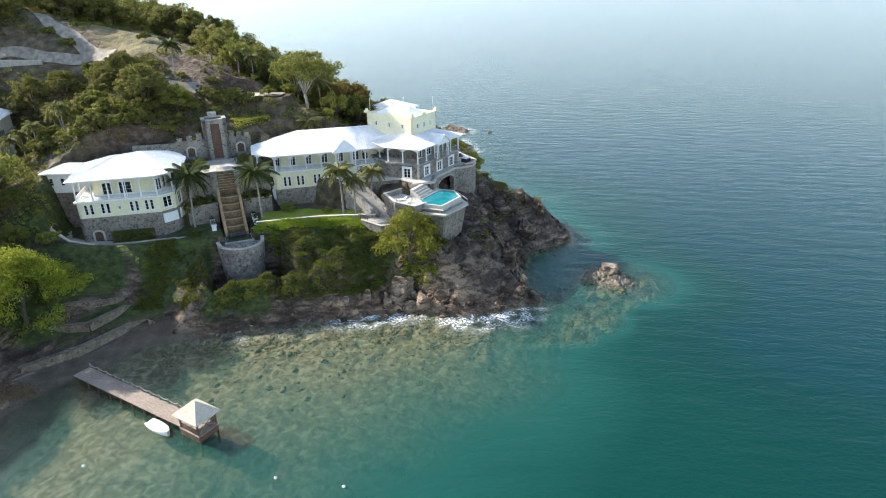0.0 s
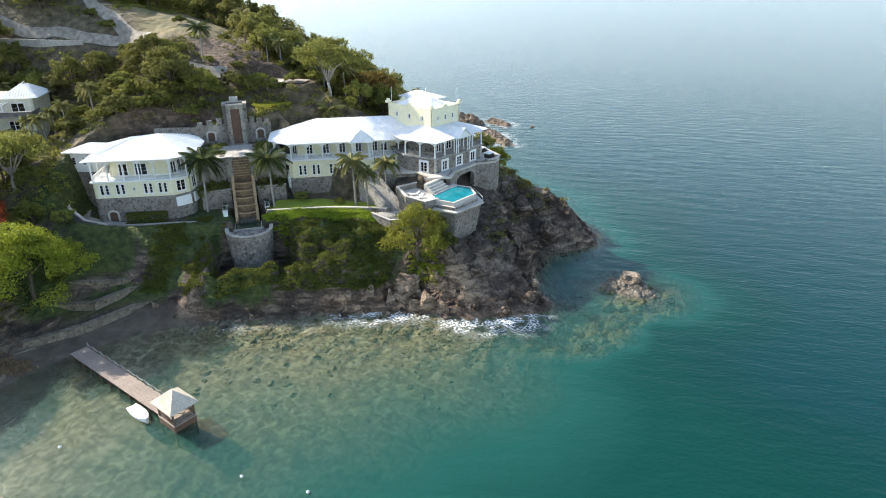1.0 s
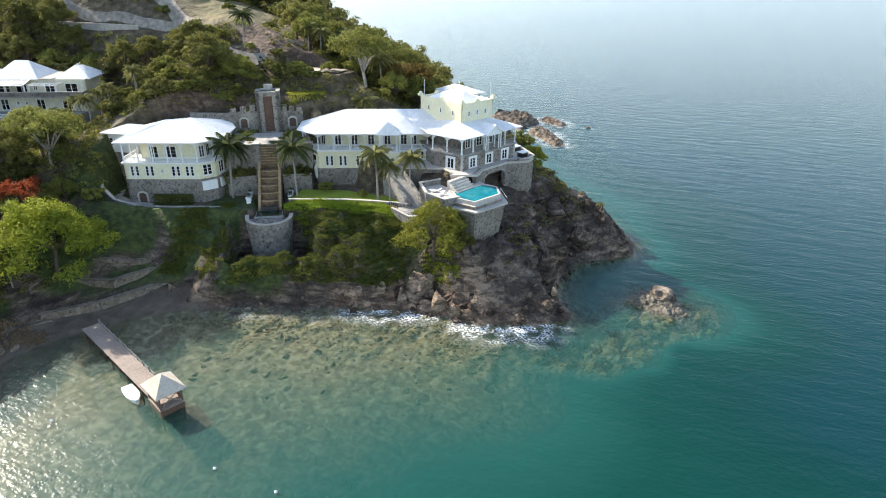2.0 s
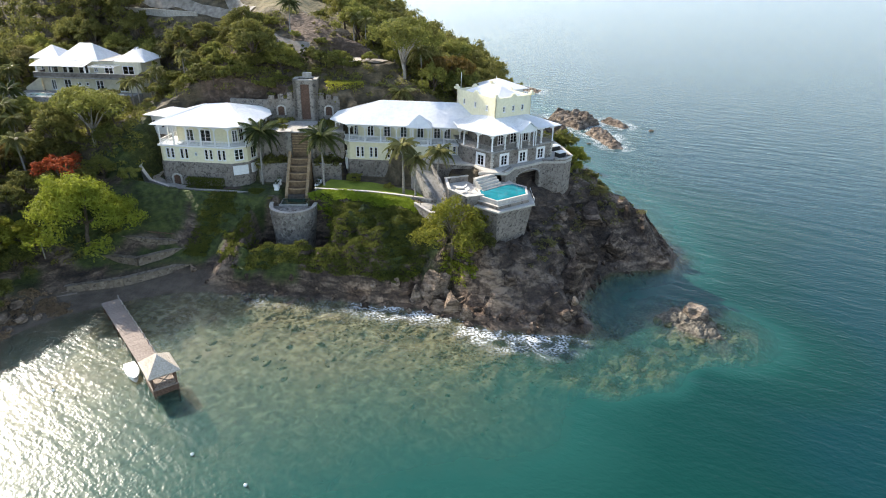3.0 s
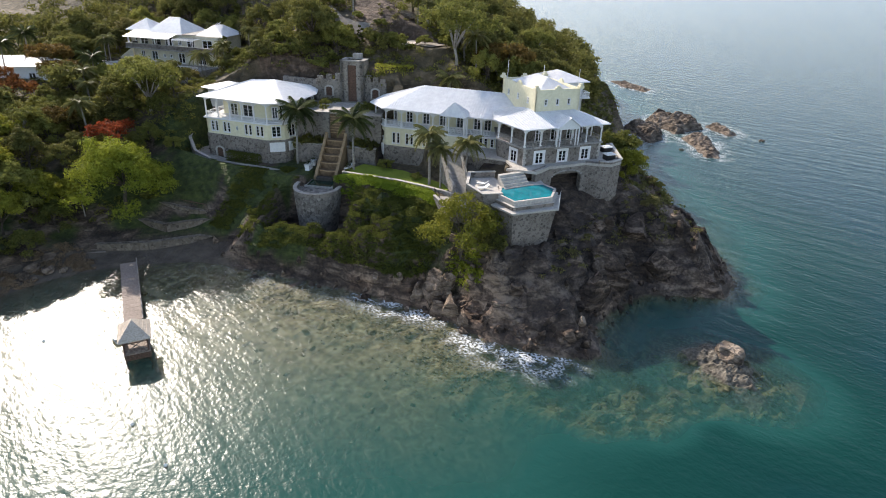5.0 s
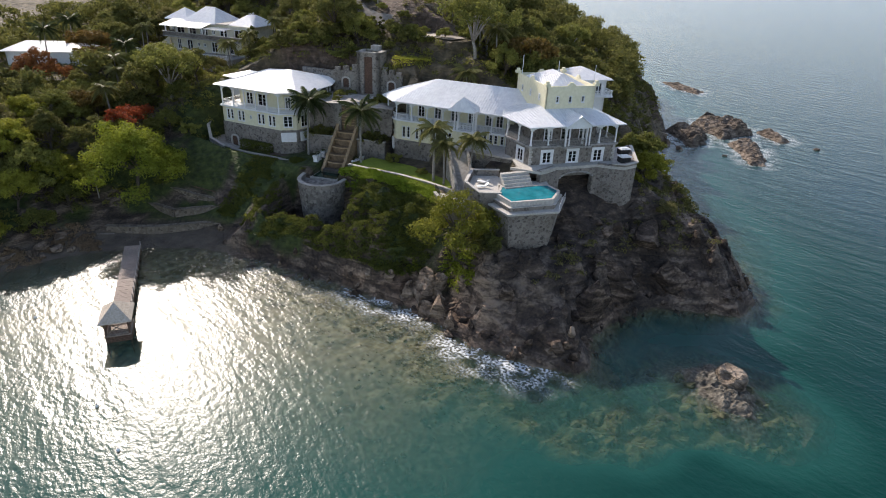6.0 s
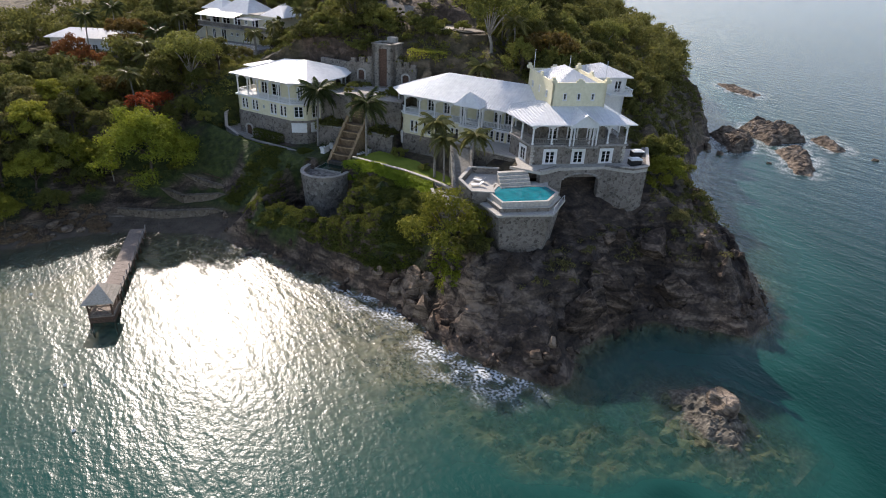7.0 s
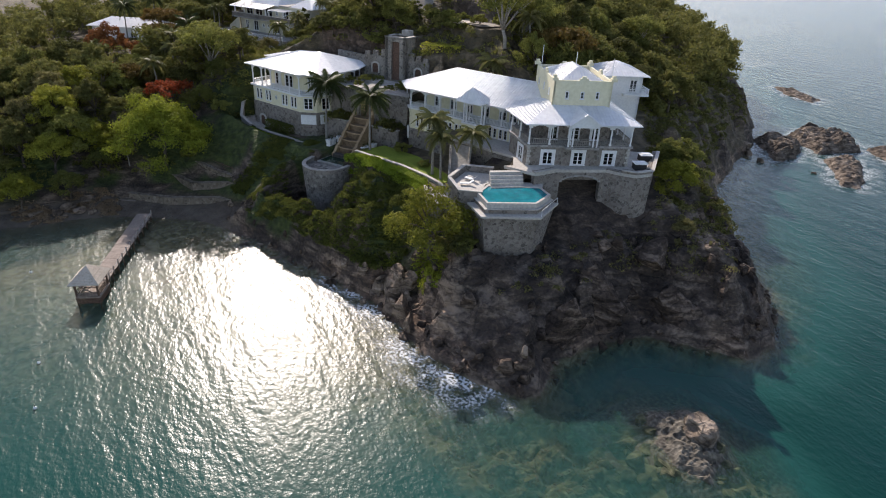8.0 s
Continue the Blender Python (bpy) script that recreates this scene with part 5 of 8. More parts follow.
# ---- the cascade's axis ----
M_BASTION = masonry("lime-streaked rubble stone", [(0.1, 0.09, 0.08), (0.21, 0.19, 0.17), (0.36, 0.335, 0.3), (0.15, 0.135, 0.12)], (0.26, 0.24, 0.215), 1.7, 1.2)


def bastion():
    t = thing("bastion", (*AX(0, -5), 0.5), "half-round grey stone bastion with pale coping and basin", "bastion")
    ring = [AX(*p) for p in [(-4.3, 0.5), (-4.3, -4.6)] + [(0.15 - 4.4 * math.cos(a), -4.9 - 4.5 * math.sin(a)) for a in [math.pi * k / 12 for k in range(1, 12)]] + [(4.6, -4.4), (4.7, 0.5)]]
    bm = bmesh.new()
    foot = inset(ring, 0.85)
    low, high = [bm.verts.new((*p, 1.0)) for p in foot], [bm.verts.new((*p, 10.9)) for p in ring]
    for i in range(len(ring)):
        j = (i + 1) % len(ring)
        bm.faces.new((low[i], low[j], high[j], high[i]))
    bm.faces.new(high)
    bm.faces.new(low[::-1])
    part("drum", bm, M_BASTION, t, "rubble stone drum streaked with lime, narrower at its foot")
    inn = inset(ring, 0.55)
    for i in range(len(ring) - 1):
        bm = bmesh.new()
        prism(bm, [ring[i], ring[i + 1], inn[i + 1], inn[i]], 10.9, 11.6)
        part("parapet", bm, M_STONE, t)
        bm = bmesh.new()
        o, n_ = inset(ring, -0.08), inset(ring, 0.63)
        prism(bm, [o[i], o[i + 1], n_[i + 1], n_[i]], 11.6, 11.74)
        part("coping", bm, M_CONCRETE, t)
    bm = bmesh.new()
    prism(bm, [AX(-2.8, -0.4), AX(-2.8, -4), AX(2.8, -4), AX(2.8, -0.4)], 10.9, 11.25)
    part("basin_rim", bm, M_CONCRETE, t)
    bm = bmesh.new()
    prism(bm, [AX(-2.4, -0.6), AX(-2.4, -3.6), AX(2.4, -3.6), AX(2.4, -0.6)], 11.25, 11.29)
    part("basin_water", bm, M_BASIN, t, "dark green basin water")


M_BASIN = material("dark green water", [(0.012, 0.03, 0.02), (0.02, 0.05, 0.035)], 1.0, 0.08, stain=0.1, bump=0.05)
bastion()
block("bastion_shoulder", [AX(-8.6, 1.0), AX(-8.2, -2.2), AX(-4.2, -2.8), AX(-4.2, 2.0)], 6.0, 11.7, M_STONE, "stone block beside the bastion", "wall")


def cascade():
    t = thing("cascade_stairs", (*AX(0, 4), 10.8), "tan stone cascade with bowed treads between scrolled side walls", "cascade")
    n = 6
    run, z0, z1 = 7.6, 11.0, 18.0
    for k in range(n):
        bm = bmesh.new()
        v0, v1 = run * k / n, run * (k + 1) / n
        z = z0 + (z1 - z0) * (k + 0.55) / n
        front = [AX(-1.75 + 3.5 * i / 8, v0 - 0.35 * (1 - (i / 4 - 1) ** 2)) for i in range(9)]
        prism(bm, front + [AX(1.75, v1), AX(-1.75, v1)], 10.2, z)
        part("cascade_step", bm, M_BROWN, t, "wet brown cascade step")
        bm = bmesh.new()
        lip = [AX(-1.75 + 3.5 * i / 8, v0 - 0.16 - 0.35 * (1 - (i / 4 - 1) ** 2)) for i in range(9)]
        prism(bm, lip + front[::-1], z - 0.14, z + 0.05)
        part("lip", bm, M_TAN, t)
    for sx in (-2.0, 2.0):
        for k in range(n):
            bm = bmesh.new()
            for j in range(5):
                a, b = j / 5, (j + 1) / 5
                v0, v1 = run * (k + a) / n - 0.3, run * (k + b) / n - 0.3
                za = z0 + (z1 - z0) * (k + a ** 1.7) / n + 0.75
                zb = z0 + (z1 - z0) * (k + b ** 1.7) / n + 0.75
                prism(bm, [AX(sx - 0.28, v0), AX(sx + 0.28, v0), AX(sx + 0.28, v1), AX(sx - 0.28, v1)], 10.2, [za, za, zb, zb])
            part("scrolled_wall", bm, M_TAN, t)
    # solid dark block, coloured as the shaded hollow of the spout
    bm = bmesh.new()
    prism(bm, [AX(-1.6, -0.8), AX(1.6, -0.8), AX(1.6, 0.2), AX(-1.6, 0.2)], 10.9, 11.9)
    part("spout_arch", bm, M_DARK, t)


cascade()
# the wet wall above the cascade, between the landing's retaining walls
ww = thing("water_wall", (*AX(0, 8.9), 16.0), "tall wet brown stone water wall between grey piers", "fountain")
bm = bmesh.new()
prism(bm, [AX(-1.7, 8.7), AX(1.7, 8.7), AX(1.7, 9.3), AX(-1.7, 9.3)], 15.5, 22.2)
part("wet_panel", bm, M_BROWN, ww, "wet brown stone panel")
for k in range(7):
    bm = bmesh.new()
    prism(bm, [AX(-1.66, 8.62), AX(1.66, 8.62), AX(1.66, 8.7), AX(-1.66, 8.7)], 18.3 + 0.55 * k, 18.42 + 0.55 * k)
    part("drip_ledge", bm, M_TAN, ww)
for sx in (-1, 1):
    a, b = sorted((sx * 1.7, sx * 2.9))
    bm = bmesh.new()
    prism(bm, [AX(a, 8.1), AX(b, 8.1), AX(b, 9.5), AX(a, 9.5)], 14.0, 22.5)
    part("pier", bm, M_STONE_GATE, ww)
    bm = bmesh.new()
    prism(bm, [AX(a - 0.1, 8.0), AX(b + 0.1, 8.0), AX(b + 0.1, 9.6), AX(a - 0.1, 9.6)], 22.5, 22.66)
    part("pier_cap", bm, M_PAVING, ww)
bm = bmesh.new()
prism(bm, [AX(-1.7, 8.6), AX(1.7, 8.6), AX(1.7, 9.6), AX(-1.7, 9.6)], 22.2, 22.42)
part("lip", bm, M_CONCRETE, ww)
for sx in (-1, 1):
    p, q = AX(sx * 2.9, 9.0), AX(sx * 9.0, 9.0)
    retaining("landing_wall", [p, q] if sx > 0 else [q, p], 22.3, 14.5, M_STONE, "tall dark stone retaining wall below the gate landing", 0.6, M_CONCRETE)
    p, q = AX(sx * 2.6, 6.4), AX(sx * 8.4, 6.4)
    retaining("garden_wall", [p, q] if sx > 0 else [q, p], 16.3, 11.5, M_STONE, "low dark stone garden wall beside the cascade", 0.5, M_CONCRETE)
block("gate_landing", [AX(-8.8, 9.3), AX(8.8, 9.3), AX(8.0, 18.7), AX(-9.0, 18.7)], 21.6, 22.36, M_CONCRETE, "weathered paved landing before the gate", "terrace")


def gatehouse():
    t = thing("gatehouse", (*AX(0, 19.5), 22.0), "grey stone gatehouse with stepped battlements and tall brown gate", "gatehouse")
    tw = [AX(*p) for p in ((-2.5, 18.6), (2.5, 18.6), (2.5, 23.0), (-2.5, 23.0))]
    for i in range(4):
        bm = bmesh.new()
        wall(bm, tw[i], tw[(i + 1) % 4], 22, 31.0, [(2.5, 22.6, 30.2, 1.9)] if i == 0 else (), 0.7)
        part("tower_wall", bm, M_STONE_GATE, t)
        bm = bmesh.new()
        wall(bm, inset(tw, -0.1)[i], inset(tw, -0.1)[(i + 1) % 4], 31.0, 31.18, (), 0.9)
        part("coping", bm, M_CONCRETE, t)
    bm = bmesh.new()
    prism(bm, [AX(-0.95, 19.0), AX(0.95, 19.0), AX(0.95, 19.2), AX(-0.95, 19.2)], 22.6, 30.2)
    part("gate_panel", bm, M_WOOD_DARK, t, "tall brown gate panel")
    bm = bmesh.new()
    prism(bm, [AX(-0.9, 22.4), AX(0.9, 22.4), AX(0.9, 24.0), AX(-0.9, 24.0)], 26, 32.0)
    part("chimney", bm, M_CONCRETE, t)
    for sx in (-1, 1):
        a, b = (AX(-8.5, 19.6), AX(-2.5, 19.6)) if sx < 0 else (AX(2.5, 19.6), AX(7.2, 19.6))
        L = (Vector(b) - Vector(a)).length
        bm = bmesh.new()
        wall(bm, a, b, 21, 26.8, [(L / 2, 23.4, 25.5, 1.4)], 0.7)
        part("wing_wall", bm, M_STONE_GATE, t)
        arch_door(t, along_edge(a, b, L / 2, 23.4, 0.02), 1.4, 2.1)
        for k in range(3):
            bm = bmesh.new()
            c = along_edge(a, b, L * (k + 0.5) / 3, 26.8)
            box(bm, -0.55, 0.55, 0, 0.6, 0, 0.7 + 0.35 * (k if sx < 0 else 2 - k), c)
            part("merlon", bm, M_STONE_GATE, t)
    bm = bmesh.new()
    wall(bm, AX(-17, 22.0), AX(-8.5, 20.4), 20, 26.4, (), 0.7)
    part("flank_wall", bm, M_STONE_GATE, t)


gatehouse()


def pot(x, y, z, size):
    t = thing("planter_pot", (x, y, z), "white square pot with a dark shrub beside the cascade", "pot", "pots beside the cascade")
    m = Matrix.Translation((x, y, z)) @ Matrix.Rotation(radians(28.7), 4, "Z") @ Matrix.Diagonal((size, size, size, 1))
    bm = bmesh.new()
    for z0, z1, a, b in ((-0.5, 0.0, 0.42, 0.42), (0.0, 0.82, 0.36, 0.5), (0.82, 0.95, 0.55, 0.55)):
        lo = [bm.verts.new(m @ Vector((sx * a, sy * a, z0))) for sx, sy in ((-1, -1), (1, -1), (1, 1), (-1, 1))]
        hi = [bm.verts.new(m @ Vector((sx * b, sy * b, z1))) for sx, sy in ((-1, -1), (1, -1), (1, 1), (-1, 1))]
        bm.faces.new(lo[::-1])
        bm.faces.new(hi)
        for k in range(4):
            bm.faces.new((lo[k], lo[(k + 1) % 4], hi[(k + 1) % 4], hi[k]))
    part("pot_body", bm, M_WHITE, t)
    bm = bmesh.new()
    r = random.Random(int(x * 10))
    for _ in range(70):
        c = m @ Vector((r.gauss(0, 0.26), r.gauss(0, 0.26), 1.0 + abs(r.gauss(0, 0.35))))
        d = Vector((r.gauss(0, 1), r.gauss(0, 1), r.gauss(0.5, 1))).normalized() * 0.26
        s = d.cross(Vector((0.3, 0.8, 0.5))).normalized() * 0.07
        bm.faces.new([bm.verts.new(c - s), bm.verts.new(c + s), bm.verts.new(c + d)])
    part("shrub_leaves", bm, M_LEAF_DARK, t, "dark green leaves")


M_LEAF_DARK = leafage("dark potted leaves", (0.02, 0.03, 0.008), (0.07, 0.1, 0.02))
for sx in (-4.1, 4.1):
    for v, s in ((1.4, 1.0), (2.6, 0.95), (4.6, 0.9)):
        p = AX(sx, v)
        pot(*p, height_at(*p) + 0.3, s)


# ---- pier ----
def pier():
    t = thing("pier", (-45, 71, 0), "weathered wooden pier with post-and-rope rail", "pier")
    a, b = Vector((-58.0, 77.4)), Vector((-33.6, 66.2))
    d = (b - a).normalized()
    nn = Vector((-d.y, d.x))
    L = (b - a).length
    ang = math.atan2(d.y, d.x)
    n = 64
    pm = bmesh.new()
    box(pm, -L / n / 2 + 0.015, L / n / 2 - 0.015, -1.35, 1.35, -0.06, 0.0)
    plank = mesh_of("plank", pm, M_WOOD)
    for k in range(n):
        c = a + d * (L * (k + 0.5) / n)
        shared("plank", plank, t, Matrix.Translation((*c, 1.25 + 0.006 * ((k * 7) % 3))) @ Matrix.Rotation(ang, 4, "Z"))
    for s in (-1.2, 1.2):
        bm = bmesh.new()
        beam(bm, (*(a + nn * s), 1.08), (*(b + nn * s), 1.08), 0.16, 0.24)
        part("stringer", bm, M_WOOD_DARK, t)
    for k in range(10):
        for s in (-1.15, 1.15):
            c = a + d * (L * (k + 0.3) / 10) + nn * s
            bm = bmesh.new()
            tube(bm, [(*c, -2.5), (*c, 1.15)], [0.13, 0.12], 8)
            part("support_post", bm, M_WOOD_DARK, t)
    rope = bmesh.new()
    tops = []
    for k in range(13):
        c = a + d * (0.5 + (L - 1.5) * k / 12) + nn * 1.3
        bm = bmesh.new()
        tube(bm, [(*c, 0.6), (*c, 2.15)], [0.09, 0.09], 7)
        part("rail_post", bm, M_WOOD, t)
        tops.append(c)
    for p, q in zip(tops, tops[1:]):
        for k in range(6):
            u, v = k / 6, (k + 1) / 6
            sag = lambda w: 2.05 - 0.35 * (1 - (2 * w - 1) ** 2)
            beam(rope, (*p.lerp(q, u), sag(u)), (*p.lerp(q, v), sag(v)), 0.07)
    part("rope", rope, M_CONCRETE, t)


def pier_hut():
    c = Vector((-33.1, 66.1))
    t = thing("pier_hut", (*c, 0), "open wooden hut with bleached hip roof at the pier end", "hut")
    m = Matrix.Translation((*c, 0)) @ Matrix.Rotation(math.atan2(-11.8, 24.5), 4, "Z")
    bm = bmesh.new()
    box(bm, -2.0, 2.0, -1.7, 1.7, 1.05, 1.25, m)
    part("floor", bm, M_WOOD, t)
    for x in (-1.8, 1.8):
        for y in (-1.5, 1.5):
            bm = bmesh.new()
            box(bm, x - 0.1, x + 0.1, y - 0.1, y + 0.1, -2.5, 3.6, m)
            part("post", bm, M_WOOD_DARK, t)
    for k in range(4):
        bm = bmesh.new()
        z = 0.95 - 0.24 * k
        for p, q in (((-1.9, -1.62), (1.9, -1.62)), ((1.92, -1.6), (1.92, 1.6)), ((-1.9, 1.62), (1.9, 1.62))):
            beam(bm, m @ Vector((*p, z)), m @ Vector((*q, z)), 0.05, 0.18)
        bmesh.ops.remove_doubles(bm, verts=bm.verts, dist=0.001)
        part("skirt_board", bm, M_WOOD_DARK, t)
    for y in (-1.5, 1.5):
        for k in range(3):
            bm = bmesh.new()
            beam(bm, m @ Vector((-1.8, y, 1.45 + 0.3 * k)), m @ Vector((1.8, y, 1.45 + 0.3 * k)), 0.06, 0.16)
            part("rail", bm, M_WOOD_DARK, t)
    for p, q in (((1.8, -1.5, 1.3), (1.8, 1.5, 3.4)), ((1.8, 1.5, 1.3), (1.8, -1.5, 3.4)), ((1.8, -1.5, 1.35), (1.8, 1.5, 1.35)), ((-1.8, -1.5, 2.5), (0, -1.5, 3.5)), ((1.8, -1.5, 2.5), (0, -1.5, 3.5))):
        bm = bmesh.new()
        beam(bm, m @ Vector(p), m @ Vector(q), 0.1)
        part("brace", bm, M_WOOD, t)
    ev = [tuple((m @ Vector((x, y, 0))).xy) for x, y in ((-2.5, -2.1), (2.5, -2.1), (2.5, 2.1), (-2.5, 2.1))]
    rf = roof(t, hip(ev, 3.5, [tuple((m @ Vector((-0.2, 0, 0))).xy), tuple((m @ Vector((0.2, 0, 0))).xy)], 5.5), 0.12, 0, M_SHINGLE)
    for k in range(1, 5):
        f = k / 5
        bm = bmesh.new()
        c4 = [Vector((*p, 3.5)).lerp(Vector((*(m @ Vector((0, 0, 0))).xy, 5.5)), f) for p in ev]
        for i in range(4):
            beam(bm, c4[i] + Vector((0, 0, 0.03)), c4[(i + 1) % 4] + Vector((0, 0, 0.03)), 0.06, 0.05)
        part("shingle_course", bm, M_SHINGLE, rf)


def dinghy():
    c = Vector((-39.2, 66.2))
    t = thing("dinghy", (*c, 0), "small white dinghy moored beside the pier", "boat")
    m = Matrix.Translation((*c, 0.0)) @ Matrix.Rotation(radians(-28), 4, "Z")
    bm = bmesh.new()
    secs = ((-2.3, 0.72, 0.62), (-1.2, 0.9, 0.58), (0.2, 0.92, 0.58), (1.3, 0.7, 0.66), (2.2, 0.22, 0.78))
    rings = []
    for x, w, h in secs:
        prof = ((-w, h), (-w * 0.86, 0.12), (-w * 0.35, -0.2), (w * 0.35, -0.2), (w * 0.86, 0.12), (w, h), (w * 0.86, h), (w * 0.7, 0.2), (-w * 0.7, 0.2), (-w * 0.86, h))
        rings.append([bm.verts.new(m @ Vector((x, y, z))) for y, z in prof])
    for r0, r1 in zip(rings, rings[1:]):
        for i in range(10):
            bm.faces.new((r0[i], r1[i], r1[(i + 1) % 10], r0[(i + 1) % 10]))
    bm.faces.new(rings[0])
    bm.faces.new(rings[-1][::-1])
    part("hull", bm, M_BOAT, t)
    for x in (-1.3, 0.3):
        bm = bmesh.new()
        box(bm, x - 0.2, x + 0.2, -0.75, 0.75, 0.36, 0.42, m)
        part("thwart", bm, M_BOAT, t)
    bm = bmesh.new()
    edge = [(-2.25, -0.62), (-1.2, -0.8), (0.2, -0.82), (1.3, -0.62), (2.1, -0.15), (2.1, 0.15), (1.3, 0.62), (0.2, 0.82), (-1.2, 0.8), (-2.25, 0.62)]
    rim = [bm.verts.new(m @ Vector((x, y, 0.62 + 0.06 * (x > 1)))) for x, y in edge]
    mid = [bm.verts.new(m @ Vector((x * 0.6, y * 0.45, 0.84))) for x, y in edge]
    for i in range(10):
        bm.faces.new((rim[i], rim[(i + 1) % 10], mid[(i + 1) % 10], mid[i]))
    bm.faces.new(mid)
    part("cover", bm, M_BOAT, t, "white boat cover")


pier()
pier_hut()
dinghy()


def buoy(x, y):
    t = thing("mooring_buoy", (x, y, 0), "small white mooring buoy on the water", "buoy", "mooring buoys")
    bm = bmesh.new()
    bmesh.ops.create_icosphere(bm, subdivisions=2, radius=0.22)
    bm.transform(Matrix.Translation((x, y, 0.1)))
    part("float", bm, M_BOAT, t, smooth=True)
    bm = bmesh.new()
    tube(bm, [(x, y, 0.3), (x + 0.05, y, 0.55)], [0.05, 0.04], 6)
    part("eye", bm, M_IRON, t)


for p in ((-19.6, 58.4), (-10.6, 57.6), (-45.5, 58.6)):
    buoy(*p)

# ---- beach walls and steps ----
retaining("beach_wall", [(-67.5, 76.5), (-65.9, 78), (-61.5, 83), (-57.5, 90.6), (-55.1, 93)], 2.2, 0.2, M_BEACHWALL, "low stone wall behind the beach", 0.9, M_BEACHWALL, cap=0.06)
retaining("beach_wall", [(-68.7, 85.4), (-62.6, 87.4), (-60.6, 91.5), (-58.6, 95.2)], 4.1, 1.5, M_BEACHWALL, "upper stone wall behind the beach", 0.9, M_BEACHWALL, cap=0.06)
bs = thing("beach_steps", (-68.5, 77.5, 0.3), "wooden steps down to the beach", "steps")
for k in range(7):
    bm = bmesh.new()
    m = Matrix.Translation((-66.6 - 0.62 * k, 75.6 + 0.5 * k, 0)) @ Matrix.Rotation(radians(141), 4, "Z")
    box(bm, 0, 0.75, -1.6, 1.6, 0.2, 1.0 + 0.28 * k, m)
    part("tread", bm, M_WOOD, bs)
retaining("beach_wall", [(-70.2, 89.4), (-67.0, 90.8), (-63.5, 92.6), (-60.2, 94.8)], [6.3, 6.1, 5.6, 5.2], 2.8, M_BEACHWALL, "brown stone wall of the beach terrace", 0.8, M_BEACHWALL, cap=0.06)
trl = thing("beach_terrace_fence", (-66, 93, 5.4), "low weathered timber fence on the beach terrace", "fence")
FENCE = [Vector((-70.4, 90.4)).lerp(Vector((-60.8, 95.6)), k / 9) for k in range(10)]
for k, p in enumerate(FENCE):
    bm = bmesh.new()
    z = 6.3 - 1.0 * k / 9
    beam(bm, (*p, z - 1.5), (*p, z + 0.9), 0.14)
    part("post", bm, M_WOOD_DARK, trl)
for lift in (0.35, 0.75):
    bm = bmesh.new()
    beam(bm, (*FENCE[0], 6.3 + lift), (*FENCE[-1], 5.3 + lift), 0.07, 0.12)
    part("rail", bm, M_WOOD_DARK, trl)

# ---- roads on the hill ----
def strip(name, pts, width, mat, label, category="road", lift=0.3):
    """A strip laid over the ground along a line."""
    line = []
    for a, b in zip(pts, pts[1:]):
        a, b = Vector(a), Vector(b)
        n = max(2, int((b - a).length / 1.5))
        line += [a.lerp(b, k / n) for k in range(n)]
    line.append(Vector(pts[-1]))
    bm = bmesh.new()
    rows = []
    for k, p in enumerate(line):
        d = (line[min(k + 1, len(line) - 1)] - line[max(k - 1, 0)]).normalized()
        nn = Vector((-d.y, d.x))
        rows.append([bm.verts.new((*(p + nn * (width / 2 * q)), height_at(*(p + nn * (width / 2 * q))) + lift)) for q in (-1, -0.6, -0.2, 0.2, 0.6, 1)])
    for r0, r1 in zip(rows, rows[1:]):
        for i in range(5):
            bm.faces.new((r0[i + 1], r0[i], r1[i], r1[i + 1]))
    bm.normal_update()
    return tagged(part(name, bm, mat), label, category, kind="structure")


strip("road", [(-117, 168), (-111, 163.2), (-104, 161), (-97, 157), (-90, 154.5)], 3.0, M_ROAD, "pale dusty road over the hill")
strip("road", [(-97, 156.5), (-109, 155), (-118, 155.9), (-127, 154.9), (-150, 157)], 2.2, M_ROAD, "pale dusty road along the hill")
strip("driveway", [(-78, 142.5), (-70.3, 140), (-66, 140.2), (-62, 141.5)], 3.0, M_ROAD, "pale concrete driveway above the mansion")
strip("parking_apron", [(-56.5, 143.8), (-50, 144.1), (-43.5, 144.3)], 5.4, M_ROAD, "pale concrete parking apron")
retaining("road_wall", [(-150, 151.6), (-138, 152), (-126, 152.6), (-109, 153.9)], [41.0, 40.9, 40.9, 40.7], 33.0, M_CONCRETE, "long pale wall below the road", 0.4)


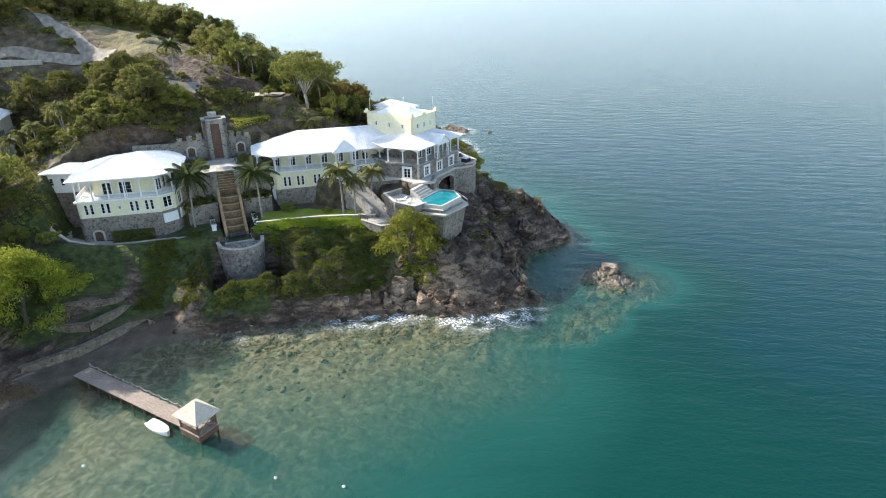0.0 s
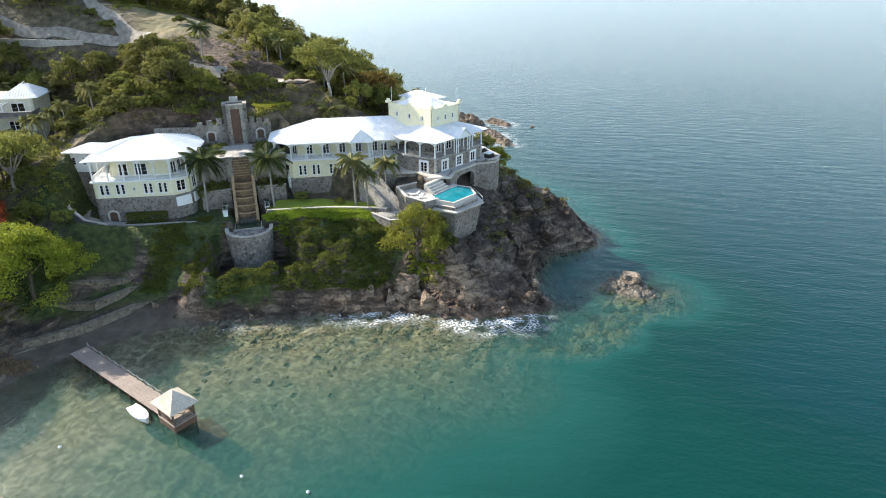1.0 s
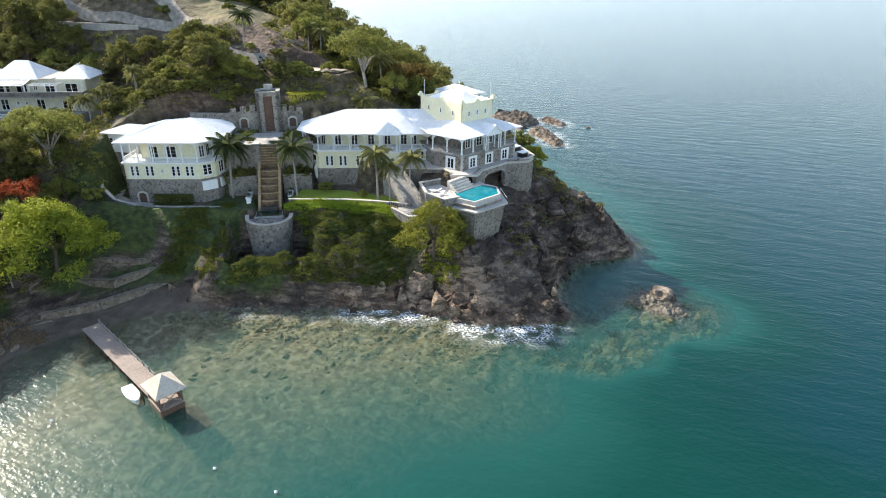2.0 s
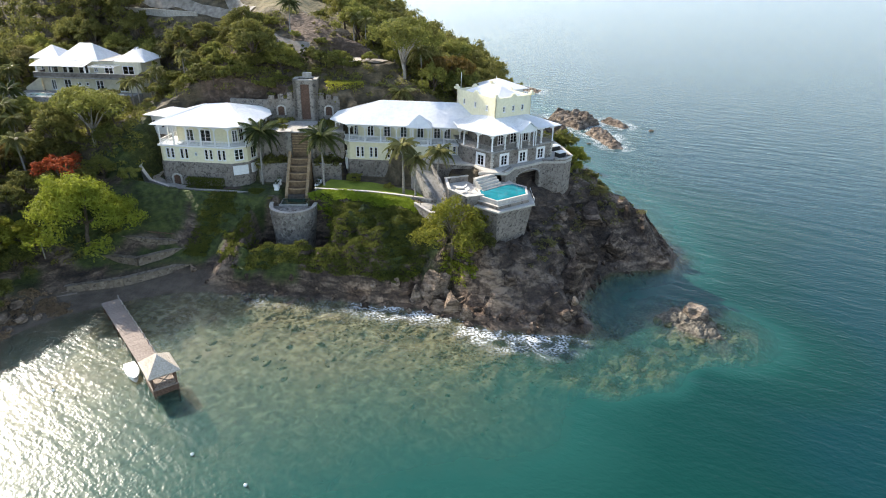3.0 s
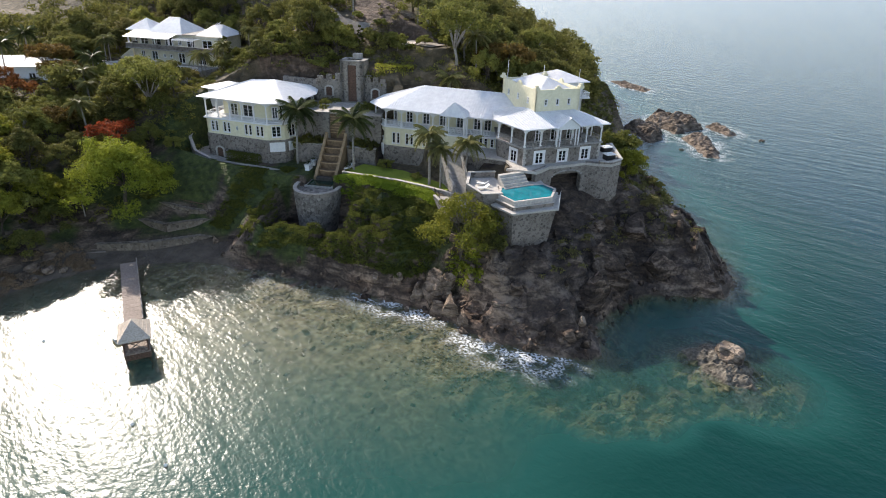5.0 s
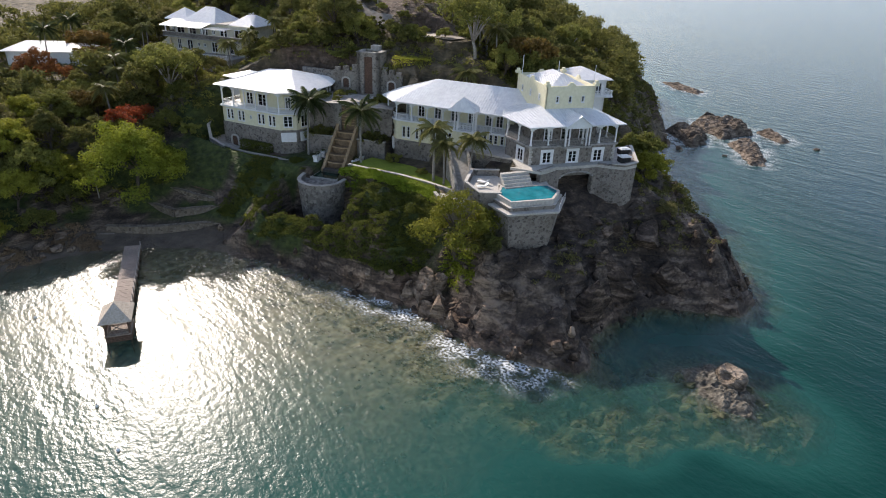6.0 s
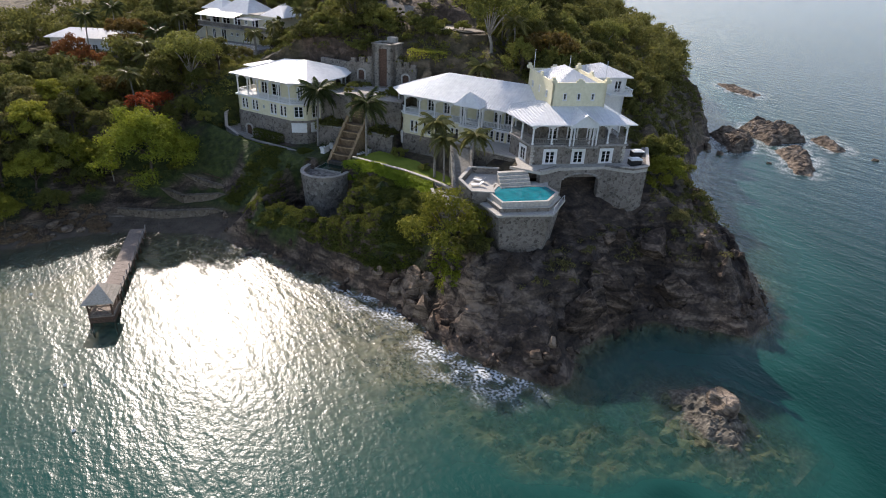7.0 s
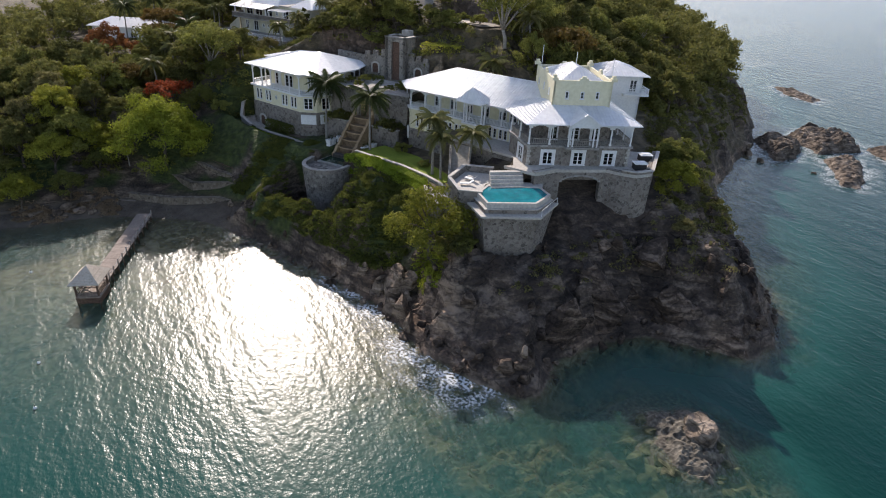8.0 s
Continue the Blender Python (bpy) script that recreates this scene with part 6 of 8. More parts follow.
# ---- house up the hill ----
def upper_house():
    U = frame2((-128.5, 119.0), 24)
    g = 23.0
    h = thing("hill_house", (*U(12, 6), g - 2), "cream hillside house with white hip roofs, long stone balcony and terrace", "house")
    poly = [U(0, 0), U(25, 0), U(25, 12), U(0, 12)]
    doors = [(2.6, g + 0.2, g + 2.7, 1.1), (6.2, g + 0.2, g + 2.8, 1.7), (9.2, g + 1.4, g + 2.2, 0.7), (11.2, g + 1.4, g + 2.2, 0.7), (14.4, g + 0.2, g + 2.8, 1.8), (20.5, g + 0.2, g + 2.4, 2.2)]
    storey(h, poly, g - 5, g + 3.6, M_CREAM, {0: doors})
    for s, lo, hi, w in doors:
        window(h, along_edge(poly[0], poly[1], s, lo), w, hi - lo, 1 if w < 1 else 2, 0.05, 1)
    # floor darkened in colour to give shade behind the doors
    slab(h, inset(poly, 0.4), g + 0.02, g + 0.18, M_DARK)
    slab(h, [U(-0.6, -2.4), U(25.6, -2.4), U(25.6, 12.2), U(-0.6, 12.2)], g + 3.5, g + 3.8, M_STONE_PALE)
    bm = bmesh.new()
    for a, b in ((U(-0.5, -2.3), U(25.5, -2.3)), (U(-0.5, -2.3), U(-0.5, 3)), (U(25.5, -2.3), U(25.5, 3))):
        beam(bm, (*a, g + 4.3), (*b, g + 4.3), 0.22, 1.0)
    part("balcony_wall", bm, M_SHADE_STONE, h, "brown stone balcony parapet with shade in its colour")
    bm = bmesh.new()
    beam(bm, (*U(-0.5, -2.3), g + 4.86), (*U(25.5, -2.3), g + 4.86), 0.32, 0.1)
    part("coping", bm, M_PAVING, h)
    up_ = [(2.2, g + 3.9, g + 6.2, 2.4), (6.0, g + 3.9, g + 6.2, 2.6), (10.0, g + 3.9, g + 6.4, 2.4), (13.2, g + 4.6, g + 5.7, 0.9), (16.5, g + 3.9, g + 6.2, 2.2), (21.5, g + 3.9, g + 6.2, 2.8)]
    poly2 = [U(0, 1.6), U(25, 1.6), U(25, 12), U(0, 12)]
    storey(h, poly2, g + 3.8, g + 7.2, M_CREAM, {0: up_})
    for s, lo, hi, w in up_:
        window(h, along_edge(poly2[0], poly2[1], s, lo), w, hi - lo, 2, 0.06, 1)
    for u in (0.2, 4.0, 8.2, 12.4):
        bm = bmesh.new()
        beam(bm, (*U(u, -1.9), g + 3.8), (*U(u, -1.9), g + 6.5), 0.3)
        part("post", bm, M_WHITE, h)
    # low sloping roof over the front balcony, with dark battens
    fr = [(*U(-0.8, -2.9), g + 6.5), (*U(12.8, -2.9), g + 6.5), (*U(12.8, 2.4), g + 7.6), (*U(-0.8, 2.4), g + 7.6)]
    roof(h, [fr], 0.14, 0.9, M_ROOF, "veranda_roof")
    for k in range(6):
        v = -2.5 + 0.8 * k
        bm = bmesh.new()
        z = g + 6.62 + 1.1 * (v + 2.9) / 5.3
        beam(bm, (*U(-0.6, v), z), (*U(12.6, v), z), 0.09, 0.08)
        part("batten", bm, M_CONCRETE, h)
    # three hip roofs of different size, and a flat roof between
    roof(h, hip([U(3.5, 1.0), U(14.5, 1.0), U(14.5, 12.8), U(3.5, 12.8)], g + 7.3, [U(7.4, 6.6), U(10.6, 6.6)], g + 11.0), 0.16, 0.6)
    tw = [U(-3.4, 3.4), U(3.0, 3.4), U(3.0, 10.4), U(-3.4, 10.4)]
    storey(h, tw, g - 4, g + 7.4, M_CREAM, {0: [(2.0, g + 4.6, g + 6.6, 1.2)]})
    window(h, along_edge(tw[0], tw[1], 2.0, g + 4.6), 1.2, 2.0, 2, 0.06, 1)
    roof(h, hip(inset(tw, -0.7), g + 7.5, [U(-0.2, 6.9)], g + 10.3), 0.16, 0.6)
    roof(h, hip([U(17.6, 2.4), U(25.8, 2.4), U(25.8, 12.8), U(17.6, 12.8)], g + 7.2, [U(21.0, 6.5), U(22.4, 8.5)], g + 9.7), 0.16, 0.6)
    slab(h, [U(14.3, 1.2), U(17.8, 1.2), U(17.8, 12.4), U(14.3, 12.4)], g + 7.2, g + 7.45, M_CONCRETE, "flat_roof")
    # pergola over the balcony's other half
    for k in range(9):
        bm = bmesh.new()
        u = 13.6 + 0.75 * k
        beam(bm, (*U(u, -2.2), g + 6.4), (*U(u, 1.6), g + 6.5), 0.1, 0.14)
        part("pergola_rafter", bm, M_WHITE, h)
    for u in (13.6, 19.6):
        bm = bmesh.new()
        beam(bm, (*U(u, -2.0), g + 3.8), (*U(u, -2.0), g + 6.35), 0.18)
        part("post", bm, M_WHITE, h)
    bm = bmesh.new()
    beam(bm, (*U(13.4, -2.0), g + 6.28), (*U(19.9, -2.0), g + 6.28), 0.14, 0.18)
    part("pergola_beam", bm, M_WHITE, h)
    slab(h, [U(-5, -9), U(24, -7), U(25, 0.0), U(-5, 0.0)], g - 6, g - 0.1, M_STONE_PALE, "pool_terrace", "pale stone pool terrace")
    slab(h, [U(-0.4, -7.6), U(8.6, -7.3), U(8.6, -4.0), U(-0.4, -4.2)], g - 0.1, g + 0.06, M_PAVING, "pool_rim")
    slab(h, [U(0, -7.2), U(8.2, -6.9), U(8.2, -4.3), U(0, -4.5)], g + 0.06, g + 0.1, M_POOLWATER, "plunge_pool", "small blue plunge pool")
    balustrade(h, [U(-4.8, -8.8), U(23.8, -6.9)], g - 0.1)
    bm = bmesh.new()
    prism(bm, [U(-4.8, -0.2), U(-0.4, -0.2), U(-0.4, 0.2), U(-4.8, 0.2)], g - 3, [g + 0.6, g + 3.4, g + 3.4, g + 0.6])
    part("side_wall", bm, M_CREAM, h, "cream garden wall with sloping top")
    return h


M_CREAM = material("cream plaster", [(0.62, 0.57, 0.43), (0.74, 0.69, 0.54)], 1.5, 0.85, stain=0.3, bump=0.05)
# brown stone darkened in its tones for the shaded balcony front
M_SHADE_STONE = masonry("shade-toned brown balcony stone", [(0.12, 0.1, 0.085), (0.2, 0.17, 0.145), (0.26, 0.22, 0.19)], (0.22, 0.19, 0.165))
upper_house()


def far_house():
    f = frame2((-142, 82), 52)
    h = thing("bungalow", (*f(9, 5), 18.5), "white-roofed bungalow among trees", "house")
    poly = [f(0, 0), f(19, 0), f(19, 9), f(0, 9)]
    ws = [(3 + 4.2 * k, 20.2, 21.8, 1.4) for k in range(4)]
    storey(h, poly, 17, 23.4, M_WHITE, {0: ws})
    for s, lo, hi, w in ws:
        window(h, along_edge(poly[0], poly[1], s, lo), w, hi - lo)
    roof(h, hip(inset(poly, -1.0), 23.5, [f(3.5, 4.5), f(15.5, 4.5)], 25.4))


far_house()

# small pavilion beside the driveway
pv = thing("garden_pavilion", (-49.5, 141.0, 29), "small open timber pavilion on posts", "pavilion")
slab(pv, [(-51.5, 139.6), (-48.2, 141.2), (-49.4, 144), (-52.7, 142.4)], 31.0, 31.3, M_CONCRETE)
slab(pv, [(-51.9, 139.2), (-47.8, 141.2), (-49.2, 144.4), (-53.3, 142.4)], 33.8, 34.1, M_SHINGLE, "roof")
for p in ((-51.3, 139.8), (-48.5, 141.2), (-49.6, 143.7), (-52.4, 142.3)):
    bm = bmesh.new()
    beam(bm, (*p, 25), (*p, 33.8), 0.22)
    part("post", bm, M_WOOD, pv)
slab(pv, [(-51.2, 139.9), (-48.5, 141.3), (-49.6, 143.7), (-52.3, 142.3)], 26.0, 30.98, M_STONE_GATE, "base", "rough stone base")
balustrade(pv, [(-51.4, 139.7), (-48.3, 141.2)], 31.3, mat=M_WOOD)


# ---- inclined rail ----
def inclined_rail():
    a, b = Vector((-80.0, 131.0, 35.4)), Vector((-88.0, 115.4, 15.8))
    t = thing("inclined_railway", tuple((a + b) / 2), "steel inclined rail track climbing the slope", "track")
    side = Vector((0.9, -0.43, 0)) * 0.75
    for s in (-1, 1):
        bm = bmesh.new()
        beam(bm, a + side * s, b + side * s, 0.16, 0.22)
        part("rail", bm, M_CONCRETE, t)
    for k in range(22):
        p = a.lerp(b, (k + 0.5) / 22)
        bm = bmesh.new()
        beam(bm, p - side, p + side, 0.14, 0.1)
        part("sleeper", bm, M_CONCRETE, t)
    for k in range(7):
        p = a.lerp(b, (k + 0.5) / 7)
        g = height_at(p.x, p.y)
        bm = bmesh.new()
        beam(bm, (p.x, p.y, min(g, p.z) - 0.8), (p.x, p.y, p.z), 0.25)
        part("pier_post", bm, M_CONCRETE, t)


inclined_rail()


# ---- rocks ----
def rock_mesh(name, seed, mat, cuts=12, sub=3, rough=0.04, deep=0.4):
    """A boulder: a ball cut by many planes and roughened."""
    rng = random.Random(seed)
    bm = bmesh.new()
    bmesh.ops.create_icosphere(bm, subdivisions=sub, radius=1.0)
    planes = []
    for _ in range(cuts):
        n = Vector((rng.gauss(0, 1), rng.gauss(0, 1), rng.gauss(0, 0.8))).normalized()
        planes.append((n, rng.uniform(deep, 0.85)))
    for v in bm.verts:
        for n, d in planes:
            k = v.co.dot(n) - d
            if k > 0:
                v.co -= n * k * 0.94
        v.co.z += 0.05 * (math.floor(v.co.z * 7 + v.co.x) - v.co.z * 7 - v.co.x)
        q = v.co * 3.1 + Vector((seed * 1.7, 0, 0))
        v.co *= 1 + rough * noise.noise(q) * 2 + rough * noise.noise(q * 2.7)
    return mesh_of(name, bm, mat)


CRAGS = [rock_mesh("crag", 71 + k, M_ROCK, 15, 4, 0.05, 0.3) for k in range(4)]
CRAGS_RED = [rock_mesh("tan_crag", 81 + k, M_ROCK_RED, 15, 4, 0.05, 0.3) for k in range(3)]
ROCKS_DARK = [rock_mesh("dark_boulder", 11 + k, M_ROCK) for k in range(5)]
ROCKS_RED = [rock_mesh("tan_boulder", 31 + k, M_ROCK_RED) for k in range(5)]
M_REEF = material("algae-covered reef stone", [(0.065, 0.052, 0.027), (0.135, 0.112, 0.066), (0.22, 0.19, 0.125)], 2.4, 0.9, stain=0.5, bump=0.6)
ROCKS_REEF = [rock_mesh("reef_stone", 51 + k, M_REEF, 12, 2) for k in range(4)]


def boulder(name, me, x, y, z, sx, sy, sz, turn, label, group, tilt=0.0):
    ob = new(name, me)
    ob.matrix_basis = Matrix.Translation((x, y, z)) @ Euler((tilt, tilt * 0.6, turn)).to_matrix().to_4x4() @ Matrix.Diagonal((sx, sy, sz, 1))
    return tagged(ob, label, "rock", group)


rng = random.Random(5)
# rocks set into the cliffs and along the waterline
n = 0
cx, cy = np.array([rng.uniform(-56, 27) for _ in range(4000)]), np.array([rng.uniform(90, 160) for _ in range(4000)])
cz, cs, _ = land_height(cx, cy)
built = np.max([outline_distance(cx, cy, poly) for poly, _, _ in PADS], axis=0)
for x, y, z, s, pad in zip(cx.tolist(), cy.tolist(), cz.tolist(), cs.tolist(), built.tolist()):
    if not (-1.5 < s < 13) or n >= 170 or pad > -3:
        continue
    if x < -46 and s > 3:
        continue
    if s > 1.6 and x < -18:
        continue
    if s > 3.5 and rng.random() < 0.8:
        continue
    big = rng.uniform(0.35, 1.0) if s < 2 else rng.uniform(0.6, 1.5)
    red = -19 < x < -2 and rng.random() < 0.8 or x < -19 and s < 1.6 and rng.random() < 0.55
    me = rng.choice(ROCKS_RED if red else ROCKS_DARK)
    boulder("boulder", me, x, y, z - big * 0.15, big * rng.uniform(0.8, 1.4), big * rng.uniform(0.7, 1.2), big * rng.uniform(0.7, 1.5), rng.uniform(0, 6.3),
            "tan fractured boulder on the shore cliff" if red else "dark angular boulder set in the cliff", "cliff boulders", rng.uniform(-0.4, 0.4))
    n += 1
# larger masses: buttress under the yellow tree, point, cape
for x, y, z, a, b, c, red in ((-10.5, 104.0, 2.6, 3.4, 3.0, 4.6, 1), (-6.2, 103.2, 1.8, 3.0, 2.8, 3.6, 1), (-15.8, 103.4, 2.0, 2.6, 2.2, 3.4, 1), (-17.8, 102.2, 1.0, 2.0, 1.6, 2.2, 1),
                              (0.5, 104.6, 1.8, 3.2, 2.4, 3.0, 0), (6.5, 106.6, 1.6, 3.2, 2.6, 2.4, 0), (12.8, 109.2, 2.2, 2.0, 1.8, 2.6, 0), (14.6, 107.0, 0.8, 1.9, 1.6, 2.0, 0), (-9.0, 105.6, 3.6, 2.6, 1.6, 3.8, 1), (-12.6, 103.6, 1.6, 2.4, 1.5, 3.0, 1), (-3.4, 102.6, 1.4, 2.8, 1.6, 2.6, 1), (-7.8, 102.2, 0.9, 2.6, 1.8, 2.2, 1),
                              (10.0, 118.0, 4.5, 4.0, 4.5, 5.0, 0), (9.5, 127.0, 6.0, 4.5, 4.5, 5.5, 0), (15.5, 137.0, 4.0, 5.0, 4.0, 4.6, 0), (21.5, 141.0, 2.4, 3.8, 3.6, 3.8, 0),
                              (20.5, 147.5, 2.5, 3.6, 3.6, 3.4, 0), (14.5, 147.0, 5.0, 4.5, 4.0, 4.5, 0), (8.5, 137.5, 9.5, 3.8, 3.6, 4.0, 0), (-1.5, 109.5, 5.5, 3.2, 3.0, 3.2, 0),
                              (-38.5, 97.0, 1.5, 3.0, 2.2, 3.0, 0), (-33.0, 98.0, 1.8, 2.6, 2.0, 3.2, 0), (-27.0, 100.5, 1.8, 2.8, 2.0, 3.4, 0), (-22.0, 102.0, 2.0, 2.4, 2.0, 3.6, 0), (-43.5, 96.2, 2.0, 2.4, 2.2, 3.0, 0), (-57.0, 95.5, 3.5, 2.0, 2.2, 2.6, 0), (-55.0, 93.0, 1.8, 1.8, 1.6, 2.0, 1), (-7.8, 113.4, 7.6, 2.2, 1.6, 2.8, 0), (-4.2, 112.6, 7.4, 2.4, 1.5, 3.0, 0), (-0.2, 115.6, 7.4, 2.0, 2.0, 3.2, 0), (2.2, 119.4, 7.6, 1.8, 2.2, 3.0, 0), (0.4, 124.5, 8.4, 1.8, 2.0, 3.4, 0), (*AX(-3.2, -9.8), 1.4, 1.8, 1.4, 2.6, 0), (*AX(2.6, -9.6), 1.6, 1.9, 1.4, 3.0, 0), (*AX(-0.4, -10.4), 0.8, 1.7, 1.3, 2.0, 0), (*AX(5.6, -7.0), 2.6, 1.7, 1.5, 3.2, 0), (*AX(-6.0, -7.0), 2.6, 1.9, 1.5, 3.2, 0)):
    boulder("crag", rng.choice(CRAGS_RED if red else CRAGS), x, y, z - 0.8, a, b, c, rng.uniform(0, 6.3), "massive fractured cliff crag" if not red else "massive tan fractured cliff crag", "cliff crags", rng.uniform(-0.2, 0.2))
boulder("boulder", ROCKS_RED[1], 13.3, 109.4, 4.3, 0.9, 0.8, 0.9, 1.0, "pale boulder perched on the dark point", "cliff boulders")

# the islet off the point
M_ISLET = material("barnacled islet rock", [(0.05, 0.043, 0.033), (0.12, 0.105, 0.083), (0.24, 0.215, 0.172)], 2.2, 0.9, stain=0.5, bump=1.0, detail=10, spread=(0.3, 0.7))
ISLET = [(25.6, 118.6), (29.5, 115.4), (34.2, 114.1), (36.9, 115.6), (35.8, 120.2), (32.6, 123.2), (28.2, 123.6)]


def islet_height(x, y):
    d = outline_distance(x + 1.4 * (fbm(x / 2, y / 2, 3, 101) - 0.45), y + 1.4 * (fbm(x / 2, y / 2, 3, 102) - 0.45), ISLET)
    z = np.interp(d, [-3, -1, 0, 0.8, 2.2, 4.5], [-1.8, -0.5, 0.05, 0.55, 1.0, 1.5])
    z = z + smooth(-1, 1.2, d) * ((np.abs(fbm(x / 1.5, y / 1.5, 4, 103) - 0.47) * 2.0 + 0.5 * blocks(x, y, 1.4, 5) - 0.45) + (fbm(x / 0.5, y / 0.5, 2, 104) - 0.38) * 0.7)
    return z - 0.12 - 0.055 * np.maximum(0, x - 31)


me, X, Y = sheet("islet", steps((21.5, 42.5, 0.28)), steps((110.5, 127.5, 0.28)), islet_height)
me.materials.append(M_ISLET)
islet = tagged(new("islet", me), "low grey-brown islet rock awash in the sea", "rock")
bm = bmesh.new()
bmesh.ops.create_icosphere(bm, subdivisions=5, radius=1.0)
mouth = Vector((0.25, -0.8, 0.55)).normalized()
for v in bm.verts:
    p = v.co.copy()
    p *= 1 + 0.16 * noise.noise(p * 1.3 + Vector((4, 0, 1))) + 0.07 * noise.noise(p * 4.1) + 0.035 * noise.noise(p * 9)
    p.z = min(p.z, 0.62 + 0.1 * noise.noise(p * 2.5))
    k = (v.co.normalized() - mouth).length
    p *= 1 - 0.5 * max(0.0, 1 - (k / 0.55) ** 3)
    v.co = Vector((p.x * 2.15, p.y * 1.75, p.z * 1.9))
bm.transform(Matrix.Translation((31.7, 120.2, 1.3)) @ Matrix.Rotation(-0.5, 4, "Z"))
tagged(part("islet_boulder", bm, M_ROCK_TAN, smooth=True), "tan hollowed boulder on top of the islet", "rock")
# tan rocks and brushwood by the beach
for x, y, z, a, b, c in ((-66.5, 67.5, 0.6, 1.8, 1.2, 0.9), (-68.5, 66.0, 0.9, 2.0, 1.4, 1.1), (-64.8, 69.4, 0.4, 1.0, 0.8, 0.6), (-69.8, 69.0, 1.2, 1.6, 1.2, 0.9), (-66.8, 63.6, 0.6, 1.9, 1.3, 1.0), (-68.0, 60.5, 0.6, 1.6, 1.2, 0.9), (-65.2, 65.0, 0.3, 0.9, 0.7, 0.5)):
    boulder("boulder", rng.choice(ROCKS_RED), x, y, z, a, b, c, rng.uniform(0, 6.3), "tan rock beside the beach", "beach rocks", rng.uniform(-0.2, 0.2))
# rocks off the far coast
def skerry(poly, top, seed):
    def height(x, y):
        d = outline_distance(x + 3 * (fbm(x / 3.5, y / 3.5, 3, seed) - 0.45), y + 3 * (fbm(x / 3.5, y / 3.5, 3, seed + 1) - 0.45), poly)
        z = np.interp(d, [-3, -0.6, 0.4, 1.6, 4], [-2.5, -0.4, 0.35 * top, 0.85 * top, top])
        return z + smooth(-0.6, 1.5, d) * (np.abs(fbm(x / 3.2, y / 3.2, 4, seed + 2) - 0.47) * 1.6 * top - 0.35 * top + (fbm(x / 1.1, y / 1.1, 2, seed + 3) - 0.38) * 1.2)

    xs, ys = [p[0] for p in poly], [p[1] for p in poly]
    me, X, Y = sheet("skerry", steps((min(xs) - 5, max(xs) + 5, 0.5)), steps((min(ys) - 5, max(ys) + 5, 0.5)), height)
    me.materials.append(M_ROCK_TAN)
    return tagged(new("skerry", me), "rugged tan sea rock off the wooded coast" if top > 2 else "low tan reef rock awash off the coast", "rock", "sea rocks")


for k, (poly, top) in enumerate(SKERRIES):
    skerry(poly, top, 120 + 7 * k)
for x, y, z, a, b, c in ((4, 256, 0.0, 1.6, 1.2, 0.8), (-24, 222, 0.1, 1.8, 1.4, 1.0), (-12, 226, -0.1, 1.2, 1.0, 0.6), (-29, 224, 0.3, 2.2, 1.8, 1.6), (-33, 228, 1.0, 3.5, 3.0, 2.5)):
    boulder("sea_rock", rng.choice(CRAGS_RED), x, y, z, a, b, c, rng.uniform(-0.5, 0.9), "tan sea rock off the wooded coast", "sea rocks")
# reef stones seen through the shallows
n = 0
cx, cy = np.array([rng.uniform(-50, 34) for _ in range(5000)]), np.array([rng.uniform(74, 116) for _ in range(5000)])
cz, cs, _ = land_height(cx, cy)
thick = fbm(cx / 7, cy / 7, 3, 90)
for x, y, z, s, dense in zip(cx.tolist(), cy.tolist(), cz.tolist(), cs.tolist(), thick.tolist()):
    if not -24 < s < -0.8 or n >= 165 or x > 10:
        continue
    if rng.random() > (dense * 1.6 - 0.35) * (1.1 if s > -10 else 0.35):
        continue
    r = rng.uniform(0.35, 1.0)
    boulder("reef_stone", rng.choice(ROCKS_REEF), x, y, z - r * 0.05, r * rng.uniform(0.8, 1.5), r * rng.uniform(0.7, 1.2), r * rng.uniform(0.4, 0.7), rng.uniform(0, 6.3), "olive algae-covered stone under shallow water", "reef stones")
    n += 1
# broken green reef between the point and the islet
M_REEF_GREEN = material("green weed-covered reef stone", [(0.03, 0.036, 0.018), (0.075, 0.082, 0.042), (0.17, 0.165, 0.095)], 1.4, 0.9, stain=0.6, bump=0.8)
ROCKS_GREEN = [rock_mesh("reef_stone", 61 + k, M_REEF_GREEN, 14, 2) for k in range(4)]
for k in range(190):
    x = rng.uniform(8, 41)
    y = rng.uniform(99, 117) if x < 26 else rng.uniform(109, 124)
    s = float(land_height(np.array([x]), np.array([y]))[1][0])
    if s > -1.5 or math.hypot((x - 12) / 18, (y - 106) / 9) > 1.15 and math.hypot((x - 32) / 11, (y - 117) / 9) > 1.0:
        continue
    r = rng.uniform(0.4, 1.5)
    boulder("reef_stone", rng.choice(ROCKS_GREEN), x, y, height_at(x, y) - r * 0.05, r * rng.uniform(0.9, 1.6), r * rng.uniform(0.7, 1.2), r * rng.uniform(0.5, 0.9), rng.uniform(0, 6.3), "green weed-covered stone under water near the islet", "reef stones", rng.uniform(-0.3, 0.3))
# many small stones between them
r = np.random.RandomState(3)
cx, cy = r.uniform(-48, 32, 40000), r.uniform(78, 112, 40000)
cz, cs, _ = land_height(cx, cy)
keep = (cs < -0.4) & (cs > -16) & (r.rand(40000) < (fbm(cx / 6, cy / 6, 3, 91) * 2.2 - 0.45) * (0.25 * smooth(-17, -6, cs) + 0.75 * smooth(-9.5, -6, cs) * smooth(10, 2, cx)))
cx, cy, cz = cx[keep][:6000], cy[keep][:6000], cz[keep][:6000]
ball = bmesh.new()
bmesh.ops.create_icosphere(ball, subdivisions=1, radius=1.0)
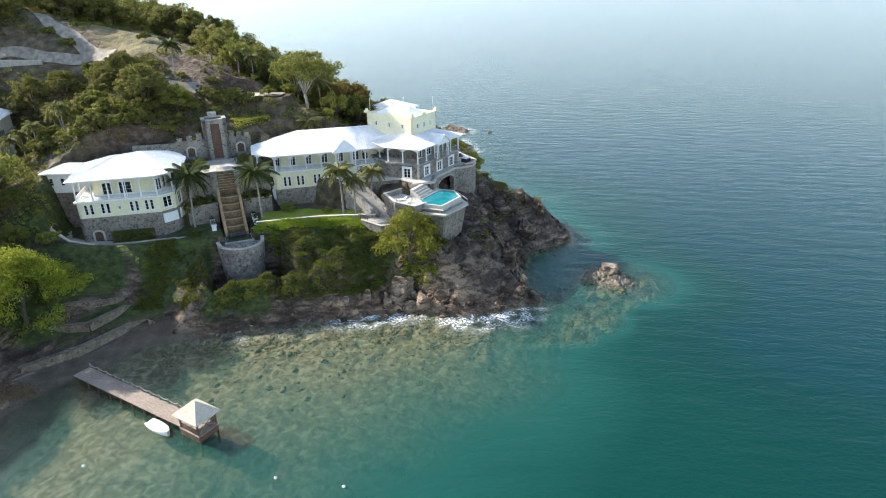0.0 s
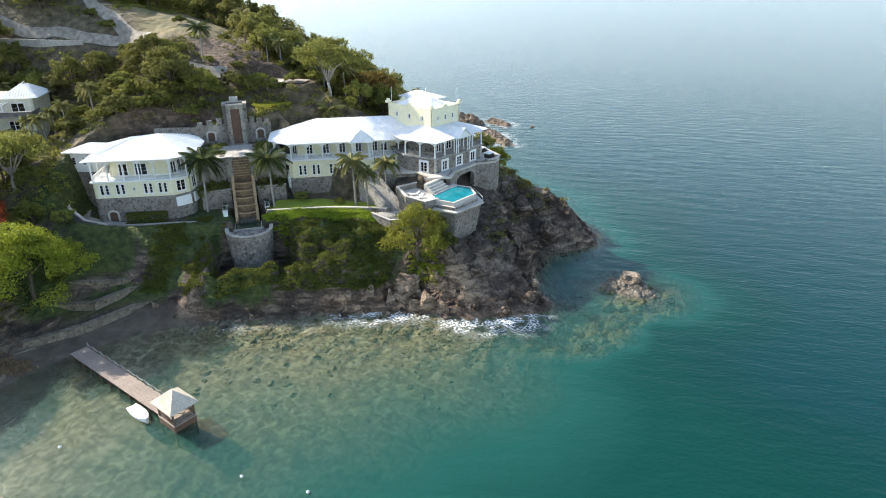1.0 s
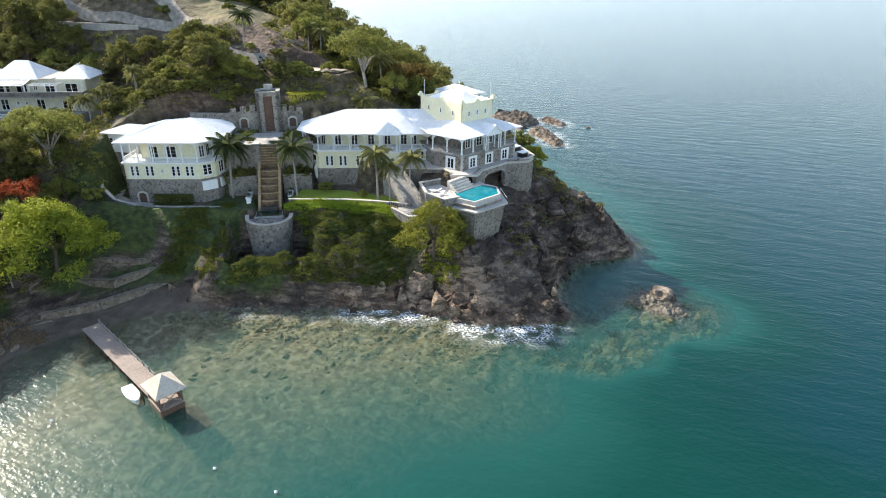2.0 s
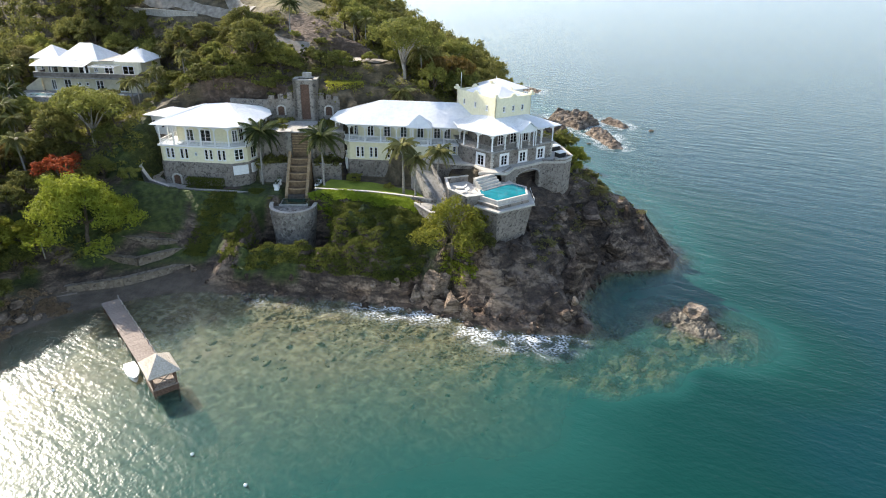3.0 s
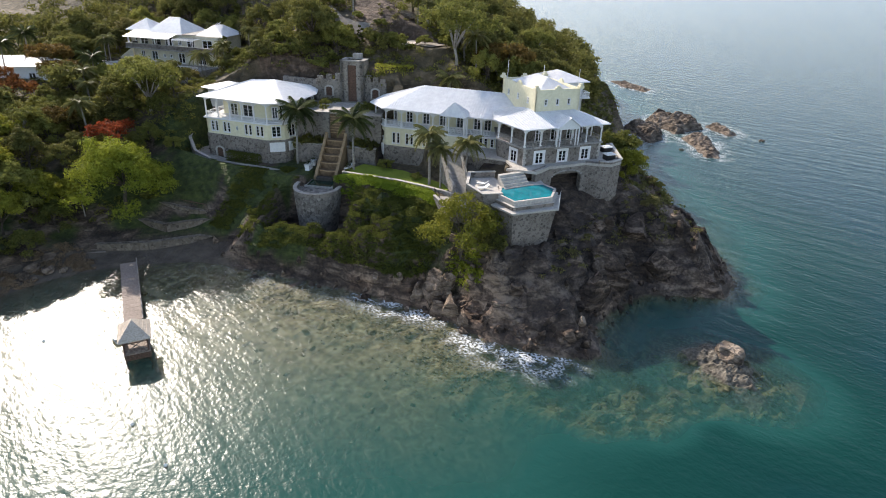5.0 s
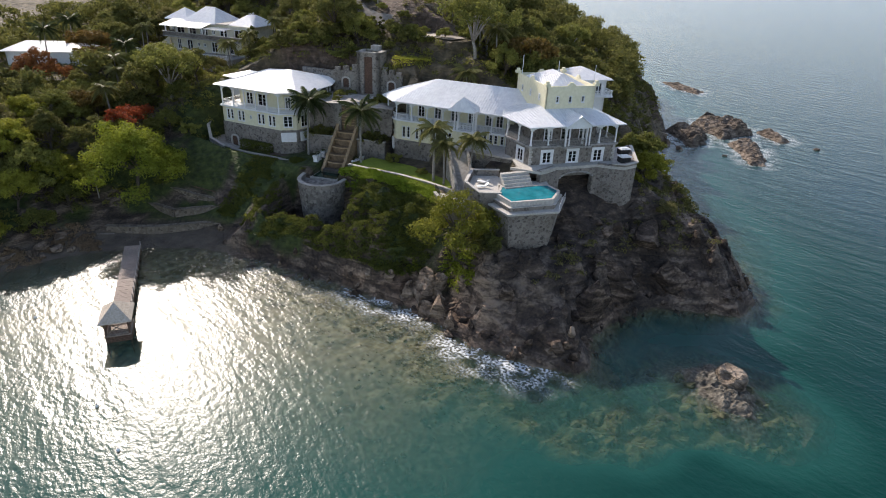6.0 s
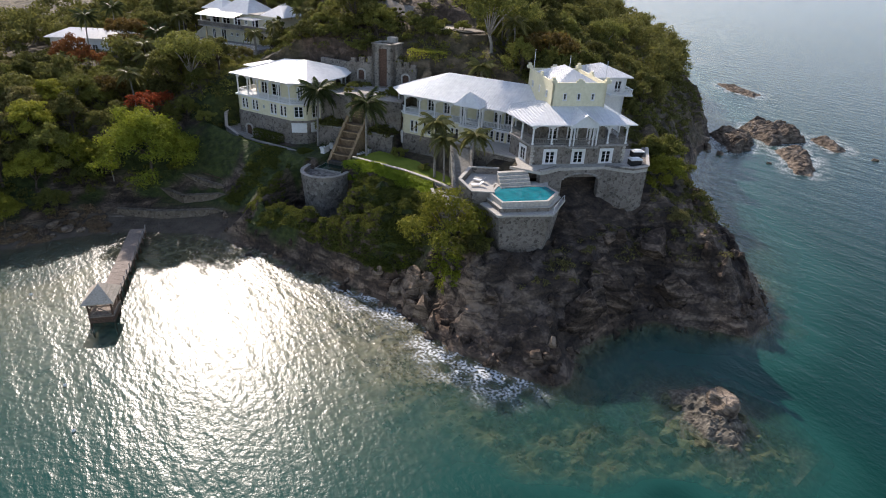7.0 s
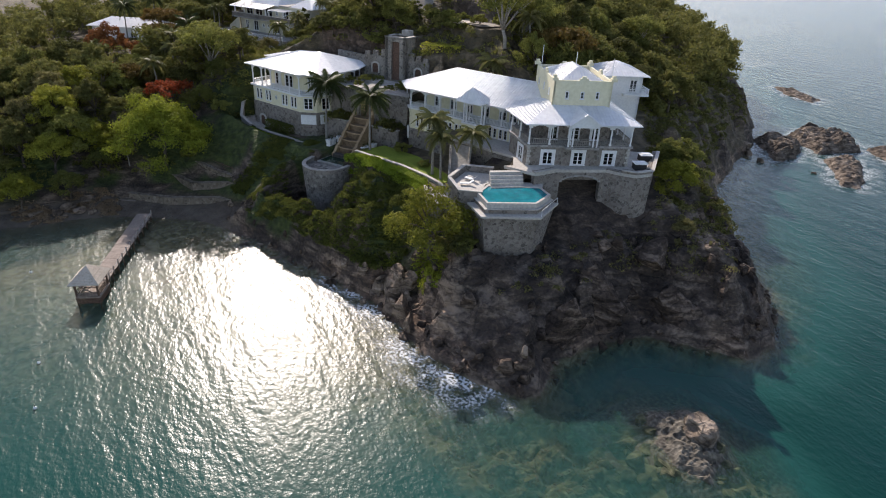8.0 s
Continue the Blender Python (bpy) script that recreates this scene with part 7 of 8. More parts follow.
bv, bf = np.array([v.co[:] for v in ball.verts]), np.array([[v.index for v in f.verts] for f in ball.faces])
ball.free()
k = len(cx)
shape = bv[None] * (0.75 + 0.5 * r.rand(k, len(bv), 1)) * (r.uniform(0.07, 0.3, (k, 1, 1)) * np.stack([r.uniform(0.8, 1.5, k), r.uniform(0.7, 1.2, k), r.uniform(0.4, 0.7, k)], 1)[:, None, :])
shape += np.stack([cx, cy, np.minimum(cz, -0.25)], 1)[:, None, :]
me = bpy.data.meshes.new("reef_cobbles")
me.from_pydata(shape.reshape(-1, 3).tolist(), [], (bf[None] + (np.arange(k) * len(bv))[:, None, None]).reshape(-1, 3).tolist())
me.materials.append(M_REEF)
tagged(new("reef_cobbles", me), "small olive stones over the shallow reef", "stones", kind="stuff")
# brown rock cut above the driveway
for x, y, z, a, b, c in ((-66, 150, 34, 5, 4, 5.5), (-60.5, 151, 33, 4.5, 3.5, 5), (-71, 151, 36, 4, 3.5, 4.5), (-64, 154, 38, 5, 3.5, 3.0)):
    boulder("rock_cut", rng.choice(ROCKS_RED), x, y, z, a, b, c, rng.uniform(0, 6.3), "raw brown rock cut above the driveway", "rock cut")


# ---- plants ----
def leaf_cloud(name, mat, seed, blobs, leaves, size, squash=0.75):
    """A mesh of many small leaf blades over lumpy clumps (x, y, z, radius)."""
    r = np.random.RandomState(seed)
    w = np.array([b[3] ** 2 for b in blobs])
    pick = r.choice(len(blobs), leaves, p=w / w.sum())
    B = np.array(blobs)[pick]
    d = r.normal(size=(leaves, 3))
    d /= np.linalg.norm(d, axis=1)[:, None]
    d[:, 2] = np.where(d[:, 2] < -0.75, -d[:, 2] * 0.6, d[:, 2])
    lump = 1 + 0.2 * np.sin(4.3 * d[:, 0] + 1.7 * pick) * np.sin(3.9 * d[:, 1] + 2.9 * pick) + 0.14 * np.sin(9.1 * d[:, 2] + 6.7 * d[:, 0] + pick)
    rad = B[:, 3] * lump * (0.5 + 0.58 * r.rand(leaves) ** 0.55)
    c = B[:, :3] + d * rad[:, None] * np.array([1, 1, squash])
    nrm = d + r.normal(size=(leaves, 3)) * 0.42
    nrm /= np.linalg.norm(nrm, axis=1)[:, None]
    t1 = np.cross(nrm, r.normal(size=(leaves, 3)))
    t1 /= np.linalg.norm(t1, axis=1)[:, None]
    t2 = np.cross(nrm, t1)
    s = size * (0.55 + 0.9 * r.rand(leaves))[:, None]
    v = np.stack([c - t1 * s * 0.6 + t2 * s * 0.45, c - t1 * s * 0.6 - t2 * s * 0.45, c + t1 * s], 1).reshape(-1, 3)
    me = bpy.data.meshes.new(name)
    me.from_pydata(v.tolist(), [], np.arange(leaves * 3).reshape(-1, 3).tolist())
    me.materials.append(mat)
    return me


def tree(name, mat, seed, height=8.0, spread=4.2, leaves=2200, size=0.36, flat=0.45, label="", blobs=22, bark=None, category="tree", dome=False):
    """A tree at the origin: tapered trunk with limbs, and a crown of clumps, each with smaller clumps on it, of many leaves."""
    r = random.Random(seed)
    t = thing(name, (0, 0, 0), label, category)
    cl = []
    zc = height * (1 - flat * 0.5)
    for k in range(blobs):
        a = k * 2.399 + r.uniform(-0.5, 0.5)
        q = math.sqrt((k + 0.5) / blobs) * spread * r.uniform(0.7, 1.08)
        top = height * flat * 0.5 * (1 - (q / spread) ** 2)
        if dome:
            rise = math.sqrt(max(0.0, 1.03 - (q / spread) ** 2))
            cl.append((q * math.cos(a), q * math.sin(a), height * (0.07 + 0.83 * rise * r.uniform(0.8, 1.04)), spread * r.uniform(0.19, 0.32)))
            continue
        cl.append((q * math.cos(a), q * math.sin(a), zc + top * r.uniform(0.1, 1.0) - (q / spread) * height * 0.14 + r.uniform(-0.06, 0.06) * height, spread * r.uniform(0.17, 0.31)))
    bm = bmesh.new()
    fork = height * r.uniform(0.25, 0.38)
    lean = Vector((r.uniform(-0.5, 0.5), r.uniform(-0.5, 0.5), 0))
    r0 = 0.026 * height
    tube(bm, [(0, 0, -1.2), (lean.x * 0.3, lean.y * 0.3, fork * 0.5), (lean.x, lean.y, fork)], [r0 * 1.25, r0, r0 * 0.85], 8)
    for k in range(0, blobs, max(1, blobs // 8)):
        x, y, z, q = cl[k]
        mid = Vector((lean.x + (x - lean.x) * 0.45, lean.y + (y - lean.y) * 0.45, fork + (z - fork) * 0.55 + r.uniform(-0.3, 0.3)))
        tube(bm, [(lean.x, lean.y, fork - 0.15), tuple(mid), (x, y, z)], [r0 * 0.6, r0 * 0.38, r0 * 0.12], 6)
    part("trunk", bm, bark or M_BARK, t, smooth=True)
    small = []
    for x, y, z, q in cl:
        for _ in range(2):
            a, u = r.uniform(0, 6.283), r.uniform(-0.1, 0.9)
            h = math.sqrt(1 - u * u)
            small.append((x + q * h * math.cos(a), y + q * h * math.sin(a), z + q * u * 0.85, q * r.uniform(0.35, 0.6)))
    ob = new("crown", leaf_cloud(name + "_crown", mat, seed, cl + small, leaves, size))
    ob.parent = t
    return t


def frond_mesh(name, mat, seed, length=3.4, droop=1.7, pairs=38):
    r = random.Random(seed)
    vs, fs = [], []

    def at(u):
        return Vector((length * (u - 0.12 * u * u), 0, 0.9 * u - droop * u * u))

    for k in range(12):
        p, q = at(k / 12), at((k + 1) / 12)
        w = 0.05 * (1 - k / 14)
        i = len(vs)
        vs += [p + Vector((0, -w, 0)), p + Vector((0, w, 0)), q + Vector((0, w, 0)), q + Vector((0, -w, 0))]
        fs.append((i, i + 1, i + 2, i + 3))
    for k in range(pairs):
        u = 0.1 + 0.9 * (k + 0.5) / pairs
        p = at(u)
        L = (0.35 + 0.75 * math.sin(math.pi * min(1, u * 0.95 + 0.05))) * r.uniform(0.85, 1.1)
        for s in (-1, 1):
            tip = p + Vector((0.45 * L, s * L * 0.62, -0.68 * L + r.uniform(-0.15, 0.15)))
            i = len(vs)
            vs += [p + Vector((-0.05, 0, 0)), p + Vector((0.05, 0, 0.02)), tip + Vector((0.02, 0, 0)), (p + tip) / 2 + Vector((-0.07, 0, 0.05))]
            fs.append((i, i + 1, i + 2, i + 3))
    me = bpy.data.meshes.new(name)
    me.from_pydata([tuple(v) for v in vs], [], fs)
    me.materials.append(mat)
    return me


def palm(name, mats, seed, height, label, fronds=30, length=3.6):
    r = random.Random(seed)
    t = thing(name, (0, 0, 0), label, "palm")
    bm = bmesh.new()
    bx, by = r.uniform(-0.5, 0.5), r.uniform(-0.5, 0.5)
    pts = [(bx * (k / 6) ** 2, by * (k / 6) ** 2, -0.8 + (height + 0.8) * k / 6) for k in range(7)]
    tube(bm, pts, [0.27, 0.2, 0.18, 0.165, 0.15, 0.14, 0.13], 8)
    part("trunk", bm, M_PALMBARK, t, smooth=True)
    bm = bmesh.new()
    tube(bm, [(bx, by, height - 0.7), (bx, by, height - 0.2), (bx, by, height + 0.4)], [0.16, 0.2, 0.09], 7)
    part("crownshaft", bm, M_HEDGE, t, smooth=True)
    kinds = [frond_mesh("frond", mats, seed + 10 * k, length * r.uniform(0.9, 1.1), d) for k, d in enumerate((1.5, 2.4, 3.3))]
    for k in range(fronds):
        a = k * 2.399
        lift = 0.75 - 1.05 * ((k + 0.5) / fronds)
        ob = new("frond", kinds[0 if k < fronds * 0.3 else (1 if k < fronds * 0.7 else 2)])
        ob.parent = t
        ob.matrix_basis = Matrix.Translation((bx, by, height + 0.15)) @ Euler((r.uniform(-0.2, 0.2), -lift, a)).to_matrix().to_4x4() @ Matrix.Diagonal((r.uniform(0.85, 1.1),) * 3 + (1,))
    return t


def plant(proto, x, y, scale=1.0, turn=0.0, z=None, label="", group=""):
    ob = copy_thing(proto, Matrix.Translation((x, y, height_at(x, y) if z is None else z)) @ Matrix.Rotation(turn, 4, "Z") @ Matrix.Diagonal((scale, scale, scale, 1)))
    return tagged(ob, label, "", group)


M_LEAF_MID = leafage("mid green leaves", (0.07, 0.08, 0.022), (0.3, 0.3, 0.075))
M_LEAF_LIME = leafage("light green leaves", (0.11, 0.122, 0.016), (0.4, 0.39, 0.06))
M_LEAF_BANK = leafage("dark creeper leaves", (0.036, 0.045, 0.012), (0.14, 0.155, 0.034))
M_LEAF_BRICK = leafage("brick-red blossom", (0.07, 0.06, 0.015), (0.34, 0.11, 0.045))
M_LEAF_OLIVE2 = leafage("yellowing leaves", (0.12, 0.13, 0.02), (0.36, 0.345, 0.06))
PROTO = {
    "round": tree("tree", M_LEAF, 1, 8.0, 4.3, 7600, 0.23, 1.05, "dense dark green broadleaf tree on the hillside", 30, dome=True),
    "dense": tree("tree", M_LEAF, 61, 9.5, 4.0, 7600, 0.23, 1.2, "tall dense dark green tree on the hillside", 28, dome=True),
    "umbrella": tree("tree", M_LEAF_MID, 2, 9.0, 5.4, 7400, 0.22, 0.42, "wide flat-crowned green tree with pale limbs", 30, M_PALMBARK),
    "light": tree("tree", M_LEAF_OLIVE, 3, 7.0, 3.6, 5200, 0.22, 1.0, "olive green hillside tree", 22, dome=True),
    "feather": tree("tree", M_LEAF_MID, 4, 7.5, 4.0, 6400, 0.22, 1.05, "fresh green hillside tree", 26, dome=True),
    "lime": tree("tree", M_LEAF_LIME, 14, 7.5, 4.2, 9000, 0.2, 1.05, "light yellow-green round tree behind the beach", 30, dome=True),
    "yellow": tree("tree", M_LEAF_YEL, 5, 8.0, 5.2, 26000, 0.155, 1.3, "bright yellow-green domed tree above the beach", 44, dome=True),
    "olive": tree("tree", M_LEAF_OLIVE2, 6, 8.0, 4.4, 8000, 0.17, 0.95, "yellow-olive tree on the cliff", 34),
    "red": tree("tree", M_LEAF_RED, 7, 7.0, 4.2, 3000, 0.22, 0.35, "flamboyant tree in scarlet bloom", 18),
    "rust": tree("tree", M_LEAF_RUST, 8, 7.0, 4.4, 5000, 0.24, 0.4, "flat-topped tree with rusty blossom", 20),
    "redrust": tree("tree", M_LEAF_BRICK, 17, 7.0, 4.4, 5200, 0.24, 0.9, "round tree with brick-red blossom", 20),
    "column": tree("tree", M_LEAF_BANK, 9, 10.0, 1.5, 3600, 0.24, 1.5, "tall dark columnar tree", 20),
    "bush": tree("bush", M_LEAF_MID, 10, 1.9, 1.5, 1500, 0.17, 1.1, "rounded green garden bush", 12, None, "bush"),
    "shrub": tree("bush", M_LEAF, 11, 2.1, 1.6, 1500, 0.17, 1.1, "dark green shrub on the slope", 12, None, "bush"),
    "palm": palm("palm_tree", M_PALM, 20, 9.0, "tall palm with pale trunk and dark fronds"),
    "palm2": palm("palm_tree", M_PALM_YEL, 40, 7.5, "slim palm with pale yellowish fronds", 20, 2.9),
}
for ob in PROTO.values():
    ob.location = (-420, 470, height_at(-420, 470))

PLANTED = [  # kind, x, y, size, turn
    ("palm", -53.6, 112.3, 1.2, 0.4), ("palm", -40.4, 115.3, 1.2, 2.0), ("palm2", -24.2, 118.9, 1.25, 1.0), ("palm2", -21.6, 118.9, 1.0, 3.0), ("palm2", -18.9, 122.6, 1.1, 5.0),
    ("palm", -68.4, 143.0, 0.85, 1.0), ("palm", -46.7, 154.9, 1.0, 2.2), ("palm2", -53.0, 152.0, 0.8, 0.3), ("palm2", -57.0, 153.0, 0.8, 4.0),
    ("palm2", -132.0, 113.7, 0.9, 0.0), ("palm2", -102.1, 94.4, 1.0, 1.0), ("palm", -113.0, 101.0, 1.0, 2.0), ("palm2", -93.0, 118.0, 0.8, 2.0), ("palm2", -96.0, 124.0, 0.8, 4.4), ("palm2", -36.0, 139.5, 1.3, 0.9), ("palm", -146, 99, 1.0, 0.5),
    ("umbrella", -37.2, 143.0, 1.4, 0.6), ("feather", -31.5, 145.5, 0.9, 2.6), ("rust", -31.0, 152.0, 1.6, 1.0), ("round", -26.0, 158.0, 1.2, 0.0), ("feather", -27.0, 150.0, 1.2, 4.0),
    ("round", -70.4, 131.5, 1.35, 1.0), ("round", -78.0, 138.0, 0.9, 3.0), ("palm2", -91.0, 131.0, 0.8, 2.0), ("palm2", -95.5, 135.0, 0.85, 1.0), ("palm2", -87.5, 127.0, 0.75, 3.6), ("palm2", -99.0, 131.5, 0.8, 5.0), ("light", -92.0, 139.0, 0.6, 5.0), ("light", -103.0, 140.0, 0.6, 2.0), ("feather", -97.5, 143.5, 0.55, 1.0), ("light", -88.0, 121.0, 0.5, 2.0), ("feather", -91.5, 126.0, 0.45, 2.0), ("feather", -64.0, 134.0, 0.9, 0.3), ("round", -84.0, 140.0, 0.75, 5.0),
    ("yellow", -71.5, 84.5, 1.62, 0.5), ("lime", -78.1, 72.9, 1.05, 2.0), ("lime", -76.8, 65.2, 1.05, 1.0), ("lime", -85.0, 67.5, 1.15, 3.0), ("feather", -74.0, 73.0, 0.8, 0.0), ("round", -82.5, 79.0, 0.7, 1.0), ("feather", -70.5, 66.5, 0.75, 4.0), ("lime", -93.4, 73.0, 1.1, 4.0), ("lime", -70.0, 58.5, 0.9, 2.0), ("umbrella", -84.5, 99.0, 1.25, 2.0), ("feather", -80.5, 99.6, 0.75, 1.0), ("dense", -87.5, 100.3, 1.0, 0.4), ("round", -88.8, 93.5, 0.85, 2.2), ("feather", -78.5, 95.0, 0.7, 3.0), ("dense", -79.5, 92.0, 0.55, 1.2), ("round", -85.3, 83.6, 0.7, 5.0), ("feather", -83.5, 87.5, 0.6, 0.8), ("lime", -76.4, 76.5, 0.8, 2.0), ("bush", -74.0, 97.5, 1.5, 0.0), ("bush", -71.5, 92.0, 1.4, 2.0), ("bush", -70.0, 88.8, 1.2, 1.0), ("dense", -90.0, 95.0, 1.1, 1.0), ("palm2", -107.2, 96.4, 1.15, 2.0), ("palm2", -100.5, 101.0, 1.0, 4.0), ("palm2", -93.0, 108.5, 0.9, 1.3), ("palm2", -97.0, 119.5, 0.9, 2.3), ("palm2", -90.5, 121.5, 0.8, 0.3), ("palm", -134.3, 89.4, 1.0, 1.0), ("palm2", -130.7, 112.0, 0.9, 0.0), ("rust", -129.5, 98.0, 1.3, 0.0), ("dense", -131, 147.7, 1.4, 0.0), ("dense", -140, 146, 1.4, 2.0), ("dense", -124, 145, 1.1, 4.0), ("dense", -136, 141, 1.2, 1.0), ("round", -100, 147.0, 1.0, 1.0),
    ("red", -81.6, 88.7, 1.1, 0.0), ("rust", -95.0, 84.0, 1.1, 1.0), ("rust", -118.0, 96.0, 1.2, 0.4), ("redrust", -117.0, 82.5, 1.3, 0.4), ("red", -104.0, 80.5, 0.7, 1.4), ("rust", -91.0, 103.0, 0.9, 3.2),
    ("olive", -9.0, 109.0, 1.4, 0.0), ("shrub", -5.6, 111.4, 1.7, 1.0), ("shrub", -3.8, 110.2, 1.4, 2.0), ("column", -94.5, 125.5, 1.05, 0.0), ("feather", -109.0, 108.5, 0.8, 2.0), ("feather", -103.0, 113.0, 0.75, 3.0), ("light", -98.5, 116.5, 0.8, 1.0), ("feather", -114.5, 105.5, 0.7, 1.0), ("column", -60.5, 137.5, 0.6, 0.4),
    ("feather", -3.5, 157.0, 1.1, 0.7), ("light", 8.8, 143.6, 0.5, 0.7), ("lime", 0.5, 150.5, 0.9, 2.4), ("feather", -4.5, 156.5, 0.8, 1.4), ("feather", -8.5, 160.0, 0.7, 2.0), ("feather", *WG(25.5, 12), 0.5, 1.0), ("feather", *WG(27.5, 15), 0.45, 2.0),
    ("shrub", *AX(-4.2, 7.6), 1.15, 0.0), ("shrub", *AX(-6.4, 7.6), 1.25, 1.0), ("shrub", *AX(4.4, 7.6), 1.15, 2.0), ("shrub", *AX(6.6, 7.6), 1.25, 3.0), ("shrub", *AX(-8.2, 7.4), 1.2, 5.0), ("bush", *AX(-3.6, 10.8), 0.7, 0.0), ("bush", *AX(3.6, 10.8), 0.7, 3.0), ("bush", *AX(-4.6, 14.0), 0.9, 4.0), ("bush", *AX(4.6, 14.0), 0.9, 5.0), ("bush", *AX(-6.6, 12.5), 0.8, 5.0), ("bush", *AX(6.0, 12.6), 0.8, 2.0),
    *[("bush" if k % 3 else "shrub", *LH(-6 + 2.9 * k, 20.6 + 1.1 * (k % 3)), 1.1 + 0.25 * (k % 4), 1.3 * k) for k in range(9)],
    ("bush", -36.5, 120.1, 1.15, 0.0), ("bush", -41.0, 114.6, 0.8, 1.0), ("bush", -28.0, 119.6, 0.8, 1.0), ("bush", -5.0, 112.0, 1.5, 0.0), ("bush", -7.6, 113.0, 1.4, 2.0), ("bush", -3.6, 111.2, 1.1, 1.0),
]
for kind, x, y, size, turn in PLANTED:
    plant(PROTO[kind], x, y, size, turn, group="garden palms" if kind.startswith("palm") else "trees" if kind != "bush" else "garden bushes")

# the wooded hillside
COVE = [(-90, 88), (-92, 78), (-80, 76), (-75, 80), (-75, 86), (-60, 82), (-52, 96), (-52, 101), (-60, 103), (-76, 99)]
KEEP = [COVE, [LH(-15, -10), LH(22, -8), LH(20, 22), LH(-9, 20)], [MH(-8, -12), MH(30, -10), WG(26, -5), WG(26, 28), WG(4, 22), MH(-6, 17)], [AX(-9, -12), AX(9, -12), AX(10, 23), AX(-10, 23)],
        [(-134, 108), (-107, 103), (-86, 113), (-98, 130), (-104, 136), (-134, 128)], [(-150, 100), (-146, 76), (-128, 64), (-110, 84), (-120, 102)], [(-112, 168), (-128, 150), (-128, 146), (-98, 147), (-86, 144), (-78, 141), (-72, 134), (-44, 136), (-42, 149), (-62, 152), (-70, 162), (-78, 180), (-88, 190), (-100, 190)],
        [(-93, 112), (-104, 128), (-110, 140), (-100, 149), (-84, 147), (-74, 140), (-56, 141), (-46, 134), (-52, 126), (-62, 124), (-84, 116)]]
BARE = [[LH(-9, -2), LH(19, -6), LH(19, 20), LH(-9, 19)], [AX(-18, -12), AX(10, -12), AX(10, 25), AX(-18, 25)], [MH(-6, -10), MH(28, -10), MH(28, 18), MH(-6, 18)], [(-79, 131.5), (-81, 130.5), (-89, 114.5), (-87, 114)]]
LINES = [[(-117, 168), (-111, 163.2), (-97, 157), (-90, 154.5)], [(-97, 156), (-118, 155.9), (-127, 154.9), (-150, 157)], [(-78, 142.5), (-66, 140.2), (-62, 141.5)], [(-56, 143.8), (-44, 144.3)], [(-80, 131), (-88.6, 113)]]
rng = random.Random(9)
FAR = []
spots = [(p[1], p[2], 3.4 * p[3]) for p in PLANTED if p[0] != "bush"]
kinds = ["round"] * 5 + ["dense"] * 5 + ["feather"] * 6 + ["light"] * 4 + ["umbrella"] + ["palm2"] * 2
n = 0
cx, cy = np.array([rng.uniform(-190, 6) for _ in range(9000)]), np.array([rng.uniform(40, 300) for _ in range(9000)])
cz, cs, _ = land_height(cx, cy)
free = (np.max([outline_distance(cx, cy, poly) for poly in KEEP], axis=0) < -1.5) & (np.min([outline_distance(cx, cy, ln, False) for ln in LINES], axis=0) > 4.5)
free &= (cs > np.where(cy > 150, np.where(cx > -60, 12, 6), 9)) & (cz > 4) & ((cy > 126) | (cx < -58)) & ((cx < -24) | (cy > 180))
for x, y, z in zip(cx[free].tolist(), cy[free].tolist(), cz[free].tolist()):
    size = rng.uniform(0.6, 1.25)
    far = math.hypot(x + 70, y - 120) > 82
    if any((x - a) ** 2 + (y - b) ** 2 < (r_ * 0.5 + 1.75 * size) ** 2 * (1.7 if far else 1.0) for a, b, r_ in spots):
        continue
    kind = rng.choice(kinds)
    if y > 150 and x > -60 and kind == "palm2":
        kind = "round"
    spots.append((x, y, 3.2 * size))
    if far or n >= 238:
        FAR.append((x, y, z, size))
        continue
    plant(PROTO[kind], x, y, size, rng.uniform(0, 6.3), z, group="hillside trees")
    n += 1
for x, y, size in ((-66, 138, 1.6), (-63, 136.5, 1.3), (-57, 139.5, 1.5), (-54.5, 141, 1.4), (-46.5, 143, 1.3), (-70, 136, 1.7), (-74, 137.5, 1.5), (-60, 143.5, 1.1), (-55, 145, 1.0), (-48, 150, 1.2), (-52, 150.5, 1.0), (-42.5, 146, 1.5), (-67, 142.8, 1.0), (-80, 145, 1.7), (-86, 148, 1.5), (-75, 144.5, 1.4), (-95, 152, 1.6), (-104, 158, 1.5), (-110, 160, 1.4), (-92, 148.5, 1.8), (-84, 160, 1.3), (-72, 160, 1.2)):
    plant(PROTO["bush"], x, y, size, x, group="garden bushes")
# low bushes on the open slope between the villa, the rail and the gatehouse
k = 0
while k < 60:
    x, y = rng.uniform(-92, -44), rng.uniform(110, 140)
    if max(float(outline_distance(np.array([x]), np.array([y]), p)[0]) for p in BARE) > -1.0 or (x > -58 and y < 128) or math.hypot(x + 66, y - 112) < 14 or (y < 114 and x > -88):
        continue
    plant(PROTO[rng.choice(("bush", "bush", "shrub"))], x, y, rng.uniform(0.9, 1.9), rng.uniform(0, 6.3), group="slope bushes")
    k += 1
blobs = []
for x, y, z, size in FAR:
    for k in range(6):
        blobs.append((x + rng.uniform(-2.2, 2.2) * size, y + rng.uniform(-2.2, 2.2) * size, z + rng.uniform(1.5, 8.0) * size, rng.uniform(1.3, 2.5) * size))
tagged(new("far_woods", leaf_cloud("far_woods", M_LEAF, 77, blobs, 400 * len(FAR), 0.5)), "dense green woods over the far hillside", "woods", kind="stuff")


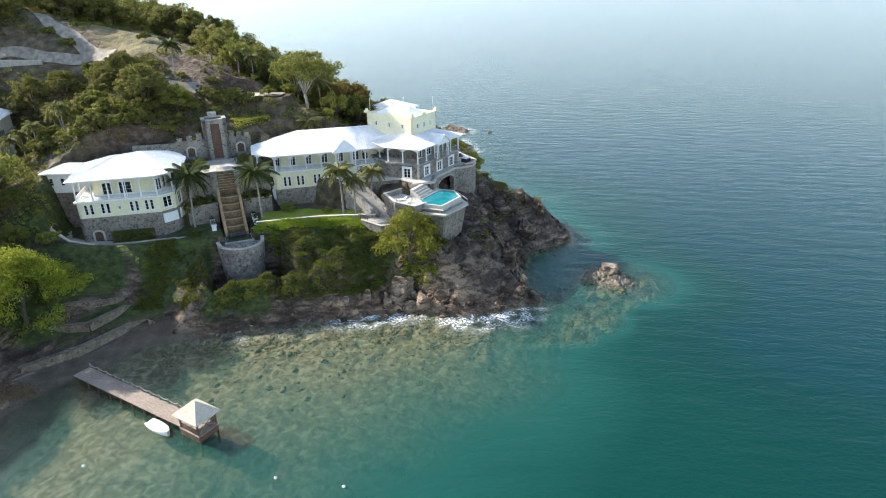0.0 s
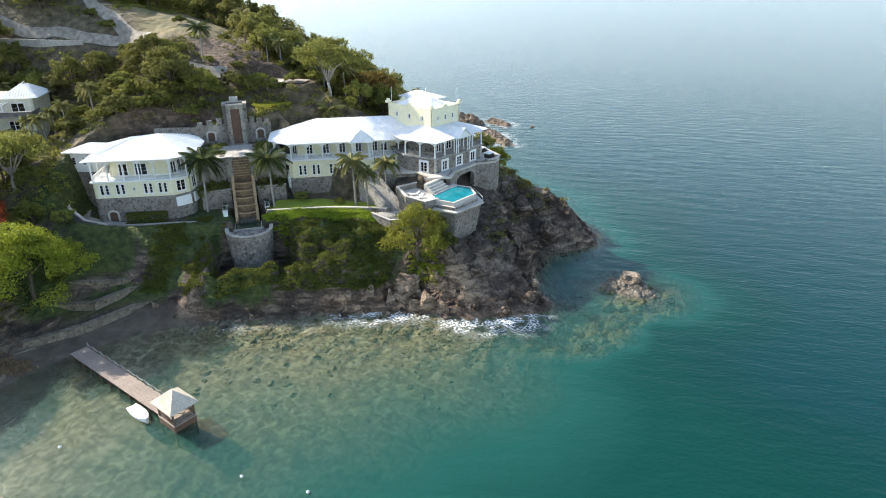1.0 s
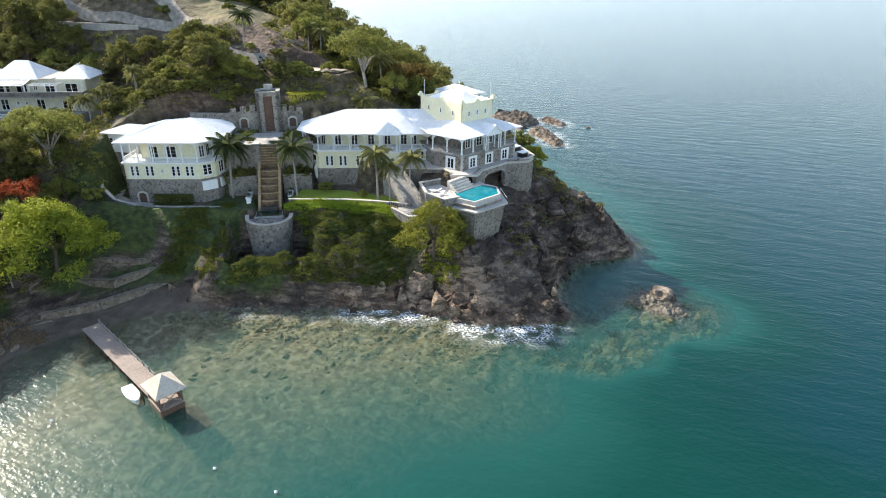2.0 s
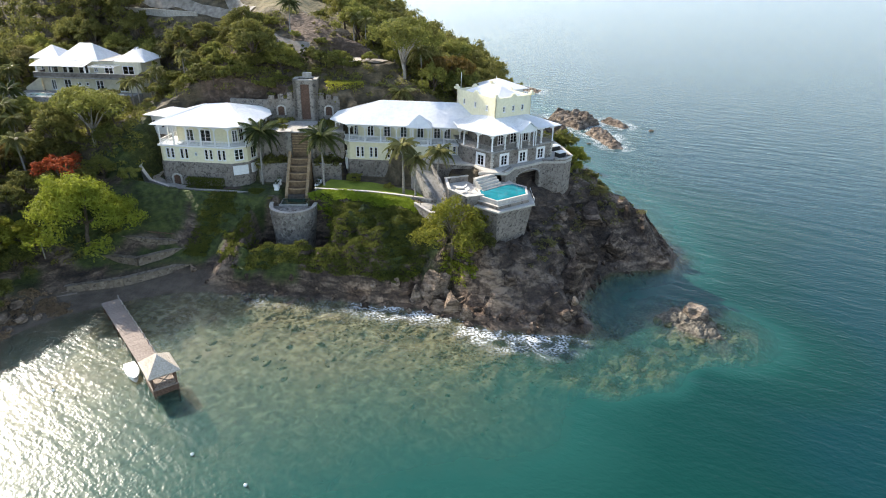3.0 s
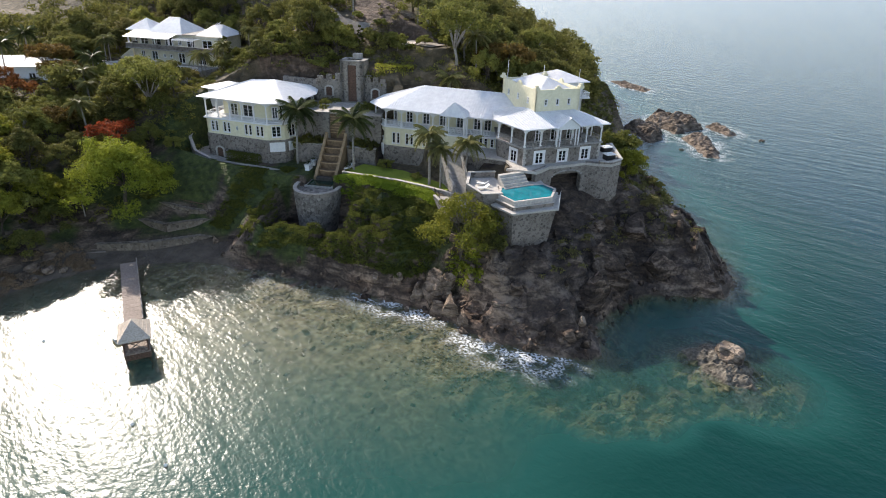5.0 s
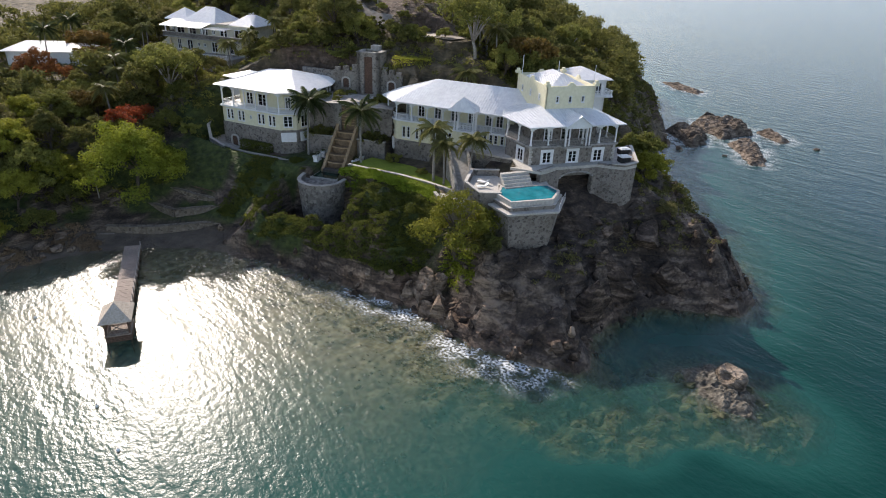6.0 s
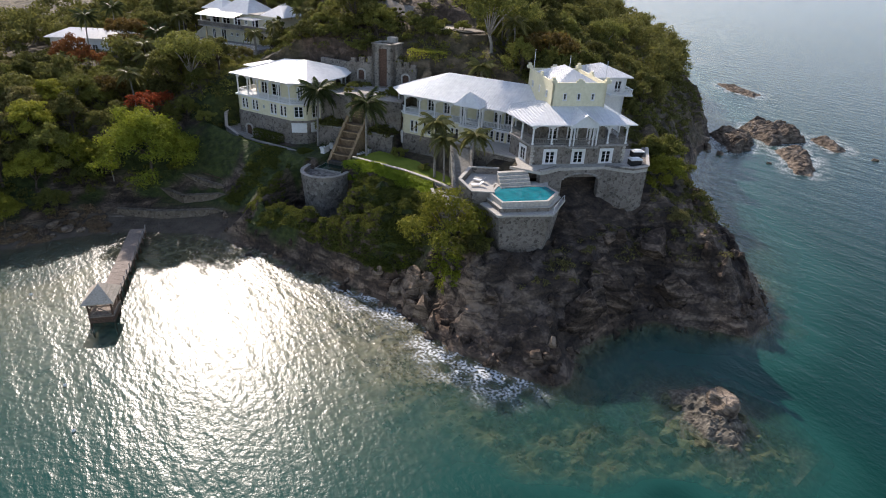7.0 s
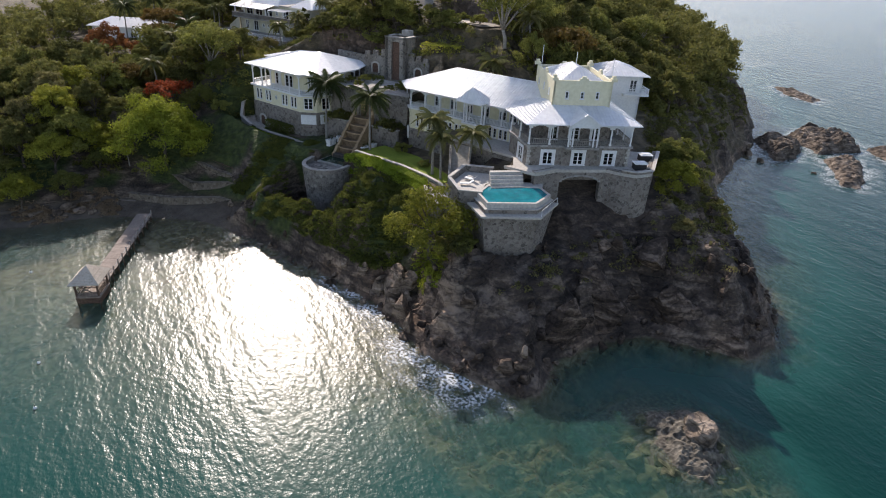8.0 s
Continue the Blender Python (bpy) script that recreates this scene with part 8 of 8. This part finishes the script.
def scatter_leaves(name, mat, count, accept, size, area, seed, label, category="undergrowth", tall=0.6, per=26, clump=(0.5, 1.3)):
    """Low growth: clumps of leaf blades on the ground, as one mesh."""
    r = np.random.RandomState(seed)
    x, y = r.uniform(area[0], area[1], count * 6), r.uniform(area[2], area[3], count * 6)
    z, s, st_ = land_height(x, y)
    ok = accept(x, y, z, s)
    x, y, z = x[ok][:count], y[ok][:count], z[ok][:count]
    m = len(x)
    big = r.uniform(*clump, m)
    c = np.stack([x, y, z], 1)
    d = r.normal(size=(m, per, 3))
    d /= np.linalg.norm(d, axis=2)[..., None]
    d[..., 2] = np.abs(d[..., 2]) * tall
    pos = (c[:, None, :] + d * big[:, None, None] * (0.6 + 0.5 * r.rand(m, per, 1))).reshape(-1, 3)
    nrm = (d + r.normal(size=d.shape) * 0.5).reshape(-1, 3)
    nrm /= np.linalg.norm(nrm, axis=1)[:, None]
    t1 = np.cross(nrm, r.normal(size=nrm.shape))
    t1 /= np.linalg.norm(t1, axis=1)[:, None]
    t2 = np.cross(nrm, t1)
    q = size * (0.6 + 0.8 * r.rand(len(pos)))[:, None]
    v = np.stack([pos - t1 * q * 0.6 + t2 * q * 0.45, pos - t1 * q * 0.6 - t2 * q * 0.45, pos + t1 * q], 1).reshape(-1, 3)
    me = bpy.data.meshes.new(name)
    me.from_pydata(v.tolist(), [], np.arange(len(v)).reshape(-1, 3).tolist())
    me.materials.append(mat)
    return tagged(new(name, me), label, category, kind="stuff")


def clear_of(x, y, margin=0.5, which=KEEP):
    ok = np.ones(x.shape, bool)
    for poly in which:
        ok &= outline_distance(x, y, poly) < -margin
    for ln in LINES[:4]:
        ok &= outline_distance(x, y, ln, False) > 3.6
    return ok


TIGHT = [[LH(-1, -4), LH(19, -5), LH(19, 19), LH(-1, 18), LH(-8.5, 17), LH(-8.5, 10)], [MH(-3, -9), MH(28, -12), WG(20, -5), WG(26, 27), WG(4, 19), MH(-3, 15)], [AX(-4.6, -10), AX(4.8, -10), AX(3, 22), AX(-3, 22)], [(-133, 107), (-98, 120), (-104, 136), (-134, 128)], MEADOW, COVE, [(-76, 148), (-66, 143.5), (-44, 145), (-44, 150), (-58, 154), (-72, 153)]]
scatter_leaves("undergrowth", M_LEAF, 3000, lambda x, y, z, s: (s > 9) & (z > 4) & clear_of(x, y, 0, TIGHT) & ((x < -57) | (y > 124)) & ((x < -24) | (y > 178)), 0.3, (-150, 0, 55, 215), 1, "dark green undergrowth on the hillside", clump=(0.7, 1.9), per=40)
scatter_leaves("undergrowth", M_LEAF_MID, 1500, lambda x, y, z, s: (s > 7) & (z > 4) & clear_of(x, y, 0, TIGHT) & ((x < -57) | (y > 124)) & ((x < -24) | (y > 178)), 0.3, (-150, 5, 55, 215), 2, "fresh green undergrowth on the hillside", clump=(0.6, 1.6), per=36)
bank = lambda x, y, z, s: (z > 3.3 + 1.6 * (fbm(x / 3, y / 3, 3, 79) - 0.4)) & (z < 12.6) & (s > 1.8) & (s < 20) & (x > -58) & (x < -14) & (y < 113 + (x + 40) * 0.15) & (outline_distance(x, y, TIGHT[2]) < 0)
scatter_leaves("bank_creeper", M_LEAF_BANK, 5200, lambda x, y, z, s: bank(x, y, z, s) & ((x > -37) | (fbm(x / 4, y / 4, 3, 71) > 0.42)), 0.14, (-58, -14, 92, 117), 3, "dark green creeper covering the bank", tall=0.45, per=34, clump=(0.3, 0.75))
# strips of yellower leaves paint the sunlit highlights on the dark creeper
scatter_leaves("bank_creeper", M_LEAF_OLIVE2, 75, lambda x, y, z, s: bank(x, y, z, s) & ((outline_distance(x, y, [(-29.5, 111.5), (-26.5, 108.0), (-24.5, 105.5)], False) < 0.9) & (fbm(x / 2, y / 2, 3, 70) > 0.42) | (outline_distance(x, y, [(-53.0, 99.5), (-50.8, 96.5), (-49.6, 94.0)], False) < 0.8)), 0.16, (-58, -14, 92, 117), 4, "yellow-green creeper on the bank, sunlight put into its leaf colour", tall=0.4, per=60, clump=(0.35, 0.8))
RIM = [(-39.6, 111.0), (-34.3, 112.6), (-28.4, 114.3), (-22.5, 115.2), (-19.5, 114.6)]
scatter_leaves("rim_creeper", M_HEDGE, 330, lambda x, y, z, s: outline_distance(x, y, RIM, False) < 0.9 + 0.8 * (fbm(x / 2, y / 2, 3, 76) - 0.4), 0.15, (-41, -18, 108, 117), 12, "bright green creeper spilling over the bank's rim", tall=0.6, per=90, clump=(0.4, 0.8))
scatter_leaves("cape_scrub", M_LEAF_OLIVE, 170, lambda x, y, z, s: (z > 7) & (s > 5) & (s < 22) & (x > 2) & (y > 112) & clear_of(x, y, 0, TIGHT), 0.24, (0, 22, 112, 165), 5, "sparse olive scrub on the cape", tall=0.4)

scatter_leaves("cliff_moss", M_LEAF_YEL, 150, lambda x, y, z, s: (z > 4.0) & (np.hypot(x + 7.2, (y - 107.4) * 1.2) < 3.4) | (np.hypot(x + 15.6, y - 106) < 1.0), 0.15, (-18, -2, 103, 112), 8, "bright moss and low herbs on the buttress top", tall=0.3, per=50, clump=(0.4, 0.9))
scatter_leaves("coast_scrub", M_LEAF, 900, lambda x, y, z, s: (s > 3.5) & (s < 18) & (z > 6) & (fbm(x / 6, y / 6, 3, 75) > 0.4), 0.26, (-60, 8, 148, 236), 9, "dark green scrub down the seaward slope", tall=0.6, per=40, clump=(0.6, 1.5))
M_BRUSH = leafage("dry tan brushwood", (0.12, 0.075, 0.045), (0.42, 0.3, 0.19))
scatter_leaves("beach_brush", M_BRUSH, 200, lambda x, y, z, s: (z > 0.1) & (z < 2.6) & (fbm(x / 4, y / 4, 3, 73) > 0.4), 0.2, (-72, -60, 57, 74), 6, "dry tan brushwood along the beach", tall=0.3, per=40, clump=(0.4, 1.0))
scatter_leaves("slope_scrub", M_LEAF_OLIVE, 800, lambda x, y, z, s: (fbm(x / 5, y / 5, 3, 74) > 0.46) & (outline_distance(x, y, BARE[0]) < -1) & (outline_distance(x, y, BARE[1]) < -1) & (outline_distance(x, y, LINES[4], False) > 1.6), 0.22, (-112, -44, 116, 150), 7, "olive scrub over the bare brown slope", tall=0.7, per=40, clump=(0.5, 1.2))


def hedge(name, pts, w, z0, z1, label, seed, mat=None):
    """A clipped hedge: leaf blades over a long block."""
    r = np.random.RandomState(seed)
    P, N = [], []
    for a, b in zip(pts, pts[1:]):
        a, b = np.array(a), np.array(b)
        L = np.linalg.norm(b - a)
        d = (b - a) / L
        nn = np.array([-d[1], d[0]])
        m = int(L * 300)
        u, side = r.rand(m) * L, r.rand(m)
        off = np.where(side < 0.5, r.uniform(-1, 1, m), np.where(side < 0.8, -1, 1)) * w / 2 * (0.9 + 0.25 * r.rand(m))
        zz = np.where(side < 0.5, z1 + r.uniform(-0.12, 0.18, m), z0 + (z1 - z0) * r.rand(m))
        P.append(np.stack([a[0] + d[0] * u + nn[0] * off, a[1] + d[1] * u + nn[1] * off, zz], 1))
        N.append(np.stack([nn[0] * off, nn[1] * off, (side < 0.5) * 1.0], 1) + r.normal(size=(m, 3)) * 0.4)
    P, N = np.concatenate(P), np.concatenate(N)
    N /= np.linalg.norm(N, axis=1)[:, None]
    t1 = np.cross(N, r.normal(size=N.shape))
    t1 /= np.linalg.norm(t1, axis=1)[:, None]
    t2 = np.cross(N, t1)
    s = 0.16 * (0.6 + 0.8 * r.rand(len(P)))[:, None]
    v = np.stack([P - t1 * s, P - t2 * s * 0.5, P + t1 * s, P + t2 * s * 0.5], 1).reshape(-1, 3)
    me = bpy.data.meshes.new(name)
    me.from_pydata(v.tolist(), [], np.arange(len(v)).reshape(-1, 4).tolist())
    me.materials.append(mat or M_HEDGE)
    return tagged(new(name, me), label, "hedge")


hedge("hedge", [(-39.6, 111.4), (-34.3, 113.4), (-28.4, 115.2), (-21.5, 116.0)], 1.7, 10.6, 13.6, "bright green clipped hedge below the lawn wall", 1)
hedge("hedge", [(-68.5, 101.2), (-62.5, 102.6), (-56, 105.0), (-50.5, 106.8)], 0.8, 10.8, 12.1, "low green hedge below the villa terrace", 2)
hedge("hedge", [LH(5, -1.2), LH(12.6, -1.2)], 1.2, 12.0, 13.9, "dark hedge against the villa's stone base", 3, M_LEAF_BANK)
hedge("hedge", [AX(4, 22.5), AX(12, 24.5)], 3.0, 26.5, 30.0, "bright green hedge behind the gatehouse", 4, M_LEAF_LIME)
